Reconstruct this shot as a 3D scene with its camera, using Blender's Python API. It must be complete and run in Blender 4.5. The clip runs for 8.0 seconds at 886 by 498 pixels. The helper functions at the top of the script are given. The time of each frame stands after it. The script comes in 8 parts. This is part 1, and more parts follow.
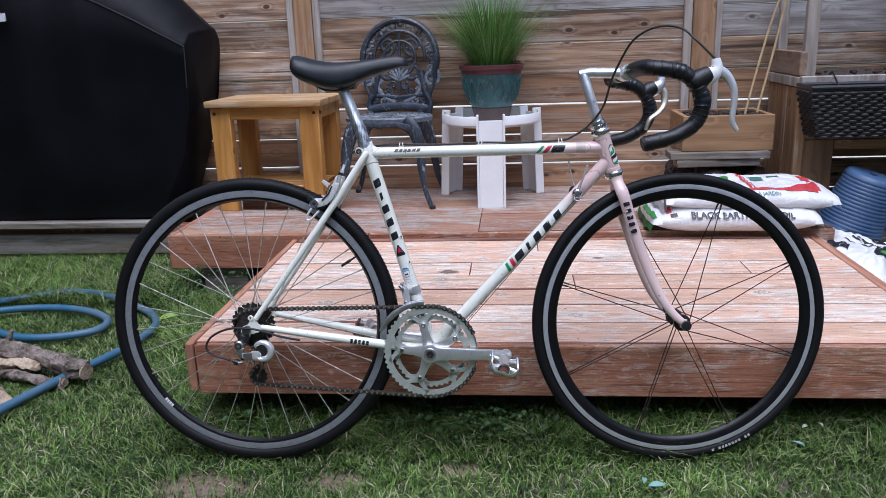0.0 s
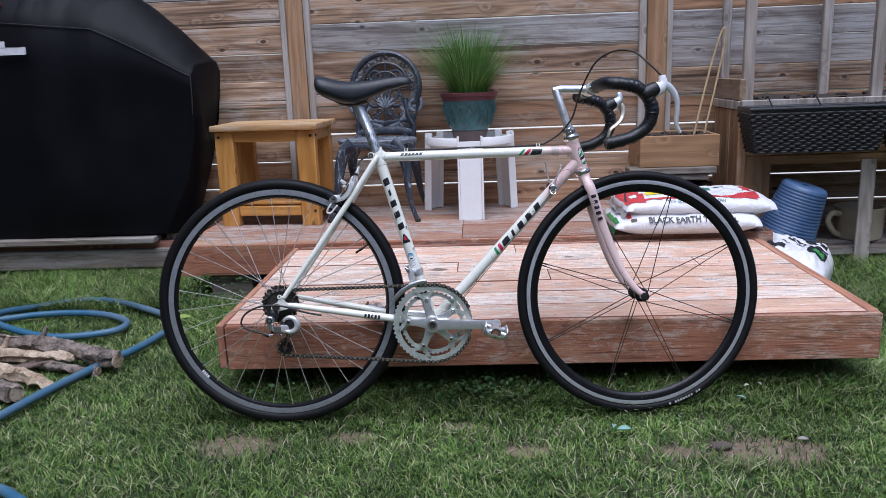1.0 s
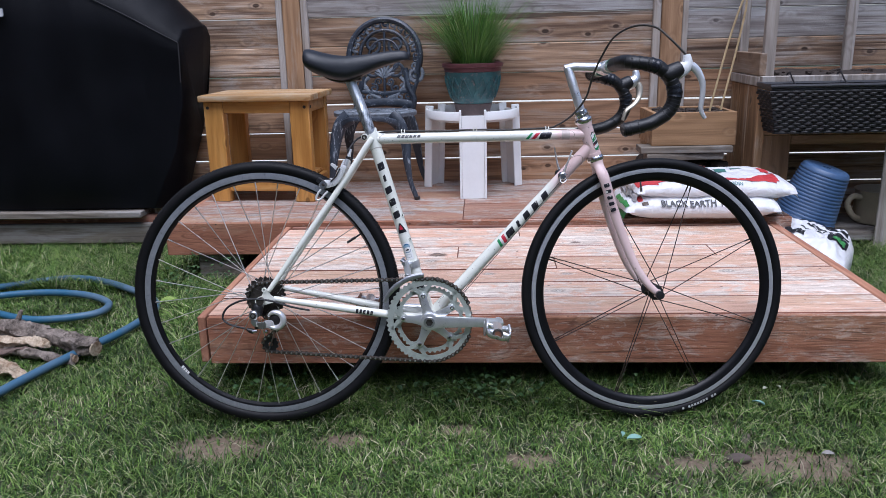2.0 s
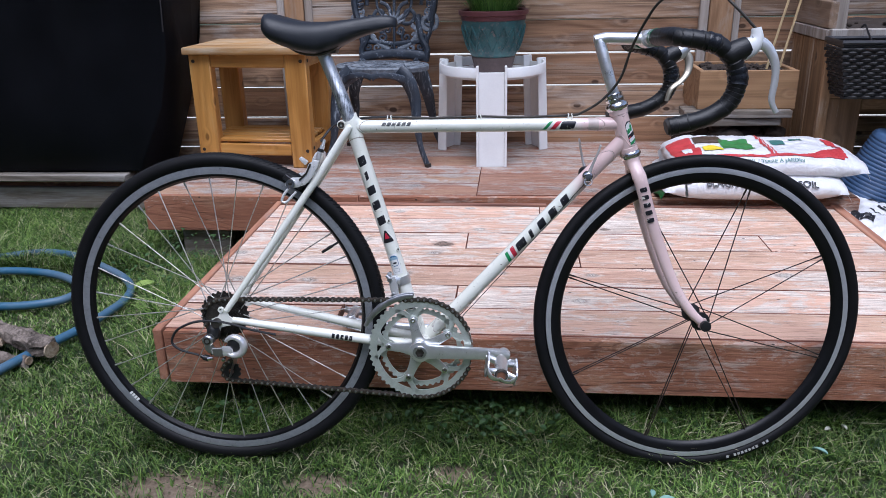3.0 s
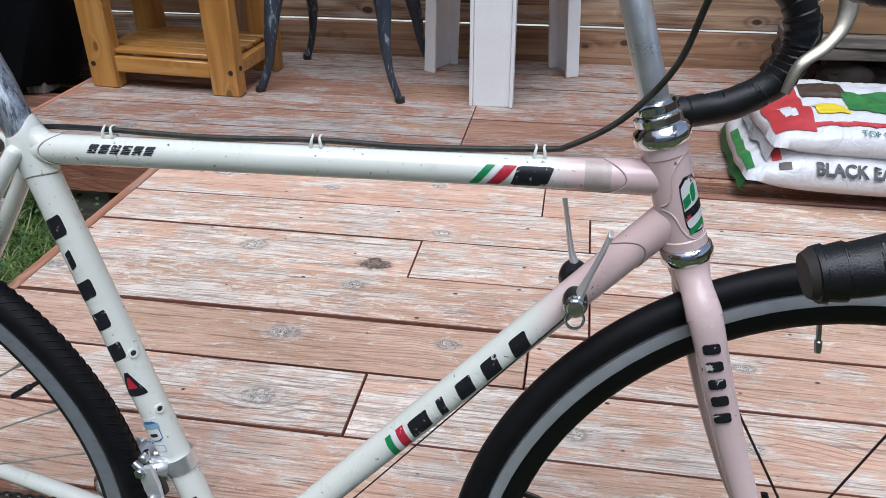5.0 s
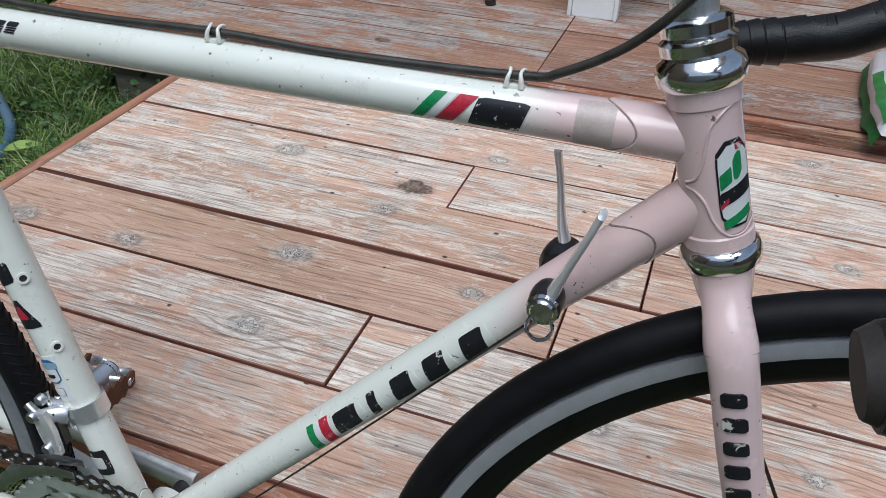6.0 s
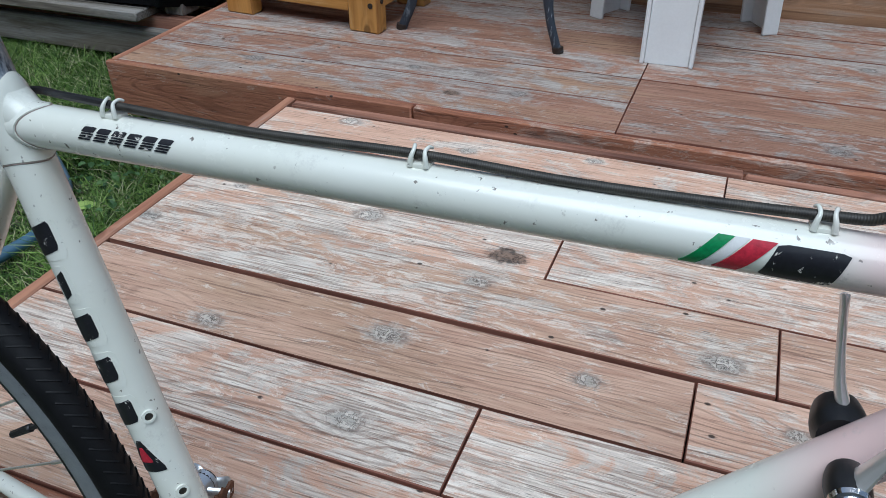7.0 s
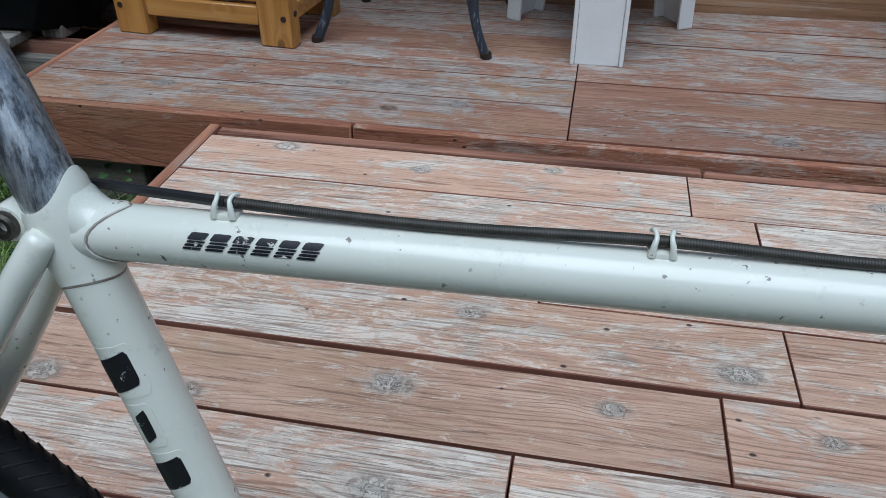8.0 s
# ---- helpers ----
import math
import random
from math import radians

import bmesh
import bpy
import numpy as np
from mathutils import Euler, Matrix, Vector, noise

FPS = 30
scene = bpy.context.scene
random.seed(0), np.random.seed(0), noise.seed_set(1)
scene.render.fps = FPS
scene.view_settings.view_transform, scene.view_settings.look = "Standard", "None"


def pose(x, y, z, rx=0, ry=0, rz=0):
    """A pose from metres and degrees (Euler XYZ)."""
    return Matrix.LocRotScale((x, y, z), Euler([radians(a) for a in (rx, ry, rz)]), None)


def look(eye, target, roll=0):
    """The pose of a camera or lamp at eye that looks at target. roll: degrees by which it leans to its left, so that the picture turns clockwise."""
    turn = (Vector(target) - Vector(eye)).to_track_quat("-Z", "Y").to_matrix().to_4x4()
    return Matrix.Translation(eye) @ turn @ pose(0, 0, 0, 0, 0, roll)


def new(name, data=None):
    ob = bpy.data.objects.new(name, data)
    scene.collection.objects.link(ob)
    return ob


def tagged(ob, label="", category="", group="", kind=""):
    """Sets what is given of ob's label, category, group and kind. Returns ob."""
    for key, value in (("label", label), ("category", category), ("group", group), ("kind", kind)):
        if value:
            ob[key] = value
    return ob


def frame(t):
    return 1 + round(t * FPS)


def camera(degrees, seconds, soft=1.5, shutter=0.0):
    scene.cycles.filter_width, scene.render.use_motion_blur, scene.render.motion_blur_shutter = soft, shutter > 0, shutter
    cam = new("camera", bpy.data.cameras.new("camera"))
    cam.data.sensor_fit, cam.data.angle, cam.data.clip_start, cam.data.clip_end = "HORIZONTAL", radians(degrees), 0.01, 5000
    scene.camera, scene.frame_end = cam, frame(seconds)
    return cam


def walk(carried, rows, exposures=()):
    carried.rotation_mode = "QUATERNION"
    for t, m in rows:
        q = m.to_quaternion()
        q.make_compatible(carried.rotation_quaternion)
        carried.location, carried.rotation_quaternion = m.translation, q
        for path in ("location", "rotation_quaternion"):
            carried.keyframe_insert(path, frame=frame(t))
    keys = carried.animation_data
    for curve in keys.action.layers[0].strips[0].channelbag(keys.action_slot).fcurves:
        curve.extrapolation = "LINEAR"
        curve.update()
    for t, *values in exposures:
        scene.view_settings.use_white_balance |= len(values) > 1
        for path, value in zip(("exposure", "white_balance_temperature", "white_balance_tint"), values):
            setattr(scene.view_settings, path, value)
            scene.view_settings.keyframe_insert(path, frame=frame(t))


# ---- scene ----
cam = camera(59.1, 8.0, soft=0.6)
PATH = [
    (0, (0.198, -1.688, 1.006), (0.012, 0.228, 0.464), -2.0),
    (0.5, (0.143, -1.886, 1.006), (0.054, 0.052, 0.52), -1.7),
    (1, (0.137, -2.058, 0.969), (0.04, -0.112, 0.518), -2.1),
    (1.5, (0.136, -2.076, 0.965), (0.036, -0.132, 0.503), -1.7),
    (1.7, (0.127, -2.012, 0.978), (0.041, -0.073, 0.493), -1.6),
    (2.8, (0.188, -1.557, 1.036), (0.005, 0.314, 0.352), -0.8),
    (3, (0.192, -1.469, 1.056), (0.01, 0.397, 0.353), -1.3),
    (3.5, (0.183, -1.181, 1.063), (0.082, 0.674, 0.32), -1.1),
    (4, (0.267, -0.91, 1.039), (0.09, 0.902, 0.212), 0.6),
    (4.2, (0.289, -0.825, 1.038), (0.11, 0.97, 0.174), 1.6),
    (5.3, (0.335, -0.405, 0.969), (-0.031, 1.253, -0.088), -0.2),
    (5.5, (0.351, -0.369, 0.956), (-0.058, 1.243, -0.155), 1.0),
    (6, (0.393, -0.293, 0.925), (-0.151, 1.224, -0.259), 1.0),
    (6.5, (0.364, -0.263, 0.922), (-0.242, 1.26, -0.224), 0.0),
    (7, (0.252, -0.233, 0.928), (-0.359, 1.307, -0.192), -0.7),
    (7.5, (0.148, -0.202, 0.933), (-0.315, 1.403, -0.167), 0.4),
    (8, (0.084, -0.19, 0.925), (-0.234, 1.432, -0.2), -0.1),
]
walk(cam, [(t, look(eye, target, roll)) for t, eye, target, roll in PATH], exposures=[(0, 0.24, 5750, 17), (3.0, 0.22, 5750, 17), (4.2, 0.12, 5900, 14), (5.5, -0.05, 5950, 8), (6.0, -0.17, 5950, 7), (6.6, -0.19, 5800, 5), (7.5, -0.39, 5600, 3), (8, -0.45, 5600, 3)])

# ---- world and light ----
world = bpy.data.worlds.new("overcast_sky")
scene.world = world
world.use_nodes = True
wn = world.node_tree
for n in list(wn.nodes):
    wn.nodes.remove(n)
sky = wn.nodes.new("ShaderNodeTexSky")
sky.sky_type = "NISHITA"
sky.sun_disc = False
sky.sun_elevation = radians(70)
sky.sun_rotation = radians(200)
sky.air_density, sky.dust_density, sky.ozone_density = 1.0, 1.5, 1.0
soft_sky = wn.nodes.new("ShaderNodeHueSaturation")
soft_sky.inputs["Saturation"].default_value = 0.75
back = wn.nodes.new("ShaderNodeBackground")
back.inputs["Strength"].default_value = 0.122
wout = wn.nodes.new("ShaderNodeOutputWorld")
wn.links.new(sky.outputs[0], soft_sky.inputs["Color"])
wn.links.new(soft_sky.outputs[0], back.inputs["Color"])
wn.links.new(back.outputs[0], wout.inputs["Surface"])
sun_data = bpy.data.lights.new("sun", "SUN")
sun_data.energy, sun_data.angle, sun_data.color = 2.85, radians(50), (0.97, 0.985, 1.0)
sun = new("sun", sun_data)
sun.matrix_world = look((0.4, -1.25, 4.4), (0, 0.4, 0))

# ---- materials ----


class Nodes:
    """A short hand for building a node tree."""

    def __init__(self, name):
        self.m = bpy.data.materials.new(name)
        self.m.use_nodes = True
        self.t = self.m.node_tree
        self.b = self.t.nodes["Principled BSDF"]

    def add(self, kind, **values):
        n = self.t.nodes.new("ShaderNode" + kind)
        for k, v in values.items():
            if k == "operation":
                n.operation = v
            elif k == "data_type":
                n.data_type = v
            elif k == "feature":
                n.feature = v
            elif k == "blend_type":
                n.blend_type = v
        return n

    def link(self, a, b):
        self.t.links.new(a, b)

    def coords(self, scale=(1, 1, 1), spread=0.0):
        tc = self.add("TexCoord")
        v = tc.outputs["Object"]
        if spread:
            info = self.add("ObjectInfo")
            mul = self.add("VectorMath", operation="MULTIPLY")
            comb = self.add("CombineXYZ")
            for i in range(3):
                self.link(info.outputs["Random"], comb.inputs[i])
            self.link(comb.outputs[0], mul.inputs[0])
            mul.inputs[1].default_value = (spread, spread * 0.37, spread * 0.71)
            add = self.add("VectorMath", operation="ADD")
            self.link(v, add.inputs[0])
            self.link(mul.outputs[0], add.inputs[1])
            v = add.outputs[0]
        sc = self.add("VectorMath", operation="MULTIPLY")
        self.link(v, sc.inputs[0])
        sc.inputs[1].default_value = scale
        return sc.outputs[0]

    def noise(self, vec, scale=1.0, detail=5.0, rough=0.6, dist=0.0):
        n = self.add("TexNoise")
        n.inputs["Scale"].default_value = scale
        n.inputs["Detail"].default_value = detail
        n.inputs["Roughness"].default_value = rough
        n.inputs["Distortion"].default_value = dist
        self.link(vec, n.inputs["Vector"])
        return n.outputs["Fac"]

    def ramp(self, fac, *stops):
        r = self.add("ValToRGB")
        els = r.color_ramp.elements
        while len(els) < len(stops):
            els.new(0.5)
        for e, (p, c) in zip(els, stops):
            e.position = p
            e.color = (*c, 1) if not isinstance(c, (int, float)) else (c, c, c, 1)
        self.link(fac, r.inputs[0])
        return r.outputs[0]

    def mix(self, fac, a, b, how="MIX"):
        n = self.add("MixRGB", blend_type=how)
        for sock, v in ((n.inputs[0], fac), (n.inputs[1], a), (n.inputs[2], b)):
            if isinstance(v, (int, float)):
                sock.default_value = v if sock is n.inputs[0] else (v, v, v, 1)
            elif isinstance(v, tuple):
                sock.default_value = (*v, 1)
            else:
                self.link(v, sock)
        return n.outputs[0]

    def math(self, op, a, b=0.0):
        n = self.add("Math", operation=op)
        for sock, v in ((n.inputs[0], a), (n.inputs[1], b)):
            if isinstance(v, (int, float)):
                sock.default_value = v
            else:
                self.link(v, sock)
        return n.outputs[0]

    def set(self, colour=None, rough=None, metal=None, bump=None, strength=0.3, distance=0.002, **more):
        for key, v in (("Base Color", colour), ("Roughness", rough), ("Metallic", metal), *more.items()):
            if v is None:
                continue
            sock = self.b.inputs[key]
            if isinstance(v, tuple):
                sock.default_value = (*v, 1)
            elif isinstance(v, (int, float)):
                sock.default_value = v
            else:
                self.link(v, sock)
        if bump is not None:
            bp = self.add("Bump")
            bp.inputs["Strength"].default_value = strength
            bp.inputs["Distance"].default_value = distance
            self.link(bump, bp.inputs["Height"])
            self.link(bp.outputs[0], self.b.inputs["Normal"])
        return self.m


def plain(name, colour, rough=0.5, metal=0.0, wear=0.25, scale=30.0, bump=0.15, **more):
    """Paint, plastic, rubber or metal with slight mottling at two scales."""
    n = Nodes(name)
    v = n.coords()
    big = n.noise(v, scale, 4, 0.6)
    small = n.noise(v, scale * 14, 3, 0.6)
    both = n.math("ADD", n.math("MULTIPLY", big, 0.6), n.math("MULTIPLY", small, 0.4))
    low = tuple(c * (1 - wear) for c in colour)
    high = tuple(min(1.0, c * (1 + wear * 0.7)) for c in colour)
    col = n.ramp(both, (0.3, low), (0.7, high))
    rg = n.ramp(both, (0.3, max(0.0, rough - 0.08)), (0.7, min(1.0, rough + 0.1)))
    return n.set(col, rg, metal, small, bump, 0.0006, **more)


def wood(name, pale, dark, worn, amount, axis=0, rough=0.75, knots=0.5, spread=40.0, bump=0.5, grain=1.0, tint=0.25, crack=0.0):
    """Sawn timber: grain and fibres along an axis, knots, and patches where stain or surface has weathered."""
    n = Nodes(name)

    def stretched(along, across):
        s = [across] * 3
        s[axis] = along
        return tuple(s)

    place = n.coords((1, 1, 1), spread)

    def at(along, across):
        mul = n.add("VectorMath", operation="MULTIPLY")
        n.link(place, mul.inputs[0])
        mul.inputs[1].default_value = stretched(along, across)
        return mul.outputs[0]

    vor = n.add("TexVoronoi", feature="F1")
    vor.voronoi_dimensions = "2D"
    split = n.add("SeparateXYZ")
    n.link(place, split.inputs[0])
    flat2 = n.add("CombineXYZ")
    n.link(n.math("MULTIPLY", split.outputs[axis], 4.6), flat2.inputs[0])
    n.link(n.math("MULTIPLY", n.math("ADD", split.outputs[(axis + 1) % 3], split.outputs[(axis + 2) % 3]), 8.0), flat2.inputs[1])
    n.link(flat2.outputs[0], vor.inputs["Vector"])
    vor.inputs["Scale"].default_value = 1.0
    d = vor.outputs["Distance"]
    knot = n.ramp(n.math("ADD", d, n.math("MULTIPLY", n.math("SUBTRACT", n.noise(at(6, 9), 1.0, 3, 0.6), 0.5), 0.10)), (0.055, 1.0), (0.090, 0.0))
    halo = n.ramp(d, (0.05, 1.0), (0.20, 0.0))
    streak = n.noise(at(1.1 * grain, 26 * grain), 1.0, 6, 0.62, 0.8)
    fibre = n.noise(at(5, 260), 1.0, 5, 0.68, 0.3)
    rings = n.math("SINE", n.math("MULTIPLY", n.math("ADD", n.noise(at(0.8, 5.5), 1.0, 2, 0.5), n.math("MULTIPLY", halo, 0.09)), 70.0))
    rings = n.math("ADD", n.math("MULTIPLY", rings, 0.5), 0.5)
    mixed = n.math("ADD", n.math("MULTIPLY", streak, 0.62), n.math("ADD", n.math("MULTIPLY", fibre, 0.26), n.math("MULTIPLY", rings, 0.12)))
    col = n.ramp(mixed, (0.35, dark), (0.63, pale))
    patch = n.noise(at(2.1, 7.5), 1.0, 8, 0.68, 0.6)
    wear = n.math("ADD", patch, n.math("MULTIPLY", n.math("SUBTRACT", streak, 0.5), 0.55))
    mask = n.ramp(wear, (0.62 - 0.3 * amount, 0.0), (0.74 - 0.24 * amount, 1.0))
    mask = n.math("MULTIPLY", mask, n.ramp(fibre, (0.34, 0.25), (0.56, 1.0)))
    wcol = n.ramp(fibre, (0.25, tuple(c * 0.72 for c in worn)), (0.75, worn))
    col = n.mix(n.math("MULTIPLY", mask, 0.92), col, wcol)
    kn = n.math("MULTIPLY", n.math("MULTIPLY", knot, knots), n.ramp(n.noise(at(1.7, 3.1), 1.0, 1, 0.5), (0.50, 0.0), (0.54, 1.0)))
    col = n.mix(kn, col, tuple(c * 0.42 for c in dark))
    col = n.mix(n.math("MULTIPLY", n.math("SUBTRACT", halo, knot), knots * 0.12), col, worn)
    info = n.add("ObjectInfo")
    hsv = n.add("HueSaturation")
    n.link(n.math("ADD", n.math("MULTIPLY", info.outputs["Random"], tint), 1.0 - tint * 0.5), hsv.inputs["Value"])
    n.link(col, hsv.inputs["Color"])
    col = hsv.outputs[0]
    height = n.math("ADD", n.math("MULTIPLY", streak, 0.5), n.math("MULTIPLY", fibre, 0.5))
    height = n.math("SUBTRACT", height, n.math("MULTIPLY", kn, 0.3))
    if crack:
        saw = n.ramp(n.noise(at(1.6, 78), 1.0, 4, 0.6, 0.4), (0.37, 1.0), (0.44, 0.0))
        col = n.mix(n.math("MULTIPLY", saw, 0.85 * crack), col, tuple(c * 0.6 for c in dark))
        pale_saw = n.ramp(n.noise(at(2.2, 60), 1.0, 4, 0.6, 0.4), (0.60, 0.0), (0.68, 1.0))
        col = n.mix(n.math("MULTIPLY", pale_saw, 0.5 * crack), col, worn)
        line = n.ramp(n.noise(at(0.55, 30), 1.0, 2, 0.4, 0.2), (0.30, 1.0), (0.335, 0.0))
        col = n.mix(n.math("MULTIPLY", line, crack), col, tuple(c * 0.3 for c in dark))
        height = n.math("SUBTRACT", height, n.math("MULTIPLY", line, 0.5 * crack))
    return n.set(col, rough, 0.0, height, bump, 0.003)



# knots of the deck boards: x, y, size
KNOTS = ((-0.467, 1.070, 1.0), (-0.195, 1.027, 0.8), (0.040, 1.068, 0.7), (-0.038, 0.637, 0.9), (0.308, 0.579, 1.1), (0.154, 0.491, 0.8), (-0.115, 0.485, 1.15), (-0.358, 0.427, 0.9), (-0.550, 0.425, 1.2), (-0.095, 0.325, 1.1), (0.398, 0.485, 0.7), (-0.268, 0.752, 1.2), (-0.525, 0.763, 0.6), (-0.614, 0.624, 0.9),
         (0.082, 0.850, 0.8), (0.588, 1.041, 0.9), (0.604, 0.501, 0.7), (0.356, 0.319, 0.8), (0.455, 1.219, 1.0), (0.528, 1.677, 0.8), (-0.825, 1.279, 1.0), (-0.443, 1.352, 0.7), (-0.171, 1.282, 0.9), (0.637, 0.735, 0.8), (0.902, 0.500, 1.0), (0.591, 0.330, 0.6))
DARK_KNOTS = ((-0.018, 0.716, 1.25), (0.47, 0.86, 0.7), (-0.31, 1.24, 0.8))


def deck_wood(name, pale, dark, worn, amount, flaking=1.0):
    """Stained softwood decking: stain left in islands, weathered fibres, grain lines, checks, specks, and knots at their places."""
    n = Nodes(name)
    place = n.coords((1, 1, 1), 60.0)

    def at(along, across):
        mul = n.add("VectorMath", operation="MULTIPLY")
        n.link(place, mul.inputs[0])
        mul.inputs[1].default_value = (along, across, across)
        return mul.outputs[0]

    geo = n.add("NewGeometry")
    flat = n.add("VectorMath", operation="MULTIPLY")
    n.link(geo.outputs["Position"], flat.inputs[0])
    flat.inputs[1].default_value = (0.66, 1.0, 0.0)
    wob = n.math("SUBTRACT", n.noise(geo.outputs["Position"], 70, 4, 0.7), 0.5)

    def away(spots):
        d = None
        for x, y, size in spots:
            dist = n.add("VectorMath", operation="DISTANCE")
            n.link(flat.outputs[0], dist.inputs[0])
            dist.inputs[1].default_value = (x * 0.66, y, 0.0)
            v = n.math("DIVIDE", dist.outputs["Value"], size * 1.12)
            d = v if d is None else n.math("MINIMUM", d, v)
        return d

    d0 = away(KNOTS)
    dd = away(DARK_KNOTS)
    d = n.math("ADD", d0, n.math("MULTIPLY", wob, 0.016))
    dd = n.math("ADD", dd, n.math("MULTIPLY", wob, 0.020))
    info = n.add("ObjectInfo")
    rand = info.outputs["Random"]
    streak = n.noise(at(4.2, 38), 1.0, 7, 0.70, 0.7)
    fibre = n.noise(at(13, 290), 1.0, 5, 0.7, 0.3)
    hair = n.noise(at(10, 420), 1.0, 4, 0.65, 0.2)
    warm = n.noise(at(1.8, 5.0), 1.0, 5, 0.62)
    # stain
    mixed = n.math("ADD", n.math("MULTIPLY", streak, 0.62), n.math("MULTIPLY", fibre, 0.38))
    col = n.ramp(mixed, (0.34, dark), (0.62, pale))
    col = n.mix(n.ramp(warm, (0.50, 0.0), (0.66, 0.5)), col, n.ramp(fibre, (0.3, (0.33, 0.205, 0.12)), (0.7, (0.61, 0.42, 0.265))))
    # where the stain has gone
    patch = n.noise(at(6.5, 13), 1.0, 10, 0.74, 0.9)
    broad = n.noise(at(1.0, 4.0), 1.0, 3, 0.5)
    wear = n.math("ADD", n.math("MULTIPLY", patch, 0.85), n.math("MULTIPLY", broad, 0.29))
    wear = n.math("ADD", wear, n.math("MULTIPLY", n.math("SUBTRACT", fibre, 0.5), 0.24))
    wear = n.math("ADD", wear, n.math("MULTIPLY", n.math("SUBTRACT", streak, 0.5), 0.22))
    wear = n.math("ADD", wear, n.math("MULTIPLY", n.math("SUBTRACT", rand, 0.5), 0.12))
    wear = n.math("ADD", wear, n.ramp(d, (0.010, 0.05), (0.035, 0.0)))
    mask = n.ramp(wear, (0.705 - 0.26 * amount, 0.0), (0.785 - 0.26 * amount, 1.0))
    tone = n.math("ADD", n.math("MULTIPLY", hair, 0.55), n.math("MULTIPLY", streak, 0.45))
    wcol = n.ramp(tone, (0.38, tuple(c * 0.60 for c in worn)), (0.49, tuple(c * 0.88 for c in worn)), (0.60, tuple(min(1.0, c * 1.18) for c in worn)))
    col = n.mix(n.math("MULTIPLY", mask, 0.82 * flaking), col, wcol)
    flake = n.ramp(n.math("ADD", n.noise(at(20, 58), 1.0, 9, 0.78, 0.7), n.math("MULTIPLY", n.math("SUBTRACT", broad, 0.5), 0.5)), (0.56, 0.0), (0.62, 1.0))
    col = n.mix(n.math("MULTIPLY", flake, 0.60 * flaking), col, tuple(min(1.0, c * 1.24) for c in worn))
    # grain lines, bent a little round the knots
    sep = n.add("SeparateXYZ")
    n.link(place, sep.inputs[0])
    bend = n.math("ADD", n.math("MULTIPLY", sep.outputs[1], 5.2), n.math("MULTIPLY", n.noise(at(1.1, 4.5), 1.0, 3, 0.5), 1.1))
    bend = n.math("ADD", bend, n.math("MULTIPLY", n.ramp(d0, (0.004, 1.0), (0.040, 0.0)), 0.07))
    wave = n.math("SINE", n.math("MULTIPLY", bend, 132.0))
    line = n.math("MULTIPLY", n.ramp(wave, (0.55, 0.0), (0.98, 1.0)), n.ramp(n.noise(at(1.6, 9), 1.0, 5, 0.65), (0.46, 0.0), (0.64, 1.0)))
    line = n.math("MULTIPLY", line, n.ramp(fibre, (0.35, 0.35), (0.6, 1.0)))
    col = n.mix(n.math("MULTIPLY", line, 0.70), col, tuple(c * 0.45 for c in dark))
    # raised grain: fine dark furrows between the fibres, strongest where the stain has gone
    furrow = n.ramp(n.noise(at(9, 300), 1.0, 2, 0.5, 0.35), (0.385, 1.0), (0.445, 0.0))
    furrow = n.math("MULTIPLY", furrow, n.math("ADD", n.math("MULTIPLY", mask, 0.60), n.ramp(broad, (0.40, 0.10), (0.62, 0.42))))
    col = n.mix(n.math("MULTIPLY", furrow, 0.55), col, tuple(c * 0.55 for c in dark))
    furrow2 = n.math("MULTIPLY", n.ramp(n.noise(at(6.5, 130), 1.0, 4, 0.6, 0.5), (0.345, 1.0), (0.385, 0.0)), 0.62)
    col = n.mix(furrow2, col, tuple(c * 0.42 for c in dark))
    thin = n.ramp(fibre, (0.35, 1.0), (0.45, 0.0))
    col = n.mix(n.math("MULTIPLY", thin, 0.50), col, tuple(c * 0.42 for c in dark))
    check = n.ramp(n.noise(at(0.5, 34), 1.0, 3, 0.5, 0.2), (0.262, 1.0), (0.282, 0.0))
    col = n.mix(n.math("MULTIPLY", check, 0.85), col, tuple(c * 0.18 for c in dark))
    # short dark dashes where the fibres have lifted
    dash = n.math("MULTIPLY", n.ramp(n.noise(at(26, 190), 1.0, 3, 0.6), (0.66, 0.0), (0.71, 1.0)), n.ramp(patch, (0.42, 0.0), (0.55, 1.0)))
    col = n.mix(n.math("MULTIPLY", dash, 0.7), col, tuple(c * 0.22 for c in dark))
    # specks and nail holes
    vor = n.add("TexVoronoi", feature="F1")
    n.link(at(20, 30), vor.inputs["Vector"])
    vor.inputs["Scale"].default_value = 1.0
    speck = n.math("MULTIPLY", n.ramp(vor.outputs["Distance"], (0.06, 1.0), (0.10, 0.0)), n.ramp(n.noise(at(9, 15), 1.0, 2, 0.5), (0.50, 0.0), (0.52, 1.0)))
    col = n.mix(n.math("MULTIPLY", speck, 0.92), col, (0.035, 0.022, 0.016))
    # knots
    star = n.noise(geo.outputs["Position"], 85, 4, 0.7, 0.8)
    cracks = n.ramp(n.math("ABSOLUTE", n.math("SUBTRACT", star, 0.5)), (0.012, 1.0), (0.040, 0.0))
    core = n.ramp(d, (0.0095, 1.0), (0.0125, 0.0))
    rim = n.math("MULTIPLY", n.ramp(d, (0.0095, 0.0), (0.0120, 1.0), (0.0140, 1.0), (0.0165, 0.0)), n.ramp(star, (0.40, 0.3), (0.55, 0.95)))
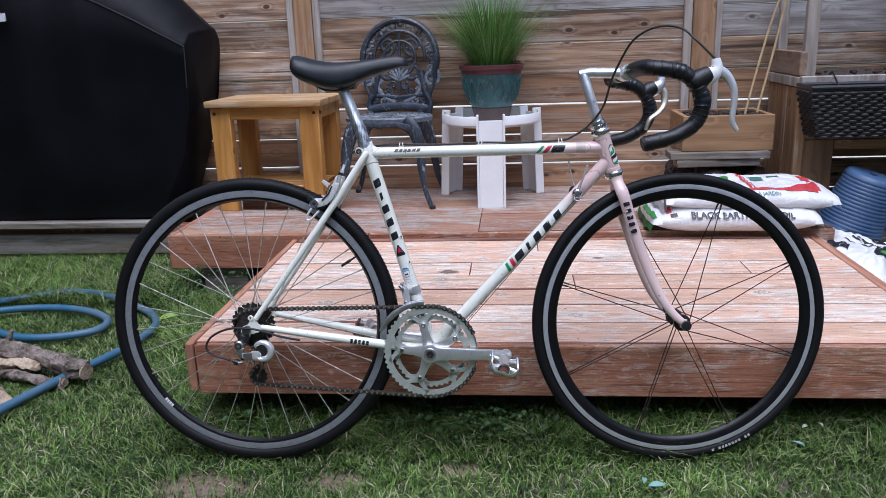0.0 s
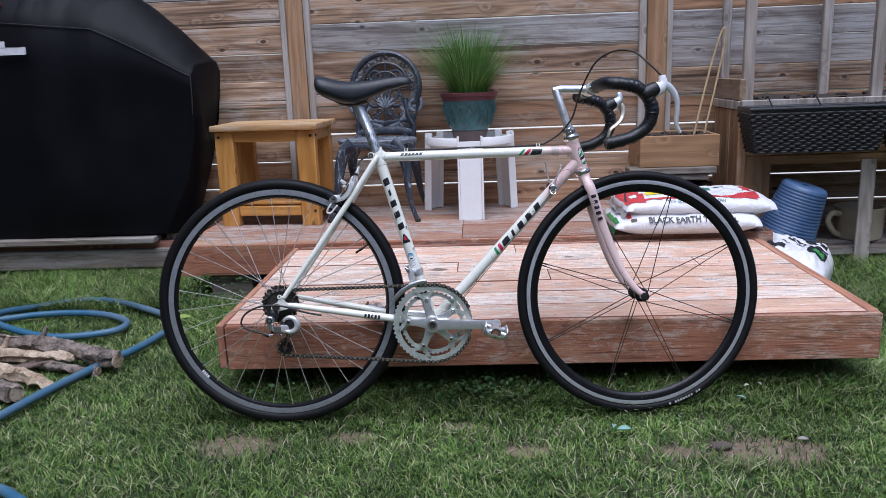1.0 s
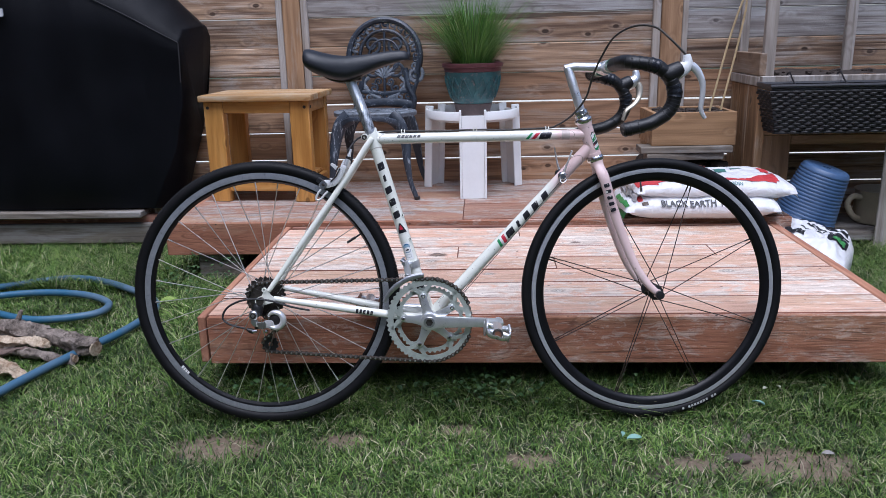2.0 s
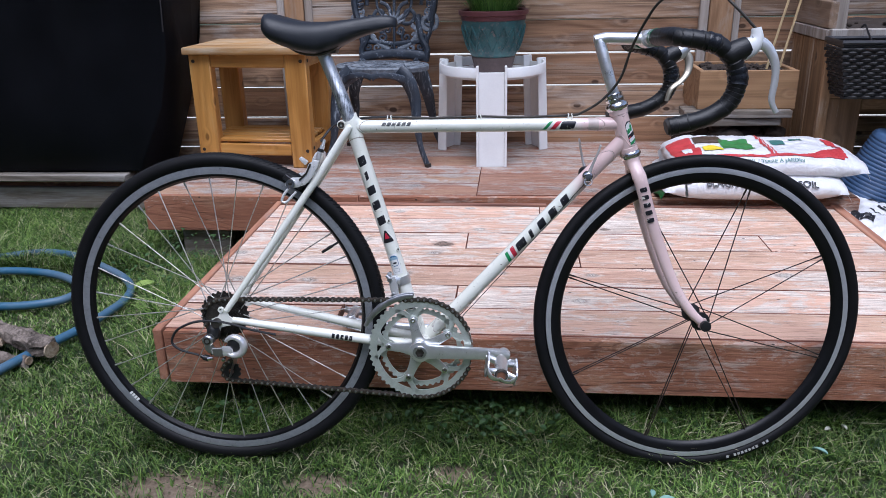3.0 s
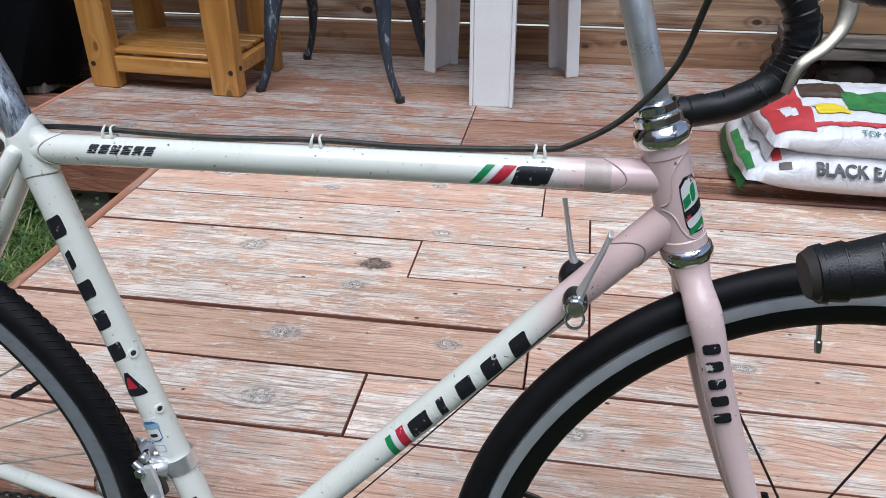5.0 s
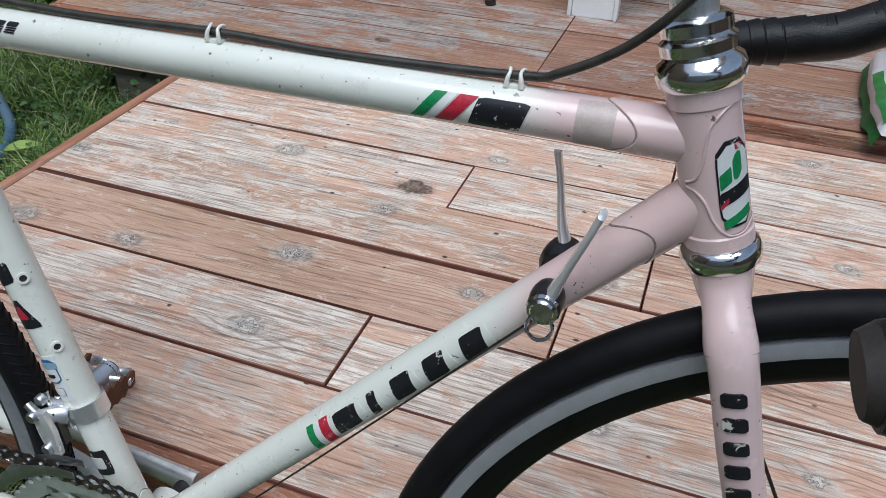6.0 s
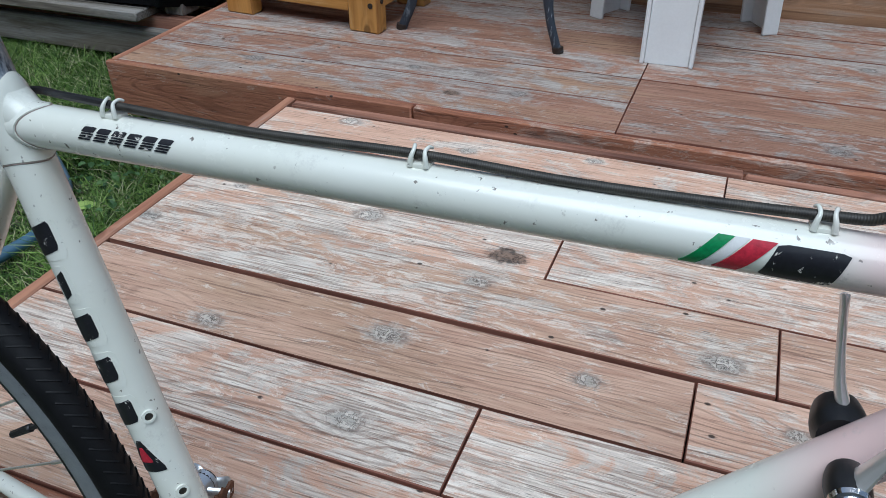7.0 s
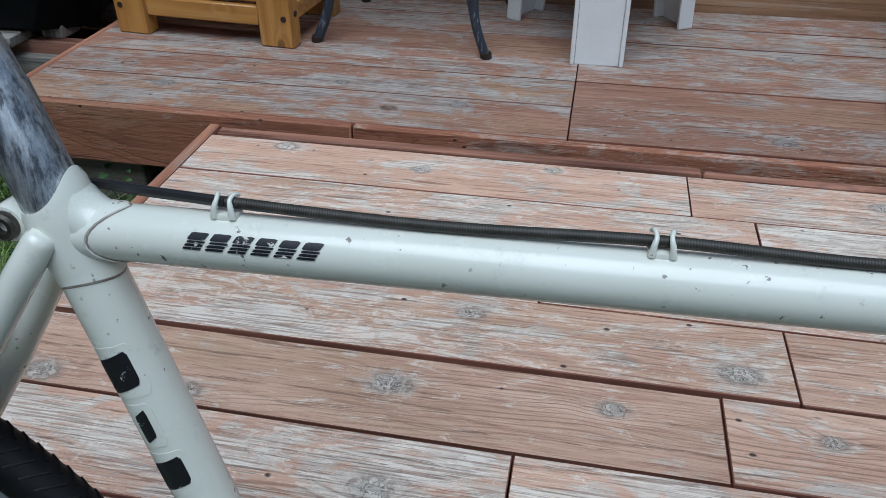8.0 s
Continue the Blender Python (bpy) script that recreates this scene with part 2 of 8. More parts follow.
    glow = n.math("MULTIPLY", n.ramp(n.math("ADD", d, n.math("MULTIPLY", wob, 0.03)), (0.011, 0.85), (0.021, 0.0)), n.ramp(fibre, (0.40, 0.15), (0.54, 0.9)))
    col = n.mix(glow, col, tuple(min(0.92, c * 1.20) for c in worn))
    col = n.mix(rim, col, tuple(c * 0.32 for c in dark))
    knot_col = n.mix(cracks, n.ramp(star, (0.35, tuple(c * 0.52 for c in worn)), (0.65, tuple(c * 0.95 for c in worn))), (0.06, 0.04, 0.03))
    col = n.mix(n.math("MULTIPLY", core, 0.85), col, knot_col)
    hole = n.ramp(dd, (0.012, 1.0), (0.017, 0.0))
    col = n.mix(n.math("MULTIPLY", hole, 0.9), col, n.ramp(star, (0.42, (0.03, 0.02, 0.016)), (0.56, (0.22, 0.15, 0.11))))
    hsv = n.add("HueSaturation")
    n.link(n.math("ADD", n.math("MULTIPLY", rand, 0.24), 0.88), hsv.inputs["Value"])
    n.link(col, hsv.inputs["Color"])
    height = n.math("ADD", n.math("MULTIPLY", streak, 0.3), n.math("ADD", n.math("MULTIPLY", fibre, 0.45), n.math("MULTIPLY", hair, 0.25)))
    height = n.math("SUBTRACT", height, n.math("MULTIPLY", n.math("ADD", furrow, furrow2), 0.35))
    height = n.math("SUBTRACT", height, n.math("ADD", n.math("MULTIPLY", check, 0.5), n.math("ADD", n.math("MULTIPLY", line, 0.25), n.math("MULTIPLY", speck, 0.3))))
    return n.set(hsv.outputs[0], 0.72, 0.0, height, 0.9, 0.003)


DECK = deck_wood("stained_deck", (0.80, 0.535, 0.39), (0.54, 0.30, 0.205), (0.77, 0.695, 0.605), 0.545)
# upper deck: the same decking in darker, greyer colours
DECK_GREY = deck_wood("dark_grey_stained_deck", (0.42, 0.23, 0.155), (0.24, 0.11, 0.07), (0.45, 0.415, 0.38), 0.60)
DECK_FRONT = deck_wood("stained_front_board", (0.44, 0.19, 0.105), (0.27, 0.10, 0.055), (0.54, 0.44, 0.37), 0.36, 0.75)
# board edges: dark red stain, darkened further to paint shade into the gaps
DECK_SIDE = wood("stained_shaded_board_edge", (0.33, 0.135, 0.09), (0.17, 0.065, 0.042), (0.16, 0.10, 0.08), 0.15, 0, 0.8, 0.0)
DECK_EDGE = wood("stained_fascia", (0.45, 0.215, 0.14), (0.15, 0.06, 0.038), (0.56, 0.44, 0.37), 0.14, 0, 0.7, 0.6, crack=0.8, bump=0.8)
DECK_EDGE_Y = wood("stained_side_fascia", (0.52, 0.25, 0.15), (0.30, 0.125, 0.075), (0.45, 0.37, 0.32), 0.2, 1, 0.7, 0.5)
FENCE = wood("weathered_fence", (0.52, 0.345, 0.215), (0.155, 0.09, 0.055), (0.55, 0.49, 0.43), 0.45, 0, 0.8, 1.0, tint=0.6, crack=0.8, bump=0.8)
FENCE_NEW = wood("brown_fence", (0.45, 0.26, 0.145), (0.19, 0.10, 0.052), (0.45, 0.35, 0.27), 0.3, 0, 0.8, 1.0, tint=0.35, crack=0.6, bump=0.8)
FENCE_GREY = wood("grey_fence", (0.44, 0.41, 0.375), (0.19, 0.16, 0.145), (0.52, 0.51, 0.50), 0.6, 0, 0.85, 0.9, tint=0.3, crack=0.7, bump=0.8)
POST_WOOD = wood("fence_post", (0.42, 0.255, 0.14), (0.25, 0.14, 0.07), (0.45, 0.36, 0.28), 0.2, 2, 0.8, 0.5, tint=0.2)
POST_GREY = wood("grey_upright", (0.42, 0.37, 0.32), (0.22, 0.185, 0.155), (0.5, 0.47, 0.44), 0.5, 2, 0.85, 0.5, tint=0.25)
PINE = wood("varnished_pine", (0.58, 0.29, 0.075), (0.36, 0.16, 0.036), (0.62, 0.37, 0.14), 0.25, 0, 0.35, 0.7, bump=0.1, tint=0.12)
PINE_Z = wood("varnished_pine_upright", (0.58, 0.29, 0.075), (0.36, 0.16, 0.036), (0.62, 0.37, 0.14), 0.25, 2, 0.35, 0.8, bump=0.1, tint=0.12)
PINE_WORN = wood("worn_pine_top", (0.56, 0.33, 0.13), (0.33, 0.17, 0.06), (0.62, 0.50, 0.35), 0.6, 0, 0.5, 0.5, bump=0.2)
BOX_WOOD = wood("cedar_planter", (0.40, 0.235, 0.115), (0.22, 0.12, 0.055), (0.46, 0.36, 0.26), 0.2, 0, 0.75, 0.8, tint=0.15)
BOX_WOOD_Z = wood("cedar_upright", (0.34, 0.195, 0.095), (0.18, 0.10, 0.045), (0.44, 0.34, 0.25), 0.25, 2, 0.75, 0.8, tint=0.3)
OLD_PLANK = wood("old_plank", (0.24, 0.205, 0.165), (0.105, 0.086, 0.068), (0.33, 0.315, 0.295), 0.5, 0, 0.9, 0.3, crack=0.6)

# ---- shapes ----


def part(name, bm, material, parent=None, label="", smooth=True, angle=40):
    """Link a bmesh as one mesh object, under a thing or a part if a parent is given."""
    me = bpy.data.meshes.new(name)
    bm.normal_update()
    bm.to_mesh(me)
    bm.free()
    if smooth:
        for p in me.polygons:
            p.use_smooth = True
        me.set_sharp_from_angle(angle=radians(angle))
    for m in material if isinstance(material, (list, tuple)) else (material,):
        me.materials.append(m)
    ob = new(name, me)
    if parent is not None:
        ob.parent = parent
    if label:
        tagged(ob, label)
    return ob


def thing(name, label, category, at=None, group="", kind=""):
    ob = new(name)
    ob.empty_display_size = 0.05
    if at is not None:
        ob.matrix_world = at
    return tagged(ob, label, category, group, kind)


def box(x0, x1, y0, y1, z0, z1, bevel=0.0, bm=None, turn=None, segs=1):
    bm = bm or bmesh.new()
    m = Matrix.Translation(((x0 + x1) / 2, (y0 + y1) / 2, (z0 + z1) / 2)) @ Matrix.Diagonal((x1 - x0, y1 - y0, z1 - z0, 1))
    if turn is not None:
        m = turn @ m
    made = bmesh.ops.create_cube(bm, size=1, matrix=m)
    if bevel:
        edges = list({e for v in made["verts"] for e in v.link_edges})
        bmesh.ops.bevel(bm, geom=edges, offset=bevel, segments=segs, affect="EDGES", profile=0.6)
    return bm


def frames_along(points, closed=False, up=None):
    pts = [Vector(p) for p in points]
    n = len(pts)
    out = []
    up = Vector(up) if up is not None else None
    for i in range(n):
        a = pts[(i - 1) % n] if closed or i > 0 else pts[i]
        b = pts[(i + 1) % n] if closed or i < n - 1 else pts[i]
        t = (b - a).normalized()
        if up is None:
            up = Vector((0, 0, 1)) if abs(t.z) < 0.9 else Vector((0, 1, 0))
        up = (up - t * up.dot(t)).normalized()
        out.append((pts[i], t, up, t.cross(up)))
    return out


def tube(points, radius, segs=12, bm=None, closed=False, flat=1.0, caps=True, up=None):
    """A tube along a polyline; radius is a number or one for each point; flat squeezes it along its second axis."""
    bm = bm or bmesh.new()
    rings = []
    fr = frames_along(points, closed, up)
    for i, (p, t, u, w) in enumerate(fr):
        r = radius[i] if isinstance(radius, (list, tuple)) else radius
        rings.append([bm.verts.new(p + u * (r * math.cos(a)) + w * (r * flat * math.sin(a))) for a in (2 * math.pi * k / segs for k in range(segs))])
    count = len(rings)
    for i in range(count if closed else count - 1):
        a, b = rings[i], rings[(i + 1) % count]
        for k in range(segs):
            bm.faces.new((a[k], b[k], b[(k + 1) % segs], a[(k + 1) % segs]))
    if caps and not closed:
        bm.faces.new(rings[0])
        bm.faces.new(list(reversed(rings[-1])))
    bmesh.ops.recalc_face_normals(bm, faces=bm.faces[:])
    return bm


def smooth_path(points, steps=6, closed=False):
    """Catmull-Rom through the points."""
    p = [Vector(q) for q in points]
    n = len(p)
    out = []
    for i in range(n if closed else n - 1):
        a = p[(i - 1) % n] if closed or i > 0 else p[i]
        b, c = p[i], p[(i + 1) % n]
        d = p[(i + 2) % n] if closed or i + 2 < n else c
        for k in range(steps):
            t = k / steps
            out.append(0.5 * ((2 * b) + (c - a) * t + (2 * a - 5 * b + 4 * c - d) * t * t + (3 * b - a - 3 * c + d) * t ** 3))
    if not closed:
        out.append(p[-1])
    return out


def lathe(profile, segs=32, bm=None, m=None, close=True):
    """Turn (radius, height) pairs about z, then lay the result at m."""
    bm = bm or bmesh.new()
    m = m or Matrix()
    rings = []
    for r, z in profile:
        rings.append([bm.verts.new(m @ Vector((r * math.cos(a), r * math.sin(a), z))) for a in (2 * math.pi * k / segs for k in range(segs))])
    for a, b in zip(rings, rings[1:]):
        for k in range(segs):
            bm.faces.new((a[k], a[(k + 1) % segs], b[(k + 1) % segs], b[k]))
    if close:
        bm.faces.new(list(reversed(rings[0])))
        bm.faces.new(rings[-1])
    bmesh.ops.recalc_face_normals(bm, faces=bm.faces[:])
    return bm


def ring(profile, segs=64, bm=None, m=None):
    """Turn a closed (radius, height) outline about z."""
    bm = bm or bmesh.new()
    m = m or Matrix()
    rows = []
    for k in range(segs):
        a = 2 * math.pi * k / segs
        rows.append([bm.verts.new(m @ Vector((r * math.cos(a), r * math.sin(a), z))) for r, z in profile])
    n = len(profile)
    for k in range(segs):
        a, b = rows[k], rows[(k + 1) % segs]
        for i in range(n):
            bm.faces.new((a[i], b[i], b[(i + 1) % n], a[(i + 1) % n]))
    bmesh.ops.recalc_face_normals(bm, faces=bm.faces[:])
    return bm


def plate(outline, z0, z1, bm=None, m=None):
    """A flat plate from an outline of (x, y), between two heights, laid at m."""
    bm = bm or bmesh.new()
    m = m or Matrix()
    lo = [bm.verts.new(m @ Vector((x, y, z0))) for x, y in outline]
    hi = [bm.verts.new(m @ Vector((x, y, z1))) for x, y in outline]
    n = len(outline)
    for i in range(n):
        bm.faces.new((lo[i], lo[(i + 1) % n], hi[(i + 1) % n], hi[i]))
    bm.faces.new(list(reversed(lo)))
    bm.faces.new(hi)
    bmesh.ops.recalc_face_normals(bm, faces=bm.faces[:])
    return bm


def blob(centre, size, bm=None, sub=3, power=1.0, turn=None):
    """A rounded lump; power below 1 squares it off."""
    bm = bm or bmesh.new()
    made = bmesh.ops.create_icosphere(bm, subdivisions=sub, radius=1)
    m = (turn or Matrix())
    for v in made["verts"]:
        c = v.co
        q = Vector([math.copysign(abs(a) ** power, a) * s for a, s in zip(c, size)])
        v.co = Vector(centre) + (m @ q)
    return bm


SIDE = Matrix(((1, 0, 0, 0), (0, 0, 1, 0), (0, 1, 0, 0), (0, 0, 0, 1)))  # lays a z axis along y

# ---- ground ----
DIRT_SPOTS = ((-0.53, -0.14, 0.100), (0.86, -0.22, 0.130), (0.62, -0.22, 0.055), (-0.22, -0.10, 0.065), (0.25, -0.20, 0.06), (-0.20, -0.46, 0.05), (0.06, -0.05, 0.05))


def ground_height(x, y):
    return 0.012 * noise.noise(Vector((x * 0.9, y * 0.9, 3.1))) + 0.006 * noise.noise(Vector((x * 4, y * 4, 1.7)))


def build_ground():
    n = Nodes("lawn_soil")
    v = n.coords()
    big = n.noise(v, 2.2, 6, 0.65)
    fine = n.noise(v, 70, 6, 0.7)
    soil = n.ramp(fine, (0.3, (0.075, 0.058, 0.042)), (0.7, (0.19, 0.155, 0.12)))
    moss = n.ramp(fine, (0.3, (0.018, 0.028, 0.010)), (0.75, (0.06, 0.075, 0.028)))
    col = n.mix(n.ramp(big, (0.50, 0.0), (0.62, 1.0)), moss, soil)
    for x, y, r in DIRT_SPOTS:
        off = n.add("VectorMath", operation="SUBTRACT")
        n.link(v, off.inputs[0])
        off.inputs[1].default_value = (x, y, 0)
        squash = n.add("VectorMath", operation="MULTIPLY")
        n.link(off.outputs[0], squash.inputs[0])
        squash.inputs[1].default_value = (0.75, 1.5, 0)
        length = n.add("VectorMath", operation="LENGTH")
        n.link(squash.outputs[0], length.inputs[0])
        away = n.math("ADD", length.outputs["Value"], n.math("MULTIPLY", n.math("SUBTRACT", n.noise(v, 22, 5, 0.7), 0.5), 0.12))
        near = n.ramp(away, (r * 0.75, 1.0), (r * 1.25, 0.0))
        col = n.mix(near, col, n.ramp(fine, (0.3, (0.11, 0.078, 0.05)), (0.7, (0.27, 0.205, 0.145))))
    mat = n.set(col, 0.95, 0.0, fine, 0.8, 0.01)
    bm = bmesh.new()
    xs = [-400, -80, -20, -6] + [-4 + 0.08 * i for i in range(101)] + [6, 20, 80, 400]
    ys = [-400, -80, -20, -6] + [-3.4 + 0.08 * i for i in range(75)] + [4, 20, 80, 400]
    grid = []
    for y in ys:
        row = []
        for x in xs:
            near = abs(x) < 5 and -4 < y < 3
            row.append(bm.verts.new((x, y, ground_height(x, y) - 0.008 if near else -0.02)))
        grid.append(row)
    for a, b in zip(grid, grid[1:]):
        for i in range(len(xs) - 1):
            bm.faces.new((a[i], a[i + 1], b[i + 1], b[i]))
    ob = part("ground", bm, mat)
    tagged(ob, "short patchy lawn soil with bare dirt spots", "lawn", kind="structure")


build_ground()

# ---- unseen walls added to shape the light, and a pale slab beyond the fence ----
def plain_wall(name, x0, x1, y0, y1, z1, mat, label):
    ob = part(name, box(x0, x1, y0, y1, -0.1, z1), mat, smooth=False)
    tagged(ob, label, "wall", kind="structure")


PALE_WALL = plain("pale_unseen_wall", (0.52, 0.52, 0.51), 0.7, 0.0, 0.25, 3, 0.2)
BROWN_WALL = wood("brown_unseen_wall", (0.26, 0.17, 0.105), (0.12, 0.075, 0.045), (0.30, 0.27, 0.24), 0.4, 1, 0.8, 0.6)
# added out of view: mirrored in the metal, and cuts low sky light
plain_wall("wall_south", -6.2, 6.2, -5.7, -5.5, 3.4, PALE_WALL, "unseen plain pale wall added behind the lawn")
# made tall only to shade the left of the yard
plain_wall("wall_west", -3.75, -3.6, -5.5, 2.0, 4.4, BROWN_WALL, "unseen tall brown wall added to shade the left side")
plain_wall("wall_east", 4.6, 4.75, -5.5, 2.0, 1.9, BROWN_WALL, "unseen plain brown wall added on the right side")
# added pale slab: its colour stands in for sunlit ground behind the gaps
part_ = part("pavement", box(-9, 9, 2.5, 11, -0.1, 0.02), plain("pale_gap_backing", (0.62, 0.60, 0.50), 0.8, 0.0, 0.3, 4, 0.3), smooth=False)
tagged(part_, "pale slab added beyond the fence to brighten its gaps", "pavement", kind="structure")

# ---- decks ----
LOW_Z, UP_Z = 0.250, 0.268
LX0, LX1, LY0, LY1 = -0.655, 1.272, 0.108, 1.135
UX0, UX1, UY0, UY1 = -1.150, 1.34, 1.150, 2.0


def plank(length, width, thick, seed):
    """One board lying along x, centred, with eased edges and slightly uneven outline."""
    rnd = random.Random(seed)
    bm = box(-length / 2, length / 2, -width / 2, width / 2, -thick, 0, 0.0011, segs=1)
    for v in bm.verts:
        v.co.y += rnd.uniform(-0.0013, 0.0013)
        v.co.z += rnd.uniform(-0.0008, 0.0004)
    bm.normal_update()
    # sides and bevels take the dark edge colour, so the gaps look deep
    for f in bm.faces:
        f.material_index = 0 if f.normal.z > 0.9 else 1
    return bm


def lay_boards(parent, rows, z, mat, name="deck_board"):
    """rows: y0, y1 and the x at which each board ends."""
    k = 0
    for y0, y1, cuts in rows:
        for a, b in zip(cuts, cuts[1:]):
            k += 1
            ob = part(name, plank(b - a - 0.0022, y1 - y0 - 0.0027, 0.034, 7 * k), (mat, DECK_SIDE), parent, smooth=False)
            ob.location = ((a + b) / 2, (y0 + y1) / 2, z + random.Random(k).uniform(-0.0012, 0.0012))


lower = thing("lower_deck", "low reddish-stained wooden deck platform with worn boards on the lawn", "deck", kind="structure")
A0, A1 = LX0 + 0.025, LX1 - 0.034
LCUTS = ([A0, A1], [A0, 0.047, A1], [A0, 0.281, A1], [A0, 0.374, A1], [A0, 0.050, 0.92, A1], [A0, 0.373, A1], [A0, 0.275, A1])
LROWS = [(0.1285 + 0.1375 * i, 0.266 + 0.1375 * i - (0.0, 0.0022, 0.0045, 0.0, 0.0008, 0.0, 0.0)[i], cuts) for i, cuts in enumerate(LCUTS)]
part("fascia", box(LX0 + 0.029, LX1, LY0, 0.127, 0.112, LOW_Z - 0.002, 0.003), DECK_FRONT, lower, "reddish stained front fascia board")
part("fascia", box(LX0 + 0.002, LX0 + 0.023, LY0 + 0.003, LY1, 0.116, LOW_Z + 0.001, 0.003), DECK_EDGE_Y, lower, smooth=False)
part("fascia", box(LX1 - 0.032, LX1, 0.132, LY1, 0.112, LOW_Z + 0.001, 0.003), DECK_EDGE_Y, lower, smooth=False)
part("edge_strip", box(LX0 + 0.036, 0.30, 1.094, 1.117, 0.20, LOW_Z + 0.005, 0.003), DECK_EDGE, lower)
part("edge_strip", box(0.304, LX1 - 0.034, 1.094, 1.113, 0.20, LOW_Z + 0.002, 0.003), DECK_EDGE, lower)
for x in (-0.45, 0.35, 1.12):
    part("support_block", box(x - 0.07, x + 0.07, 0.34, 0.48, -0.03, 0.112, 0.004), OLD_PLANK, lower)
    part("support_block", box(x - 0.07, x + 0.07, 0.85, 0.99, -0.03, 0.112, 0.004), OLD_PLANK, lower)
for y in (0.16, 0.6, 1.06):
    part("joist", box(LX0 + 0.04, LX1 - 0.04, y, y + 0.038, 0.112, 0.214), DECK_EDGE, lower)

upper = thing("upper_deck", "reddish-stained wooden deck along the fence with darker, greyer boards", "deck", kind="structure")
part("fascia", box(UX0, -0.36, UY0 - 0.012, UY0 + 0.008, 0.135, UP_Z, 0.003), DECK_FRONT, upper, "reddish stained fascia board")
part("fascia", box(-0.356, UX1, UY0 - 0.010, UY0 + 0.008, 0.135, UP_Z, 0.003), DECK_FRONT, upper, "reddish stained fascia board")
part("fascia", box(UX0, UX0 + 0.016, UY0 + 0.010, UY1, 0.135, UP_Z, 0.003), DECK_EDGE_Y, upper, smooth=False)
UPITCH = (UY1 - UY0 - 0.026) / 6
UROWS = [(UY0 + 0.026 + UPITCH * i if i else UY0 + 0.010, UY0 + 0.026 + UPITCH * (i + 1), [UX0 + 0.018, 0.058 if i < 3 else 0.065, UX1] if i < 4 else [UX0 + 0.018, UX1]) for i in range(6)]
for x in (-0.95, -0.2, 0.6, 1.25):
    part("support_block", box(x - 0.09, x + 0.09, UY0 + 0.03, UY0 + 0.2, -0.03, 0.135, 0.004), OLD_PLANK, upper)
part("joist", box(UX0 + 0.04, UX1 - 0.04, 1.3, 1.34, 0.135, 0.232), DECK_EDGE, upper)
part("joist", box(UX0 + 0.04, UX1 - 0.04, 1.85, 1.89, 0.135, 0.232), DECK_EDGE, upper)

# ---- fence ----
FY = 2.0
fence = thing("fence", "weathered horizontal-board wooden privacy fence behind the deck", "fence", kind="structure")
FPITCH, FZ0 = 0.1368, -0.026
for i, (x0, x1, a, b) in enumerate(((-0.842, -0.690, -0.808, -0.724), (0.945, 1.108, 0.983, 1.078), (2.85, 3.0, 2.88, 2.97), (-2.62, -2.46, -2.59, -2.50))):
    part("post", box(a, b, FY - 0.030, FY + 0.06, -0.1, 1.9, 0.004), POST_WOOD, fence, "brown timber fence post", smooth=False)
    part("upright_strip", box(x0, a - 0.002, FY - 0.022, FY + 0.02, -0.02, 1.9, 0.003), POST_GREY, fence, "greyed upright batten", smooth=False)
    part("upright_strip", box(b + 0.002, x1, FY - 0.022, FY + 0.02, -0.02, 1.9, 0.003), POST_GREY, fence, "greyed upright batten", smooth=False)

# ---- bicycle ----
def frame_paint(name, fade):
    """Cream enamel that fades to pink towards the head of the frame, chipped and scuffed; fade: where it turns, along the bicycle."""
    n = Nodes(name)
    v = n.coords()
    sep = n.add("SeparateXYZ")
    n.link(v, sep.inputs[0])
    big = n.noise(v, 9, 5, 0.6)
    fine = n.noise(v, 60, 5, 0.7)
    edge = n.math("ADD", sep.outputs[0], n.math("MULTIPLY", n.math("SUBTRACT", big, 0.5), 0.03))
    turn = n.math("MULTIPLY", n.math("SUBTRACT", edge, fade - 0.012), 1 / 0.03)
    turn_c = n.ramp(turn, (0.0, 0.0), (1.0, 1.0))
    cream = n.ramp(big, (0.3, (0.77, 0.78, 0.685)), (0.7, (0.84, 0.845, 0.765)))
    pink = n.ramp(big, (0.3, (0.79, 0.575, 0.545)), (0.7, (0.85, 0.645, 0.615)))
    col = n.mix(turn_c, cream, pink)
    chip = n.noise(v, 190, 3, 0.6)
    where = n.noise(v, 26, 2, 0.5)
    spots = n.math("MULTIPLY", n.ramp(chip, (0.66, 0.0), (0.70, 1.0)), n.ramp(where, (0.48, 0.0), (0.55, 1.0)))
    col = n.mix(n.math("MULTIPLY", spots, 0.85), col, (0.09, 0.06, 0.045))
    scuff = n.ramp(n.noise(v, 45, 8, 0.8), (0.57, 0.0), (0.70, 1.0))
    col = n.mix(n.math("MULTIPLY", scuff, 0.42), col, (0.45, 0.44, 0.40))
    return n.set(col, n.ramp(fine, (0.3, 0.16), (0.7, 0.30)), 0.0, n.math("SUBTRACT", 0.5, spots), 0.2, 0.0006, **{"Coat Weight": 0.35, "Coat Roughness": 0.12})


FRAME_PAINT = frame_paint("cream_to_pink_enamel", 0.312)
FORK_PAINT = frame_paint("pink_enamel", -0.5)
CREAM_PAINT = frame_paint("cream_enamel", 5.0)
CHROME = plain("chrome", (0.78, 0.78, 0.76), 0.12, 1.0, 0.12, 40, 0.05)
ALLOY = plain("brushed_alloy", (0.82, 0.83, 0.83), 0.32, 0.85, 0.14, 50, 0.10)
ALLOY_DULL = plain("dull_alloy", (0.55, 0.56, 0.57), 0.36, 1.0, 0.35, 40, 0.1)
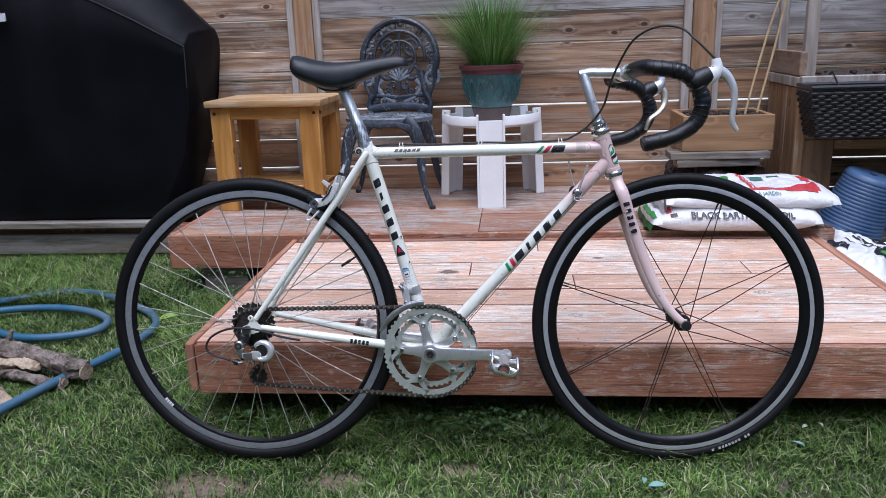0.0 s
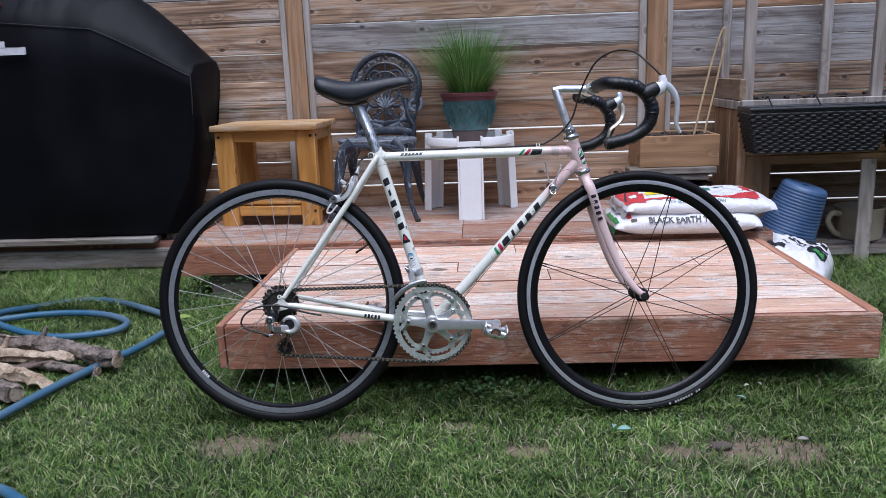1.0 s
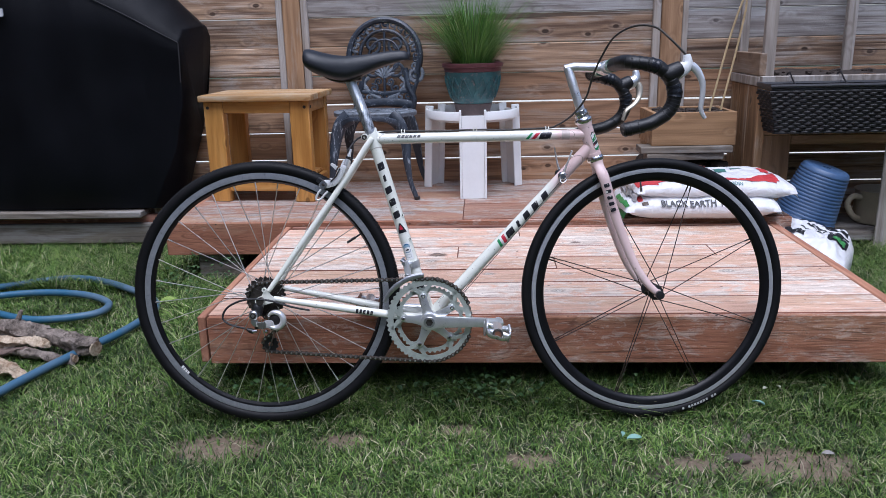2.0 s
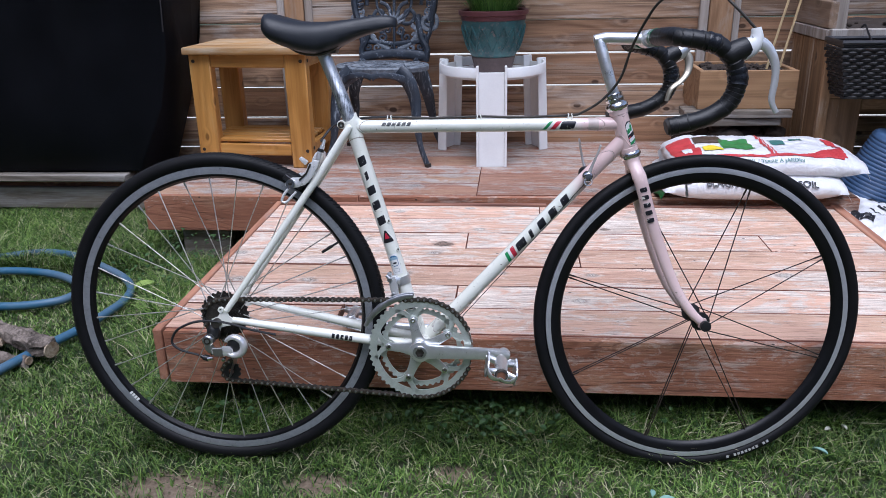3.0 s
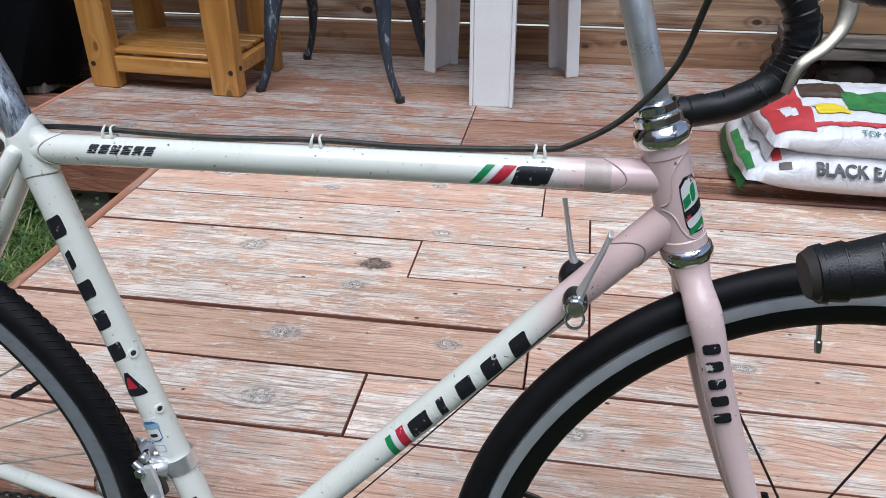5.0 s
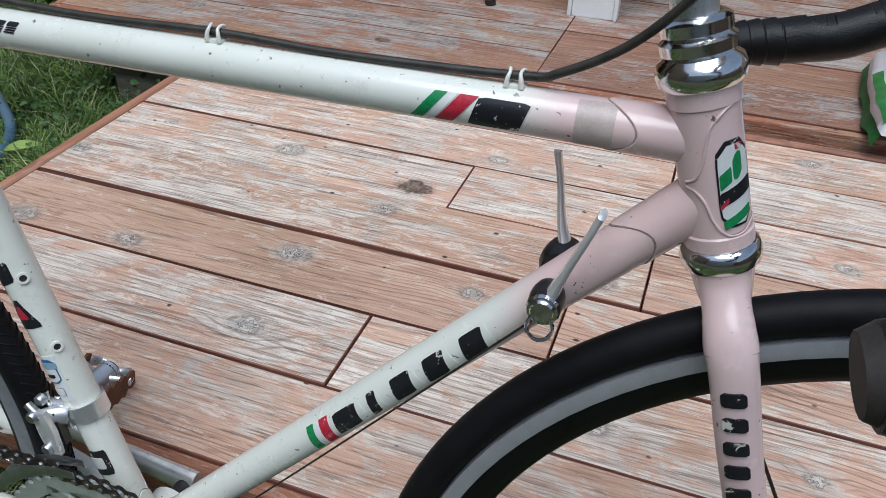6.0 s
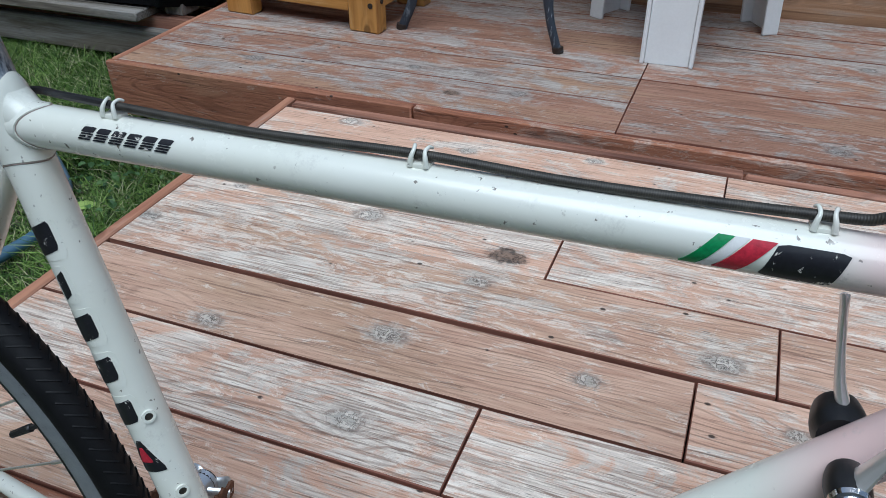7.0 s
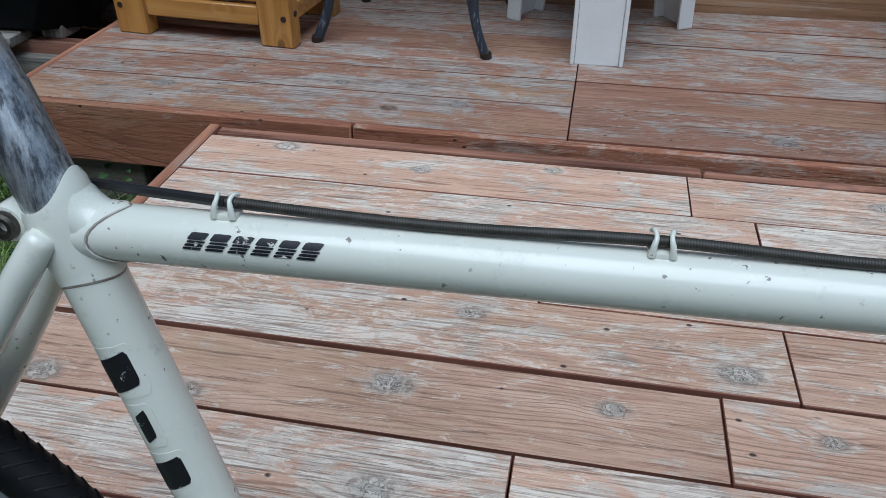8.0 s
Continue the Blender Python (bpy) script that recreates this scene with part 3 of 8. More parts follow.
RIM_SILVER = plain("machined_rim", (0.50, 0.51, 0.53), 0.38, 0.55, 0.15, 60, 0.08)
RIM_GREY = plain("greyed_rim", (0.29, 0.305, 0.325), 0.32, 0.4, 0.25, 90, 0.1)
RIM_BLACK = plain("black_anodised_rim", (0.005, 0.005, 0.006), 0.35, 0.0, 0.3, 30, 0.05, **{"Specular IOR Level": 0.3})
RING_ALLOY = plain("anodised_chainring", (0.60, 0.65, 0.59), 0.36, 0.6, 0.2, 60, 0.1)
STEEL_DARK = plain("oily_steel", (0.09, 0.08, 0.07), 0.42, 0.8, 0.5, 90, 0.3)
CHAIN_STEEL = plain("oily_chain", (0.16, 0.13, 0.105), 0.38, 0.85, 0.75, 75, 0.3)
SPOKE_STEEL = plain("steel_spokes", (0.78, 0.75, 0.70), 0.30, 0.82, 0.12, 40, 0.0)
SPOKE_BLACK = plain("black_spokes", (0.035, 0.025, 0.02), 0.4, 0.3, 0.3, 40, 0.0)
RUBBER = plain("tyre_rubber", (0.006, 0.006, 0.007), 0.55, 0.0, 0.4, 60, 0.3, **{"Specular IOR Level": 0.22})
TAPE_BLACK = plain("cork_bar_tape", (0.006, 0.006, 0.0065), 0.42, 0.0, 0.5, 70, 0.45, **{"Specular IOR Level": 0.5})
LEATHER = plain("black_saddle_vinyl", (0.010, 0.012, 0.016), 0.46, 0.0, 0.4, 45, 0.45)
BLACK_PLASTIC = plain("black_plastic", (0.015, 0.015, 0.016), 0.4, 0.0, 0.3, 40, 0.1)


def wound_housing():
    """Old cable housing: brown skin drawn tight over wound wire, so that it shows fine ribs."""
    n = Nodes("worn_cable_housing")
    v = n.coords()
    sep = n.add("SeparateXYZ")
    n.link(v, sep.inputs[0])
    rib = n.math("SINE", n.math("MULTIPLY", sep.outputs[0], 5600.0))
    grime = n.noise(v, 80, 4, 0.6)
    col = n.mix(n.ramp(rib, (-0.4, 0.45), (0.6, 0.0)), n.ramp(grime, (0.35, (0.026, 0.022, 0.017)), (0.65, (0.062, 0.055, 0.043))), (0.010, 0.009, 0.008))
    return n.set(col, 0.5, 0.0, rib, 0.2, 0.0003)


HOUSING = wound_housing()
HOUSING_BLACK = plain("black_cable_housing", (0.016, 0.016, 0.017), 0.45, 0.0, 0.3, 80, 0.1)


def worn_ink(name, colour, amount=0.60, scale=120):
    """A printed transfer, flaked away in small islands down to the enamel."""
    n = Nodes(name)
    v = n.coords()
    flake = n.ramp(n.noise(v, scale, 6, 0.7, 0.5), (amount, 0.0), (amount + 0.03, 1.0))
    fine = n.noise(v, 500, 3, 0.6)
    col = n.mix(flake, n.ramp(fine, (0.3, tuple(c * 0.8 for c in colour)), (0.7, tuple(c * 1.25 for c in colour))), (0.72, 0.69, 0.62))
    return n.set(col, 0.36, 0.0, flake, 0.3, 0.0004)


INK = worn_ink("black_transfer", (0.014, 0.014, 0.018))
INK_GREEN = worn_ink("green_transfer", (0.02, 0.25, 0.08), 0.64)
INK_RED = worn_ink("red_transfer", (0.50, 0.025, 0.05), 0.62)
INK_WHITE = plain("white_transfer", (0.80, 0.80, 0.78), 0.35, 0.0, 0.08, 60, 0.05)
STICKER = plain("clear_sticker", (0.58, 0.475, 0.43), 0.35, 0.0, 0.25, 60, 0.05)
LEVER_METAL = plain("polished_lever", (0.82, 0.82, 0.81), 0.20, 0.6, 0.06, 20, 0.0)
# brownish colour of the thin lines along lug edges
SEAM_LINE = plain("seam_line", (0.36, 0.29, 0.25), 0.6, 0.0, 0.6, 120, 0.1)
HOOD_WHITE = plain("white_hood_rubber", (0.74, 0.75, 0.74), 0.4, 0.0, 0.08, 60, 0.1)

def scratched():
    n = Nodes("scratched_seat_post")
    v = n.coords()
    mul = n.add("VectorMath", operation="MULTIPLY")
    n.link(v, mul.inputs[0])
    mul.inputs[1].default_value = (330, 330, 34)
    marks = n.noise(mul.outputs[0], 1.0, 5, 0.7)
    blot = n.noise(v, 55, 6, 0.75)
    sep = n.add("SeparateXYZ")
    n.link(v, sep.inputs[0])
    upper_pale = n.ramp(sep.outputs[2], (0.80, 0.0), (0.86, 0.13))  # the post turns lighter towards its upper end
    mixed = n.math("ADD", upper_pale, n.math("ADD", n.math("MULTIPLY", marks, 0.66), n.math("MULTIPLY", blot, 0.34)))
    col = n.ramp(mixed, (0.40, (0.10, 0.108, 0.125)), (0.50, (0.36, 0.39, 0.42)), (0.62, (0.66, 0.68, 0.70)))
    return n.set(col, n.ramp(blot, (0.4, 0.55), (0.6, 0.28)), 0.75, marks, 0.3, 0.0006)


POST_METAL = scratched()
bike = thing("bicycle", "cream and pink steel road bicycle leaning against the low deck", "bicycle", pose(0, -0.0152, 0.0, -6.5, 0, 1.7))

BB = Vector((0, 0, 0.287))
SEAT = Vector((-0.132, 0, 0.742))
HT_T, HT_B = Vector((0.3925, 0, 0.774)), Vector((0.420, 0, 0.687))
REAR, FRONT = Vector((-0.420, 0, 0.350)), Vector((0.570, 0, 0.345))
UPDIR = (HT_T - HT_B).normalized()
STEER = Matrix.Translation(HT_B) @ Matrix.Rotation(radians(4.0), 4, UPDIR) @ Matrix.Translation(-HT_B)


def steer(bm):
    bmesh.ops.transform(bm, matrix=STEER, verts=bm.verts[:])
    return bm


def patch(p0, p1, radius, s0, s1, a0, a1, slant=0.0, lift=0.0005, side=-1, round_to=0.25, up=None, taper=0.0):
    """A thin transfer wrapped on a round tube: s along it from p0 in metres, a in degrees round it from the side that faces out; rounded corners."""
    bm = bmesh.new()
    p0, p1 = Vector(p0), Vector(p1)
    t = (p1 - p0).normalized()
    out = Vector((0, side, 0)) if up is None else Vector(up)
    out = (out - t * out.dot(t)).normalized()
    wv = t.cross(out)
    if wv.z < 0:
        wv = -wv
    ns, na = 8, 7
    grid = []
    for i in range(ns + 1):
        f = i / ns
        row = []
        edge = min(f, 1 - f) * 2
        shrink = (1.0 - round_to * max(0.0, 1 - edge / 0.35) ** 2) * (1.0 - taper * f)
        for j in range(na + 1):
            g = (j / na - 0.5) * shrink + 0.5
            ang = radians(a0 + (a1 - a0) * g)
            s = s0 + (s1 - s0) * f + slant * (g - 0.5)
            row.append(bm.verts.new(p0 + t * s + (out * math.cos(ang) + wv * math.sin(ang)) * (radius + lift)))
        grid.append(row)
    for a, b in zip(grid, grid[1:]):
        for j in range(na):
            bm.faces.new((a[j], a[j + 1], b[j + 1], b[j]))
    ext = bmesh.ops.extrude_face_region(bm, geom=bm.faces[:])
    moved = [g for g in ext["geom"] if isinstance(g, bmesh.types.BMVert)]
    for v in moved:
        q = v.co - p0
        radial = q - t * q.dot(t)
        v.co -= radial.normalized() * (lift * 0.9)
    bmesh.ops.recalc_face_normals(bm, faces=bm.faces[:])
    return bm


def wheel(name, centre, spec, steered):
    """Rim, tyre, hub and spokes about an axle along y."""
    fix = steer if steered else (lambda b: b)
    at = Matrix.Translation(centre) @ SIDE
    r = spec["r"]
    tr, rim_o, rim_i = spec["tyre"], spec["rim_o"], spec["rim_i"]
    prof = []
    for k in range(14):
        a = 2 * math.pi * k / 14
        prof.append((r - tr + tr * math.cos(a) * 1.0, tr * 0.96 * math.sin(a)))
    rim_prof = [(rim_o, 0.0088), (rim_o - 0.006, 0.0098), (spec["split"], 0.0094), (spec["split"], -0.0094), (rim_o - 0.006, -0.0098), (rim_o, -0.0088)]
    inner = [(spec["split"] - 0.0002, 0.0092), ((rim_i + spec["split"]) / 2, 0.008), (rim_i + 0.003, 0.0048), (rim_i, 0.0), (rim_i + 0.003, -0.0048), ((rim_i + spec["split"]) / 2, -0.008), (spec["split"] - 0.0002, -0.0092)]
    w = part(name, fix(ring(rim_prof, 96, m=at)), spec["rim_mat"], bike, spec["label"])
    part("rim", fix(ring(inner, 96, m=at)), spec["inner_mat"], w, spec["inner_label"])
    part("tyre", fix(ring(prof, 120, m=at)), RUBBER, w, spec["tyre_label"])
    if spec.get("tread"):
        bm = bmesh.new()
        for k in range(210):
            for s in (-1, 1):
                a = 2 * math.pi * (k + (0.5 if s > 0 else 0)) / 210
                pts = []
                for q in (0.12, 0.55, 0.95):
                    rr = r - tr + (tr + 0.0004) * math.cos(q)
                    yy = s * tr * 0.96 * math.sin(q)
                    aa = a + 0.035 * q
                    pts.append(at @ Vector((rr * math.cos(aa), rr * math.sin(aa), yy)))
                tube(pts, 0.0008, 4, bm)
        part("tread", fix(bm), RUBBER, w)
    hub = lathe([(0.005, -0.052), (0.005, -0.04), (0.0105, -0.04), (0.0105, -0.034), (spec["fl"], -0.033), (spec["fl"], -0.029), (0.011, -0.026), (0.009, 0), (0.011, 0.026), (spec["fl"], 0.029), (spec["fl"], 0.033), (0.0105, 0.034), (0.0105, 0.04), (0.005, 0.04), (0.005, 0.052)], 24, m=at)
    part("hub", fix(hub), spec["hub_mat"], w)
    for rim_a, hub_a, s in spec["spokes"]:
        p = at @ Vector(((rim_i + 0.004) * math.cos(rim_a), (rim_i + 0.004) * math.sin(rim_a), 0.0015 * s))
        q = at @ Vector(((spec["fl"] - 0.003) * math.cos(hub_a), (spec["fl"] - 0.003) * math.sin(hub_a), 0.031 * s))
        bm = tube([p, p + (q - p) * 0.06, p + (q - p) * 0.061, q], [0.0019, 0.0019, spec["sr"], spec["sr"]], 6)
        part("spoke", fix(bm), spec["spoke_mat"], w, smooth=True)
    va = spec["valve"]
    p = [at @ Vector((rr * math.cos(va), rr * math.sin(va), 0)) for rr in (rim_i + 0.003, rim_i - 0.014, rim_i - 0.015, rim_i - spec.get("valve_len", 0.040))]
    part("valve", fix(tube(p, [0.0023, 0.0023, 0.0035, 0.003], 8)), spec["valve_mat"], w)
    return w


rear_spokes = []
for k in range(32):
    a = 2 * math.pi * k / 32 + 0.05
    s = 1 if k % 2 else -1
    rear_spokes.append((a, a + (1.25 if (k // 2) % 2 else -1.25), s))
front_spokes = []
for k in range(8):
    a = radians(71 + 45 * k)
    front_spokes.append((a + 0.010, a + 1.30, 1))
    front_spokes.append((a - 0.010, a - 1.30, -1))
rear_wheel = wheel("rear_wheel", REAR, dict(r=0.3438, tyre=0.0150, rim_o=0.3155, split=0.3005, rim_i=0.2905, fl=0.024, rim_mat=RIM_GREY, inner_mat=RIM_BLACK, hub_mat=ALLOY_DULL, spoke_mat=SPOKE_STEEL,
                                            spokes=rear_spokes, sr=0.0011, valve=radians(32), valve_mat=BLACK_PLASTIC, tread=True, label="silver machined rim with thin steel spokes", inner_label="dark inner rim band", tyre_label="black tyre with patterned tread"), False)
front_wheel = wheel("front_wheel", FRONT, dict(r=0.337, tyre=0.0126, rim_o=0.3120, split=0.3018, rim_i=0.2800, fl=0.019, rim_mat=RIM_SILVER, inner_mat=RIM_BLACK, hub_mat=BLACK_PLASTIC, spoke_mat=SPOKE_BLACK,
                                               spokes=front_spokes, sr=0.0012, valve=radians(97), valve_len=0.025, valve_mat=ALLOY_DULL, label="rim with a pale brake track and paired black spokes", inner_label="black deep rim", tyre_label="smooth black tyre"), True)
# white marks on the tyres and rear rim
bm = bmesh.new()
for k in range(12):
    a = radians(-75 + 1.45 * k)
    if k in (1, 9):
        continue
    at = Matrix.Translation(FRONT) @ SIDE @ Matrix.Rotation(a, 4, "Z") @ Matrix.Translation((0.3245, 0, -0.0115))
    plate([(-0.003, -0.0026), (0.003, -0.0026), (0.003, 0.0026), (-0.003, 0.0026)], -0.0004, 0.0004, bm, at)
part("sidewall_mark", steer(bm), plain("worn_white_print", (0.42, 0.42, 0.41), 0.5, 0.0, 0.4, 90), front_wheel, "white sidewall marking")
bm = bmesh.new()
for k in range(4):
    a = radians(-141 + 1.3 * k)
    at = Matrix.Translation(REAR) @ SIDE @ Matrix.Rotation(a, 4, "Z") @ Matrix.Translation((0.297, 0, -0.0096))
    plate([(-0.0035, -0.0026), (0.0035, -0.0026), (0.0035, 0.0026), (-0.0035, 0.0026)], -0.0004, 0.0004, bm, at)
part("rim_mark", bm, INK_WHITE, rear_wheel, "white rim marking")

# tubes
DT_END = Vector((0.4105, 0, 0.717))
TT_END = Vector((0.400, 0, 0.743))
TTR, DTR = 0.0129, 0.0144
TTA, TTB = SEAT + Vector((0, 0, 0.0012)), TT_END + Vector((0, 0, 0.0010))
part("top_tube", tube([TTA, TTB], TTR, 28), FRAME_PAINT, bike, "cream top tube that fades to pink at the head")
part("down_tube", tube([BB, DT_END], DTR, 28), FRAME_PAINT, bike, "cream down tube that fades to pink at the head")
part("seat_tube", tube([BB, SEAT + Vector((-0.0020, 0, 0.007))], 0.0146, 24), CREAM_PAINT, bike)
part("head_tube", tube([HT_B, HT_B.lerp(HT_T, 0.12), HT_B.lerp(HT_T, 0.13), HT_B.lerp(HT_T, 0.87), HT_B.lerp(HT_T, 0.88), HT_T], [0.0182, 0.0182, 0.0172, 0.0172, 0.0182, 0.0182], 24), FORK_PAINT, bike)
part("bottom_bracket_shell", tube([BB + Vector((0, -0.034, 0)), BB + Vector((0, 0.034, 0))], 0.0205, 24), CREAM_PAINT, bike)


def lug(name, a, b, radius, length, mat, tip=0.35):
    """A sleeve at a joint, cut to a point on its sides."""
    bm = bmesh.new()
    t = (b - a).normalized()
    y = Vector((0, 1, 0))
    u = t.cross(y).normalized()
    segs = 28
    r0, r1, r2, e0, e1, e2 = [], [], [], [], [], []
    edge = bmesh.new()
    for k in range(segs):
        ang = 2 * math.pi * k / segs
        d = u * math.cos(ang) + y * math.sin(ang)
        L = length * (1 - tip * abs(math.sin(ang)) ** 1.6)
        r0.append(bm.verts.new(a + d * (radius + 0.0009)))
        r1.append(bm.verts.new(a + t * (L - 0.0008) + d * (radius + 0.0008)))
        r2.append(bm.verts.new(a + t * L + d * (radius - 0.0003)))
        e0.append(edge.verts.new(a + t * (L - 0.0005) + d * (radius + 0.0001)))
        e1.append(edge.verts.new(a + t * (L + 0.0001) + d * (radius + 0.00045)))
        e2.append(edge.verts.new(a + t * (L + 0.0006) + d * (radius + 0.0001)))
    for p, q in ((r0, r1), (r1, r2)):
        for k in range(segs):
            bm.faces.new((p[k], p[(k + 1) % segs], q[(k + 1) % segs], q[k]))
    for p, q in ((e0, e1), (e1, e2)):
        for k in range(segs):
            edge.faces.new((p[k], p[(k + 1) % segs], q[(k + 1) % segs], q[k]))
    bmesh.ops.recalc_face_normals(bm, faces=bm.faces[:])
    bmesh.ops.recalc_face_normals(edge, faces=edge.faces[:])
    ob = part(name, bm, mat, bike)
    part("edge_line", edge, SEAM_LINE, ob, "thin dark line round the lug")
    return ob


lug("lug", TTB, TTA, TTR, 0.050, FORK_PAINT)
lug("lug", DT_END, BB, DTR, 0.056, FORK_PAINT)
lug("lug", TTA, TTB, TTR, 0.031, CREAM_PAINT, 0.50)
lug("lug", SEAT + Vector((-0.0010, 0, 0.004)), BB, 0.0146, 0.029, CREAM_PAINT, 0.12)
ST_DIR = (SEAT - BB).normalized()
ST_FWD = Vector((ST_DIR.z, 0, -ST_DIR.x))
bm = bmesh.new()
walls = []
for k in range(40):
    a = 2 * math.pi * k / 40
    d = ST_FWD * math.cos(a) + Vector((0, math.sin(a), 0))
    rise = 0.0140 + 0.0135 * ((1 + math.cos(a)) / 2) ** 4.5 + 0.003 * ((1 - math.cos(a)) / 2) ** 4
    walls.append([bm.verts.new(SEAT + ST_DIR * z + d * r) for z, r in ((-0.018, 0.0154), (0.002, 0.0166), (rise - 0.003, 0.0162), (rise, 0.0152), (rise - 0.0006, 0.0136), (0.0, 0.0136))])
for a, b in zip(walls, walls[1:] + walls[:1]):
    for i in range(5):
        bm.faces.new((a[i], b[i], b[i + 1], a[i + 1]))
bmesh.ops.recalc_face_normals(bm, faces=bm.faces[:])
seat_lug = part("seat_lug", bm, CREAM_PAINT, bike, "cream seat lug that rises to a point in front")
# the soft web between the seat lug and the top tube
bm = bmesh.new()
tt_dir = (TTB - TTA).normalized()
tt_up = Vector((-tt_dir.z, 0, tt_dir.x))
hoops = []
for i in range(11):
    f = i / 10
    hoop = []
    for k in range(36):
        a = 2 * math.pi * k / 36
        swell = 0.0088 * max(0.0, math.cos(a)) ** 1.5 * (1 - f) ** 2.2
        hoop.append(bm.verts.new(TTA + tt_dir * (0.0095 + 0.0165 * f) + (tt_up * math.cos(a) + Vector((0, math.sin(a), 0))) * (TTR - 0.0005 + swell)))
    hoops.append(hoop)
for p, q in zip(hoops, hoops[1:]):
    for k in range(36):
        bm.faces.new((p[k], p[(k + 1) % 36], q[(k + 1) % 36], q[k]))
bmesh.ops.recalc_face_normals(bm, faces=bm.faces[:])
part("web", bm, CREAM_PAINT, seat_lug)
lug("lug", BB, DT_END, DTR, 0.058, CREAM_PAINT)
lug("lug", BB, SEAT, 0.0146, 0.050, CREAM_PAINT)
for s in (-1, 1):
    drop = REAR + Vector((0.008, s * 0.064, 0.006))
    part("seat_stay", tube([SEAT + Vector((-0.0010, s * 0.0160, 0.0055)), SEAT + Vector((-0.0016, s * 0.0160, 0.0047)), SEAT + Vector((-0.0034, s * 0.0162, 0.0022)), SEAT + Vector((-0.0160, s * 0.0180, -0.0160)), SEAT.lerp(drop, 0.25) + Vector((0, s * 0.010, 0)), SEAT.lerp(drop, 0.6) + Vector((0, s * 0.006, 0)), drop + Vector((0.012, 0, 0.018))], [0.0025, 0.0052, 0.0070, 0.0076, 0.0078, 0.0076, 0.0062], 18), CREAM_PAINT, bike)
    part("chain_stay", tube([BB + Vector((-0.008, s * 0.020, 0)), BB + Vector((-0.08, s * 0.030, 0.010)), BB.lerp(drop, 0.6) + Vector((0, s * 0.012, 0)), drop + Vector((0.024, 0, -0.002))], [0.011, 0.0108, 0.0095, 0.0068], 14), CREAM_PAINT, bike)
    at = Matrix.Translation(REAR + Vector((0, s * 0.064, 0))) @ SIDE
    part("dropout", plate([(0.036, 0.005), (0.024, 0.013), (0.020, 0.026), (0.011, 0.028), (0.002, 0.012), (-0.012, 0.006), (-0.016, -0.004), (-0.010, -0.030), (0.0, -0.032), (0.006, -0.012), (0.034, -0.005)], -0.0025, 0.0025, m=at), CREAM_PAINT, bike)
    part("eyelet", ring([(0.0028, -0.0032), (0.0058, -0.0032), (0.0062, 0.0), (0.0058, 0.0032), (0.0028, 0.0032)], 18, m=Matrix.Translation(REAR + Vector((0.009, s * 0.066, 0.027))) @ SIDE), CREAM_PAINT, bike)
    part("axle_nut", lathe([(0.004, -0.009), (0.0095, -0.009), (0.0095, 0.004), (0.006, 0.009)], 14, m=Matrix.Translation(REAR + Vector((0, s * 0.071, 0))) @ SIDE), STEEL_DARK, bike)
part("stay_bridge", tube([Vector((-0.222, -0.026, 0.640)), Vector((-0.222, 0.026, 0.640))], 0.006, 10), CREAM_PAINT, bike)
ear = part("binder_ear", lathe([(0.004, -0.0135), (0.0082, -0.0130), (0.0088, -0.0115), (0.0088, 0.0115), (0.0082, 0.0130), (0.004, 0.0135)], 20, m=Matrix.Translation(SEAT + Vector((-0.0205, 0, 0.0065))) @ SIDE), CREAM_PAINT, bike)
part("seat_bolt", ring([(0.0030, -0.0135), (0.0030, -0.0168), (0.0052, -0.0172), (0.0066, -0.0160), (0.0068, -0.0132)], 20, m=Matrix.Translation(SEAT + Vector((-0.0205, 0, 0.0065))) @ SIDE), STEEL_DARK, ear, "dark seat binder bolt with a rusty socket")
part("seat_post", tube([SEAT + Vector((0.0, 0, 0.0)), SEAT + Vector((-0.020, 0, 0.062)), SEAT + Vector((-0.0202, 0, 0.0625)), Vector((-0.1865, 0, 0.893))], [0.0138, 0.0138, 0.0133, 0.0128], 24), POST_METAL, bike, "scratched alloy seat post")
part("seat_clamp", box(-0.213, -0.155, -0.018, 0.018, 0.886, 0.906, 0.006, segs=2), STEEL_DARK, bike)

# saddle
sections = ((-0.289, 0.966, 0.930, 0.056), (-0.286, 0.968, 0.922, 0.064), (-0.270, 0.966, 0.910, 0.069), (-0.245, 0.959, 0.900, 0.066), (-0.215, 0.953, 0.890, 0.057), (-0.185, 0.951, 0.889, 0.045), (-0.150, 0.953, 0.902, 0.033),
            (-0.115, 0.957, 0.917, 0.0245), (-0.080, 0.961, 0.928, 0.0200), (-0.055, 0.961, 0.935, 0.0175), (-0.040, 0.957, 0.940, 0.0125), (-0.036, 0.951, 0.945, 0.005))
bm = bmesh.new()
rings_ = []
for u, top, bot, half in sections:
    top, bot = top - 0.005, bot - 0.003
    row = []
    for k in range(16):
        a = 2 * math.pi * k / 16
        c, s = math.cos(a), math.sin(a)
        y = half * math.copysign(abs(c) ** 0.62, c)
        z = (top + bot) / 2 + (top - bot) / 2 * math.copysign(abs(s) ** 0.55, s)
        if s > 0:
            z -= 0.010 * (abs(c) ** 3)
        row.append(bm.verts.new((u, y, z)))
    rings_.append(row)
for a, b in zip(rings_, rings_[1:]):
    for k in range(16):
        bm.faces.new((a[k], a[(k + 1) % 16], b[(k + 1) % 16], b[k]))
bm.faces.new(rings_[0])
bm.faces.new(list(reversed(rings_[-1])))
bmesh.ops.recalc_face_normals(bm, faces=bm.faces[:])
bmesh.ops.subdivide_edges(bm, edges=bm.edges[:], cuts=1, use_grid_fill=True, smooth=0.6)
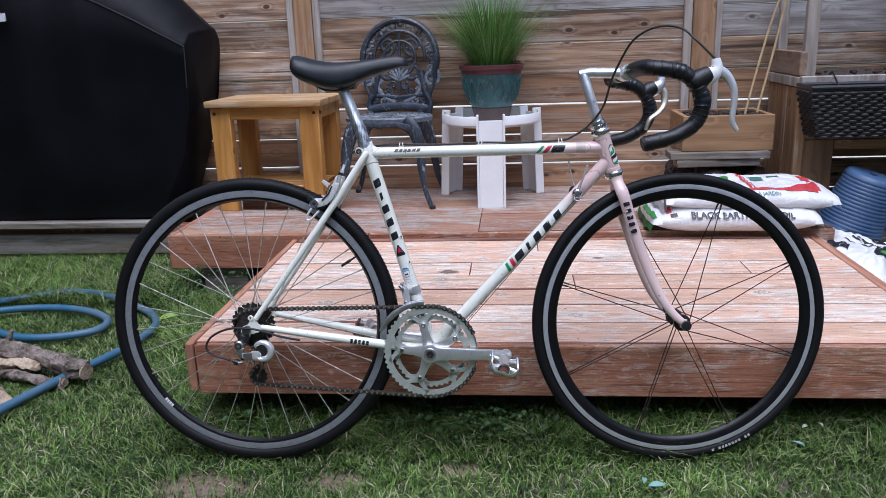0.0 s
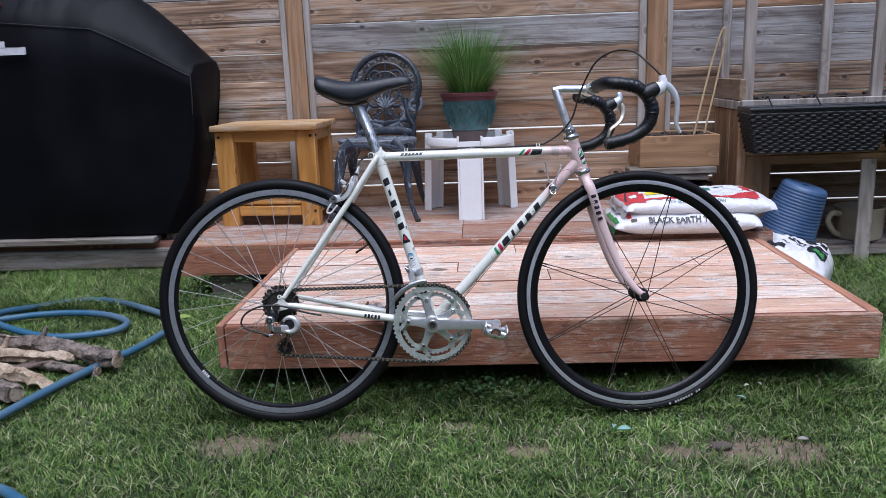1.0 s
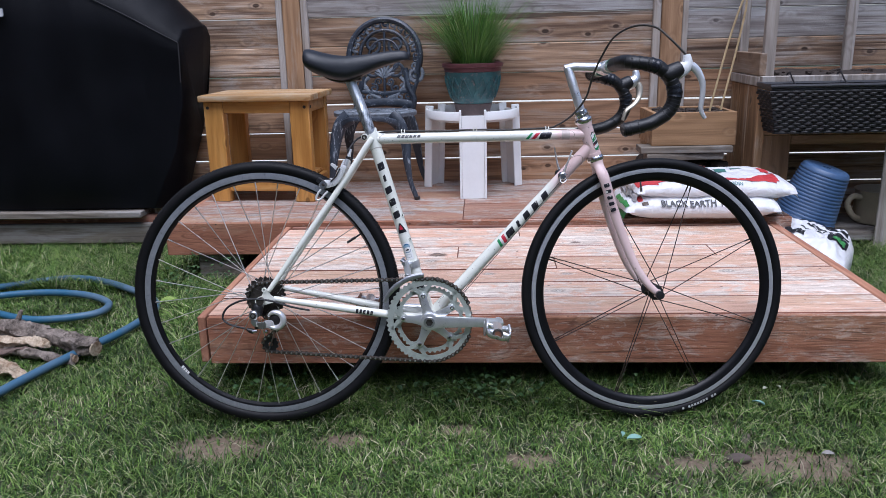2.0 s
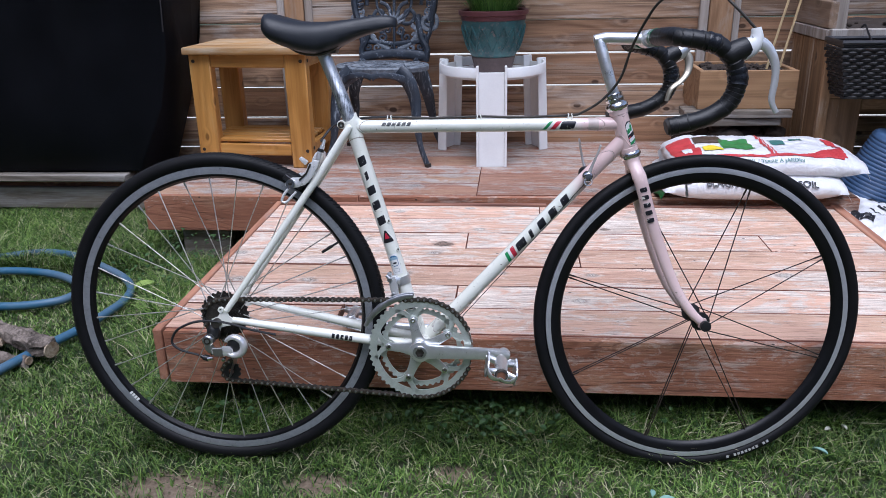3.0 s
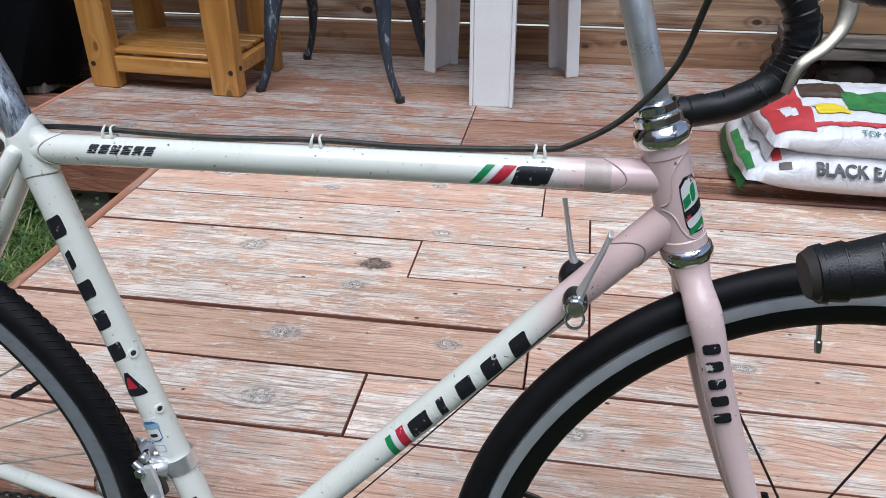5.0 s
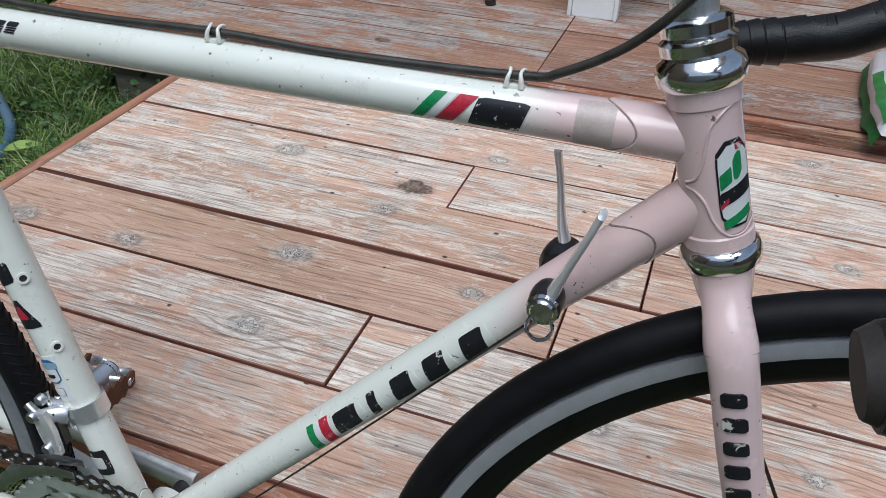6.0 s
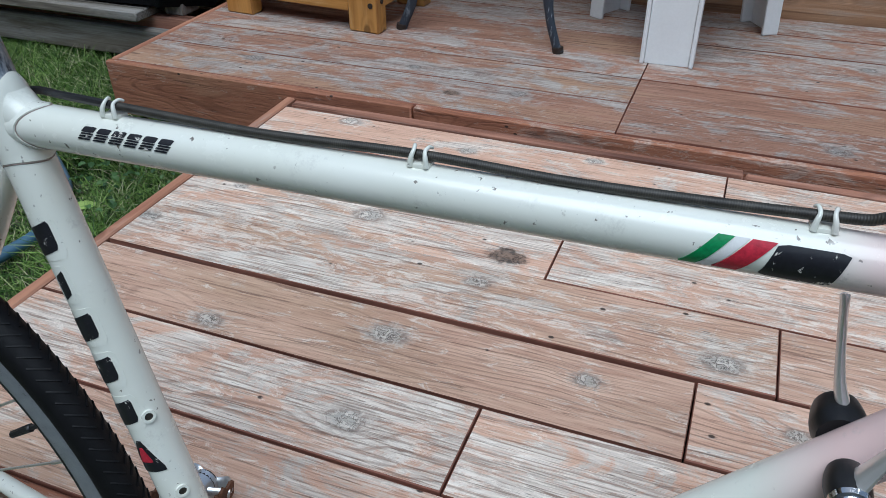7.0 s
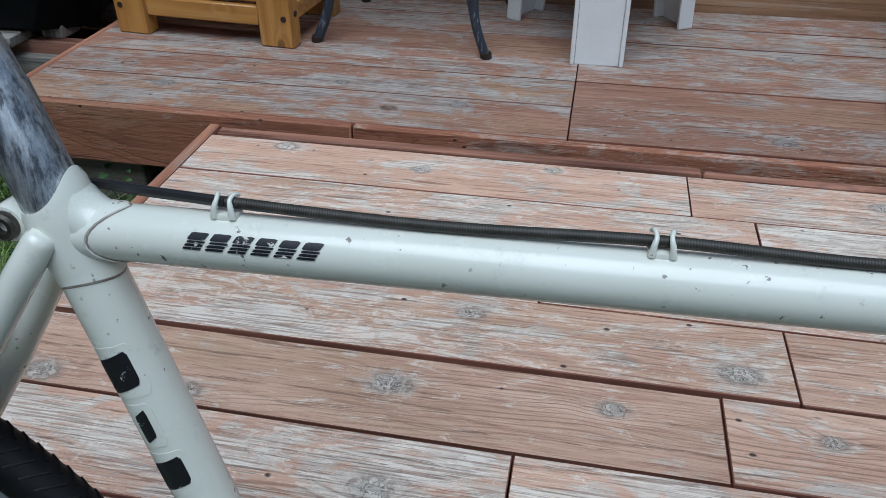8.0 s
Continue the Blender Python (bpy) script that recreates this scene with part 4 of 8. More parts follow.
saddle = part("saddle", bm, LEATHER, bike, "smooth black saddle", angle=70)
for s in (-1, 1):
    part("saddle_rail", tube(smooth_path([(-0.27, s * 0.020, 0.918), (-0.225, s * 0.021, 0.889), (-0.175, s * 0.021, 0.888), (-0.13, s * 0.012, 0.918)], 4), 0.0032, 8), STEEL_DARK, saddle)

# fork and headset
part("fork_crown", steer(tube([HT_B - UPDIR * 0.008, HT_B - UPDIR * 0.014, HT_B - UPDIR * 0.026, HT_B - UPDIR * 0.036], [0.0172, 0.0168, 0.0150, 0.0125], 24)), FORK_PAINT, bike)


def below_cup(down, out):
    return HT_B - UPDIR * down + Vector((0, out, 0))


for s in (-1, 1):
    arm = smooth_path([below_cup(0.007, s * 0.0085), below_cup(0.018, s * 0.0110), below_cup(0.029, s * 0.0175), below_cup(0.040, s * 0.0250), below_cup(0.050, s * 0.0285)], 4)
    part("crown_arm", steer(tube(arm, [0.0108, 0.0106, 0.0103, 0.0100, 0.0097, 0.0094, 0.0092, 0.0091, 0.0091, 0.0092, 0.0095, 0.0096, 0.0098, 0.0100, 0.0101, 0.0101, 0.0101], 20, flat=1.40, up=(0, 1, 0))), FORK_PAINT, bike, "pink sloping fork crown arm")
    part("edge_line", steer(tube([below_cup(0.0499, s * 0.0284), below_cup(0.0505, s * 0.0287)], 0.01016, 20, flat=1.40, up=(0, 1, 0))), SEAM_LINE, bike, "thin dark line where the blade enters the crown")
    pts = smooth_path([below_cup(0.046, s * 0.0275), below_cup(0.062, s * 0.0312), (0.4555, s * 0.0345, 0.570), (0.482, s * 0.038, 0.492), (0.513, s * 0.043, 0.418), (0.543, s * 0.048, 0.372), (0.564, s * 0.050, 0.351)], 5)
    n_p = len(pts)
    part("fork_blade", steer(tube(pts, [0.0100 - 0.0040 * (i / (n_p - 1)) ** 1.1 for i in range(n_p)], 18, flat=1.40, up=(0, 1, 0))), FORK_PAINT, bike, "chipped pink fork blade")
    part("fork_end", steer(plate([(-0.010, -0.006), (0.004, -0.012), (0.011, 0.0), (0.004, 0.012), (-0.010, 0.012)], -0.0025, 0.0025, m=Matrix.Translation(FRONT + Vector((0, s * 0.050, 0))) @ SIDE)), FORK_PAINT, bike)
part("quick_release", steer(lathe([(0.004, -0.008), (0.0105, -0.007), (0.011, 0.0), (0.008, 0.006), (0.005, 0.007)], 18, m=Matrix.Translation(FRONT + Vector((0, -0.061, 0))) @ SIDE)), BLACK_PLASTIC, bike, "black quick release nut")
part("quick_release_lever", steer(tube(smooth_path([FRONT + Vector((0, 0.062, 0)), FRONT + Vector((-0.01, 0.070, 0.02)), FRONT + Vector((-0.02, 0.072, 0.05))], 4), 0.004, 8, flat=0.6)), BLACK_PLASTIC, bike)
turn_up = UPDIR.to_track_quat("Z", "X").to_matrix().to_4x4()
part("lower_headset_cup", steer(lathe([(0.0180, 0.004), (0.0205, 0.002), (0.0215, -0.003), (0.0205, -0.008), (0.0180, -0.0105), (0.016, -0.012)], 28, m=Matrix.Translation(HT_B) @ turn_up)), CHROME, bike, "chrome headset cup")
part("upper_headset_cup", steer(lathe([(0.0180, -0.003), (0.0212, 0.000), (0.0222, 0.005), (0.0205, 0.010), (0.017, 0.0125), (0.0165, 0.0135), (0.0182, 0.0145), (0.0186, 0.020), (0.0165, 0.0215), (0.0158, 0.0225), (0.0172, 0.0235), (0.0172, 0.029), (0.0145, 0.031), (0.0125, 0.0315)], 28, m=Matrix.Translation(HT_T) @ turn_up)), CHROME, bike, "chrome headset lock rings")



def on_head(turn, f, lift=0.0):
    """A point on the head tube: degrees from its outer side towards the rear, and the share of its length."""
    out_ = Vector((0, -1, 0))
    rear_ = Vector((-UPDIR.z, 0, UPDIR.x))
    a = radians(turn)
    return HT_B.lerp(HT_T, f) + (out_ * math.cos(a) + rear_ * math.sin(a)) * (0.0172 + lift)


for nodes_ in (((-95, 0.90), (-60, 0.885), (-30, 0.84), (-8, 0.77), (2, 0.67), (10, 0.57), (24, 0.49), (44, 0.465)), ((44, 0.455), (26, 0.43), (12, 0.36), (4, 0.27), (-8, 0.19), (-26, 0.145), (-50, 0.15), (-72, 0.19), (-95, 0.19))):
    curve = smooth_path([on_head(a, f) for a, f in nodes_], 6)
    part("edge_line", tube([p + (p - HT_B.lerp(HT_T, 0.5)).normalized() * 0.0001 for p in curve], 0.0004, 6), SEAM_LINE, bike, "thin dark line round the head lug")
    lower_half = nodes_[0][1] < 0.6
    part("lug_rim", tube([p + UPDIR * (-0.0008 if lower_half else 0.0008) for p in curve], 0.00085, 8), FORK_PAINT, bike)

# stem and handlebar
STEM_TOP = Vector((0.3515, 0, 0.908))
CLAMP = Vector((0.446, 0, 0.905))
part("stem", steer(tube([HT_T + UPDIR * 0.02, STEM_TOP - UPDIR * 0.004, STEM_TOP], [0.0112, 0.0112, 0.0095], 20)), ALLOY, bike, "polished alloy quill stem")
bm = tube([STEM_TOP + Vector((-0.008, 0, -0.004)), STEM_TOP.lerp(CLAMP, 0.15), STEM_TOP.lerp(CLAMP, 0.8), CLAMP], [0.010, 0.0115, 0.0118, 0.0125], 20)
tube([CLAMP + Vector((0, -0.020, 0)), CLAMP + Vector((0, 0.020, 0))], 0.0172, 20, bm)
part("stem_extension", steer(bm), ALLOY, bike)


def bar_half(s):
    w = 0.95
    drop = [(0.446, 0, 0.905), (0.446, 0.07, 0.905), (0.446, 0.145, 0.904), (0.454, 0.185, 0.901), (0.482, 0.200, 0.896), (0.517, 0.203, 0.886), (0.543, 0.204, 0.860), (0.552, 0.205, 0.825), (0.537, 0.206, 0.789), (0.502, 0.206, 0.767), (0.468, 0.207, 0.757), (0.437, 0.207, 0.751)]
    if s > 0:
        drop.append((0.418, 0.207, 0.746))
    return smooth_path([(x, s * w * y, z) for x, y, z in drop], 10)


def wound(points, s):
    """Bar tape wound in lapping turns along a bar; each turn slants, and its edge stands proud."""
    bm = bmesh.new()
    rings, run, segs = [], 0.0, 20
    fr = frames_along(points)
    for i, (p, t, u, w) in enumerate(fr):
        if i:
            run += (p - fr[i - 1][0]).length
        row = []
        for k in range(segs):
            a = 2 * math.pi * k / segs
            lap = (run + 0.0042 * s * math.sin(a) + 0.0015 * noise.noise(Vector((run * 60, a, 0)))) / (0.0142 + 0.0012 * math.sin(run * 37))
            r = 0.0150 + 0.0015 * (1 - lap % 1.0) + 0.0007 * noise.noise(Vector((run * 45, 2 * math.cos(a), 2 * math.sin(a))))
            if i == len(fr) - 1:
                r *= 0.9
            row.append(bm.verts.new(p + u * (r * math.cos(a)) + w * (r * math.sin(a))))
        rings.append(row)
    for a, b in zip(rings, rings[1:]):
        for k in range(segs):
            bm.faces.new((a[k], b[k], b[(k + 1) % segs], a[(k + 1) % segs]))
    bm.faces.new(rings[0])
    bm.faces.new(list(reversed(rings[-1])))
    bmesh.ops.recalc_face_normals(bm, faces=bm.faces[:])
    return bm


TAPE_GLOSS = plain("glossy_black_tape", (0.010, 0.011, 0.014), 0.22, 0.0, 0.3, 60, 0.25)
for s in (-1, 1):
    pts = bar_half(s)
    bar = part("handlebar", steer(tube(pts[:12], 0.0130, 18)), ALLOY, bike, "bare alloy centre of the drop handlebar")
    taped = pts[10:]
    dense = []
    for a, b in zip(taped, taped[1:]):
        for k in range(5):
            dense.append(a.lerp(b, k / 5))
    dense.append(taped[-1])
    part("bar_tape", steer(wound(dense, s)), TAPE_BLACK, bar, "black wound bar tape")
    for where in ((44, 50), (64, 72)):
        band = pts[where[0]:where[1]]
        part("tape_band", steer(tube(band, [0.0172 + 0.0006 * math.sin(1.9 * i) for i in range(len(band))], 20)), TAPE_GLOSS, bar, "glossy black electrical tape")
    part("tape_end", steer(tube([taped[0] + Vector((0, -s * 0.018, 0)), taped[0] + Vector((0, s * 0.006, 0))], [0.0160, 0.0170], 18)), worn_ink("green_tape", (0.02, 0.17, 0.10), 0.55, 60), bar, "green finishing tape")
    part("bar_plug", steer(tube([taped[-1] + Vector((0.002, 0, 0.0005)), taped[-1] + Vector((-0.004, 0, -0.001))], [0.0155, 0.0125], 18)), plain("worn_bar_end", (0.040, 0.034, 0.030), 0.6, 0.0, 0.5, 60), bar)
    h = Vector((0.546, s * 0.195, 0.874))
    part("clamp_wrap", steer(tube(smooth_path([h + Vector((-0.018, 0, -0.014)), h + Vector((-0.008, 0, -0.004)), h + Vector((0.006, 0, 0.004)), h + Vector((0.020, 0, 0.011))], 4), [0.010, 0.0155, 0.0182, 0.0195, 0.0200, 0.0202, 0.0200, 0.0197, 0.0192, 0.0186, 0.0180, 0.0172, 0.0160], 18, flat=0.85)), TAPE_BLACK, bar)
    hood = part("brake_hood", steer(tube(smooth_path([h + Vector((0.004, 0, 0.000)), h + Vector((0.024, 0, 0.010)), h + Vector((0.033, 0, 0.022)), h + Vector((0.031, 0, 0.040))], 5), [0.016, 0.0168, 0.0172, 0.0174, 0.0172, 0.0166, 0.0158, 0.0150, 0.0140, 0.0130, 0.0120, 0.0112, 0.0104, 0.0096, 0.009, 0.008], 16, flat=0.72)), HOOD_WHITE if s < 0 else ALLOY, bar, "white brake lever body" if s < 0 else "silver brake lever body")
    if s < 0:
        lev = smooth_path([h + Vector((0.022, 0, 0.022)), h + Vector((0.050, 0, 0.010)), h + Vector((0.067, 0, -0.018)), h + Vector((0.069, 0, -0.048)), h + Vector((0.066, 0, -0.080)), h + Vector((0.076, 0, -0.101))], 6)
    else:
        lev = smooth_path([h + Vector((0.022, 0, 0.012)), h + Vector((0.040, -0.004, -0.004)), h + Vector((0.038, -0.010, -0.032)), h + Vector((0.022, -0.018, -0.052)), h + Vector((0.000, -0.024, -0.068)), h + Vector((-0.010, -0.026, -0.094))], 6)
    nl = len(lev)
    part("brake_lever", steer(tube(lev, [0.0044 + 0.0070 * max(0.0, 1 - i / (nl - 1) * 1.9) ** 1.2 + 0.0022 * max(0.0, math.sin(math.pi * i / (nl - 1))) for i in range(nl)], 14, flat=0.62 if s < 0 else 0.45)), LEVER_METAL if s < 0 else plain("tarnished_lever", (0.42, 0.38, 0.30), 0.35, 0.8, 0.2, 30), bar, "curved alloy brake lever")
p = [STEER @ Vector((0.577, -0.195, 0.912))] + [Vector(q) for q in ((0.556, -0.172, 0.952), (0.5268, -0.148, 0.982), (0.4865, -0.120, 0.9881), (0.4477, -0.092, 0.969), (0.4246, -0.0658, 0.9306), (0.4072, -0.0415, 0.8858), (0.3928, -0.0218, 0.8329), (0.3614, -0.0110, 0.7919), (0.325, -0.004, 0.7680))]
p += [Vector(q) for q in ((0.301, 0.0, 0.762), (0.20, 0.0, 0.7592), (0.122, 0.0, 0.7612), (0.03, 0.0, 0.7592), (-0.057, 0.0, 0.762))]
part("brake_cable", tube(smooth_path(p, 7), 0.00245, 16), HOUSING, bike, "worn brown brake cable housing")
part("brake_cable", tube(smooth_path([(-0.057, 0, 0.762), (-0.098, 0.007, 0.7605), (-0.134, 0.020, 0.7555), (-0.166, 0.014, 0.748), (-0.180, -0.008, 0.736), (-0.194, -0.020, 0.716)], 6), 0.0025, 8), HOUSING_BLACK, bike)
for u in (-0.057, 0.122, 0.301):
    bm = box(u - 0.0056, u + 0.0056, -0.0045, 0.0045, 0.7540, 0.7580, 0.0012, segs=2)
    for d in (-0.0036, 0.0036):
        tube(smooth_path([(u + d * 1.15, -0.0042, 0.7565), (u + d, -0.0042, 0.7610), (u + d * 0.8, -0.0026, 0.7640), (u + d, 0.0010, 0.7652), (u + d * 1.3, 0.0036, 0.7640)], 3), [0.0016, 0.0015, 0.0014, 0.0013, 0.0012, 0.0011, 0.0010, 0.0010, 0.0010, 0.0010, 0.0009, 0.0009, 0.0007], 10, bm)
    part("cable_clip", bm, FRAME_PAINT, bike, "small cream cable clip")

# shifters
for s in (-1, 1):
    c = Vector((0.336, s * 0.0215, 0.6445))
    lathe_m = Matrix.Translation(c) @ SIDE
    boss = part("shifter_boss", lathe([(0.006, -0.012), (0.0088, -0.011), (0.0098, -0.008), (0.0102, -0.002), (0.0098, 0.003), (0.0085, 0.008)] if s < 0 else [(0.011, -0.010), (0.0135, -0.004), (0.0135, 0.002), (0.0125, 0.009), (0.0115, 0.013), (0.006, 0.014)], 22, m=lathe_m), BLACK_PLASTIC, bike, "black shift lever boss")
    cap = Vector((0, s * 0.0135, 0))
    part("cap", lathe([(0.002, -0.0032), (0.0062, -0.0030), (0.0070, -0.0018), (0.0072, -0.0016), (0.0088, -0.0010), (0.0098, 0.0012), (0.0086, 0.0035), (0.003, 0.0035)], 18, m=Matrix.Translation(c + cap) @ SIDE), CHROME, boss)
    end = Vector((0.022, s * 0.006, 0.058)) if s < 0 else Vector((-0.012, s * 0.010, 0.064))
    arm = [c + Vector((0.002, s * 0.004, 0.004)), c + end * 0.35 + Vector((0, s * 0.004, 0)), c + end * 0.75 + Vector((0, s * 0.004, 0)), c + end, c + end * 1.05]
    part("shift_lever", tube(smooth_path(arm, 4), [0.0095, 0.0088, 0.0076, 0.0066, 0.0058, 0.0052, 0.0049, 0.0047, 0.0046, 0.0045, 0.0045, 0.0046, 0.0048, 0.0050, 0.0050, 0.0046, 0.0024], 14, flat=0.48), LEVER_METAL, boss, "slim alloy shift lever")
    part("ring", ring([(0.0072 + 0.0012 * math.cos(a), 0.0012 * math.sin(a)) for a in (0, 1.05, 2.1, 3.14, 4.2, 5.2)], 20, m=Matrix.Translation(c + Vector((0.0, s * 0.017, -0.009))) @ SIDE @ Matrix.Rotation(0.35, 4, "X")), CHROME, boss)
for s in (-1, 1):
    part("gear_cable", tube([(0.331, s * 0.021, 0.629), (0.17, s * 0.017, 0.444), (0.01, s * 0.012, 0.262)], 0.0008, 6), STEEL_DARK, bike)

# transfers on the tubes: plain blocks in the colours of the marks
k0 = (DT_END - BB).length / DT_END.x
for s0, s1, mat, nm in ((0.1785, 0.1835, INK_GREEN, "green_stripe"), (0.184, 0.188, INK_WHITE, "white_stripe"), (0.1885, 0.195, INK_RED, "red_stripe")):
    part(nm, patch(BB, DT_END, DTR, s0 * k0, s1 * k0, -42, 40, slant=0.006, round_to=0.0), mat, bike)
for s0, s1 in ((0.1975, 0.2185), (0.2245, 0.2310), (0.2405, 0.2565), (0.2625, 0.2785), (0.2860, 0.3020)):
    wide = s1 - s0
    bars = ((0.06, 0.86),) if wide > 0.01 else ((0, 0.9),)
    for f0, f1 in bars:
        part("mark", patch(BB, DT_END, DTR, (s0 + wide * f0) * k0, (s0 + wide * f1) * k0, -34, 32, slant=0.006, round_to=0.1), INK, bike, "black bar of the maker's mark")
    part("clear_film", patch(BB, DT_END, DTR, (s0 - 0.002) * k0, (s1 + 0.002) * k0, -44, 42, lift=0.0002), CREAM_PAINT, bike)
for u0, u1, mat, nm in ((0.2535, 0.2605, INK_GREEN, "green_stripe"), (0.261, 0.2665, INK_WHITE, "white_stripe"), (0.2675, 0.2775, INK_RED, "red_stripe"), (0.282, 0.3100, INK, "mark")):
    part(nm, patch(TTA, TTB, TTR, u0 + 0.132, u1 + 0.132, -40, 34, slant=0.014 if nm != "mark" else 0.006, round_to=0.0 if nm != "mark" else 0.12), mat, bike)
part("tape_patch", patch(TTA, TTB, TTR, 0.336 + 0.132, 0.356 + 0.132, -60, 70, round_to=0.0, lift=0.0003), STICKER, bike, "faded beige tape patch")
for k in range(6):
    u0 = -0.0700 + 0.0099 * k
    for a0, a1 in ((26, 40), (20.5, 24.5), (14, 18.5), (8, 12)):
        part("mark", patch(TTA, TTB, TTR, u0 + 0.132 + 0.00015 * (a0 - 24), u0 + 0.0076 + 0.132 + 0.00015 * (a0 - 24), a0, a1, slant=0.00015 * (a1 - a0), round_to=0.2), INK, bike, "small black stripe of the model mark")
st_len = (SEAT - BB).length
for w0, hgt in ((0.676, 0.023), (0.646, 0.020), (0.6165, 0.021), (0.586, 0.021), (0.554, 0.021)):
    sc = (w0 - 0.287) / 0.455 * st_len
    wide = 33 if w0 != 0.646 else 13
    for f0, f1 in ((-0.42, 0.40),):
        part("mark", patch(BB, SEAT, 0.0146, sc + hgt * f0, sc + hgt * f1, -wide - 4, wide - 4, slant=0.004 if wide > 10 else 0.0, round_to=0.15), INK, bike, "black bar of the maker's mark")
    part("clear_film", patch(BB, SEAT, 0.0146, sc - hgt / 2 - 0.003, sc + hgt / 2 + 0.003, -wide - 16, wide + 10, round_to=0.2, lift=0.0002), CREAM_PAINT, bike)
sc = (0.519 - 0.287) / 0.455 * st_len
part("badge", patch(BB, SEAT, 0.0146, sc - 0.012, sc + 0.014, -50, 46, slant=0.0, round_to=0.1, taper=0.85), INK, bike, "black and red badge")
part("badge_red", patch(BB, SEAT, 0.0146, sc - 0.0035, sc + 0.0085, -22, 18, round_to=0.1, taper=0.8, lift=0.0009), INK_RED, bike)
sc = (0.463 - 0.287) / 0.455 * st_len
part("sticker", patch(BB, SEAT, 0.0146, sc - 0.024, sc + 0.020, -52, 30, round_to=0.0, lift=0.0004), INK_WHITE, bike, "white sticker with a pale blue shield")
part("sticker_shield", patch(BB, SEAT, 0.0146, sc - 0.006, sc + 0.017, -36, 22, round_to=0.5, lift=0.0009), plain("deep_blue_ink", (0.05, 0.16, 0.32), 0.4), bike, "small blue shield on the sticker")
part("sticker_centre", patch(BB, SEAT, 0.0146, sc - 0.0045, sc + 0.0088, -33, 19, round_to=0.55, lift=0.0012), INK_WHITE, bike)
part("sticker_bar", patch(BB, SEAT, 0.0146, sc - 0.0005, sc + 0.0030, -22, 8, round_to=0.4, lift=0.0015), INK, bike)
part("sticker_bar", patch(BB, SEAT, 0.0146, sc - 0.0190, sc - 0.0105, -34, 14, round_to=0.1, lift=0.0007), plain("grey_ink", (0.42, 0.45, 0.47), 0.4), bike)
part("sticker_bar", patch(BB, SEAT, 0.0146, sc - 0.0180, sc - 0.0115, -31, 11, round_to=0.1, lift=0.0010), INK_WHITE, bike)
part("sticker_bar", patch(BB, SEAT, 0.0146, sc + 0.008, sc + 0.014, -40, 26, round_to=0.1, lift=0.0013), plain("blue_ink", (0.30, 0.45, 0.55), 0.4), bike)
sc = (0.376 - 0.287) / 0.455 * st_len
part("sticker", patch(BB, SEAT, 0.0146, sc - 0.013, sc + 0.013, -40, 40, round_to=0.1, lift=0.0006), INK, bike, "black serial sticker")
part("sticker_bar", patch(BB, SEAT, 0.0146, sc - 0.006, sc + 0.006, -26, 22, round_to=0.1, lift=0.0010), INK_WHITE, bike, "pale number bar")
for w0 in (0.548, 0.488):
    c = BB.lerp(SEAT, (w0 - 0.287) / 0.455)
    tdir = (SEAT - BB).normalized()
    fwd = Vector((tdir.z, 0, -tdir.x))
    d = (fwd * 0.8 + Vector((0, -0.6, 0))).normalized()
    q = d.to_track_quat("Z", "X").to_matrix().to_4x4()
    b_ = part("bottle_boss", ring([(0.0028, 0.0135), (0.0046, 0.0140), (0.0046, 0.0162), (0.0028, 0.0162)], 16, m=Matrix.Translation(c) @ q), CREAM_PAINT, bike)
    part("hole", lathe([(0.0029, 0.0140), (0.0029, 0.0152)], 12, m=Matrix.Translation(c) @ q), STEEL_DARK, b_)
drop = REAR + Vector((0.008, -0.064, 0.006))
ca, cb = BB + Vector((-0.08, -0.030, 0.010)), BB.lerp(drop, 0.6) + Vector((0, -0.012, 0))
for k in range(5):
    s0 = 0.066 + 0.0092 * k
    part("mark", patch(ca, cb, 0.0103, s0, s0 + 0.006, -30, 30), INK, bike, "small black block of the maker's mark")
fa, fb = Vector((0.4555, -0.0345, 0.570)), Vector((0.4370, -0.0302, 0.640))
ft = (fb - fa).normalized()
for k in range(5):
    s0 = -0.016 + 0.0155 * k
    b_ = patch(fa, fb, 0.0099, s0, s0 + 0.0085, -36, 16, lift=0.0012)
    for v in b_.verts:
        c = fa + ft * (v.co - fa).dot(ft)
        q = v.co - c
        v.co = c + Vector((q.x * 1.40, q.y, q.z * 1.40))
    part("mark", steer(b_), INK, bike, "black block of the maker's mark")
BADGE = (("badge_outline", 0.014, 0.060, -32, 32, INK, 0.0004, 0.55, 0.0), ("badge_white", 0.0155, 0.0575, -29, 29, INK_WHITE, 0.0007, 0.6, 0.0), ("badge_green", 0.037, 0.045, -28, -8, INK_GREEN, 0.0010, 0.1, 0.004), ("badge_green", 0.040, 0.053, -5, 12, INK_GREEN, 0.0010, 0.7, 0.004),
         ("badge_bar", 0.029, 0.0365, -30, 30, INK, 0.0010, 0.1, 0.006), ("badge_red", 0.0265, 0.0290, -30, -16, INK_RED, 0.0010, 0.1, 0.004), ("badge_green", 0.0165, 0.0215, -27, 24, INK_GREEN, 0.0010, 0.15, 0.006), ("badge_red", 0.0545, 0.0575, 2, 16, INK_RED, 0.0010, 0.2, 0.0))
for nm, s0, s1, a0, a1, mat, lift, rounding, slant in BADGE:
    part(nm, patch(HT_B, HT_T, 0.0172, s0 + 0.003, s1 + 0.003, a0, a1, slant=slant, lift=lift, round_to=rounding, up=(0.70, -0.82, 0.2)), mat, bike)

# drive train


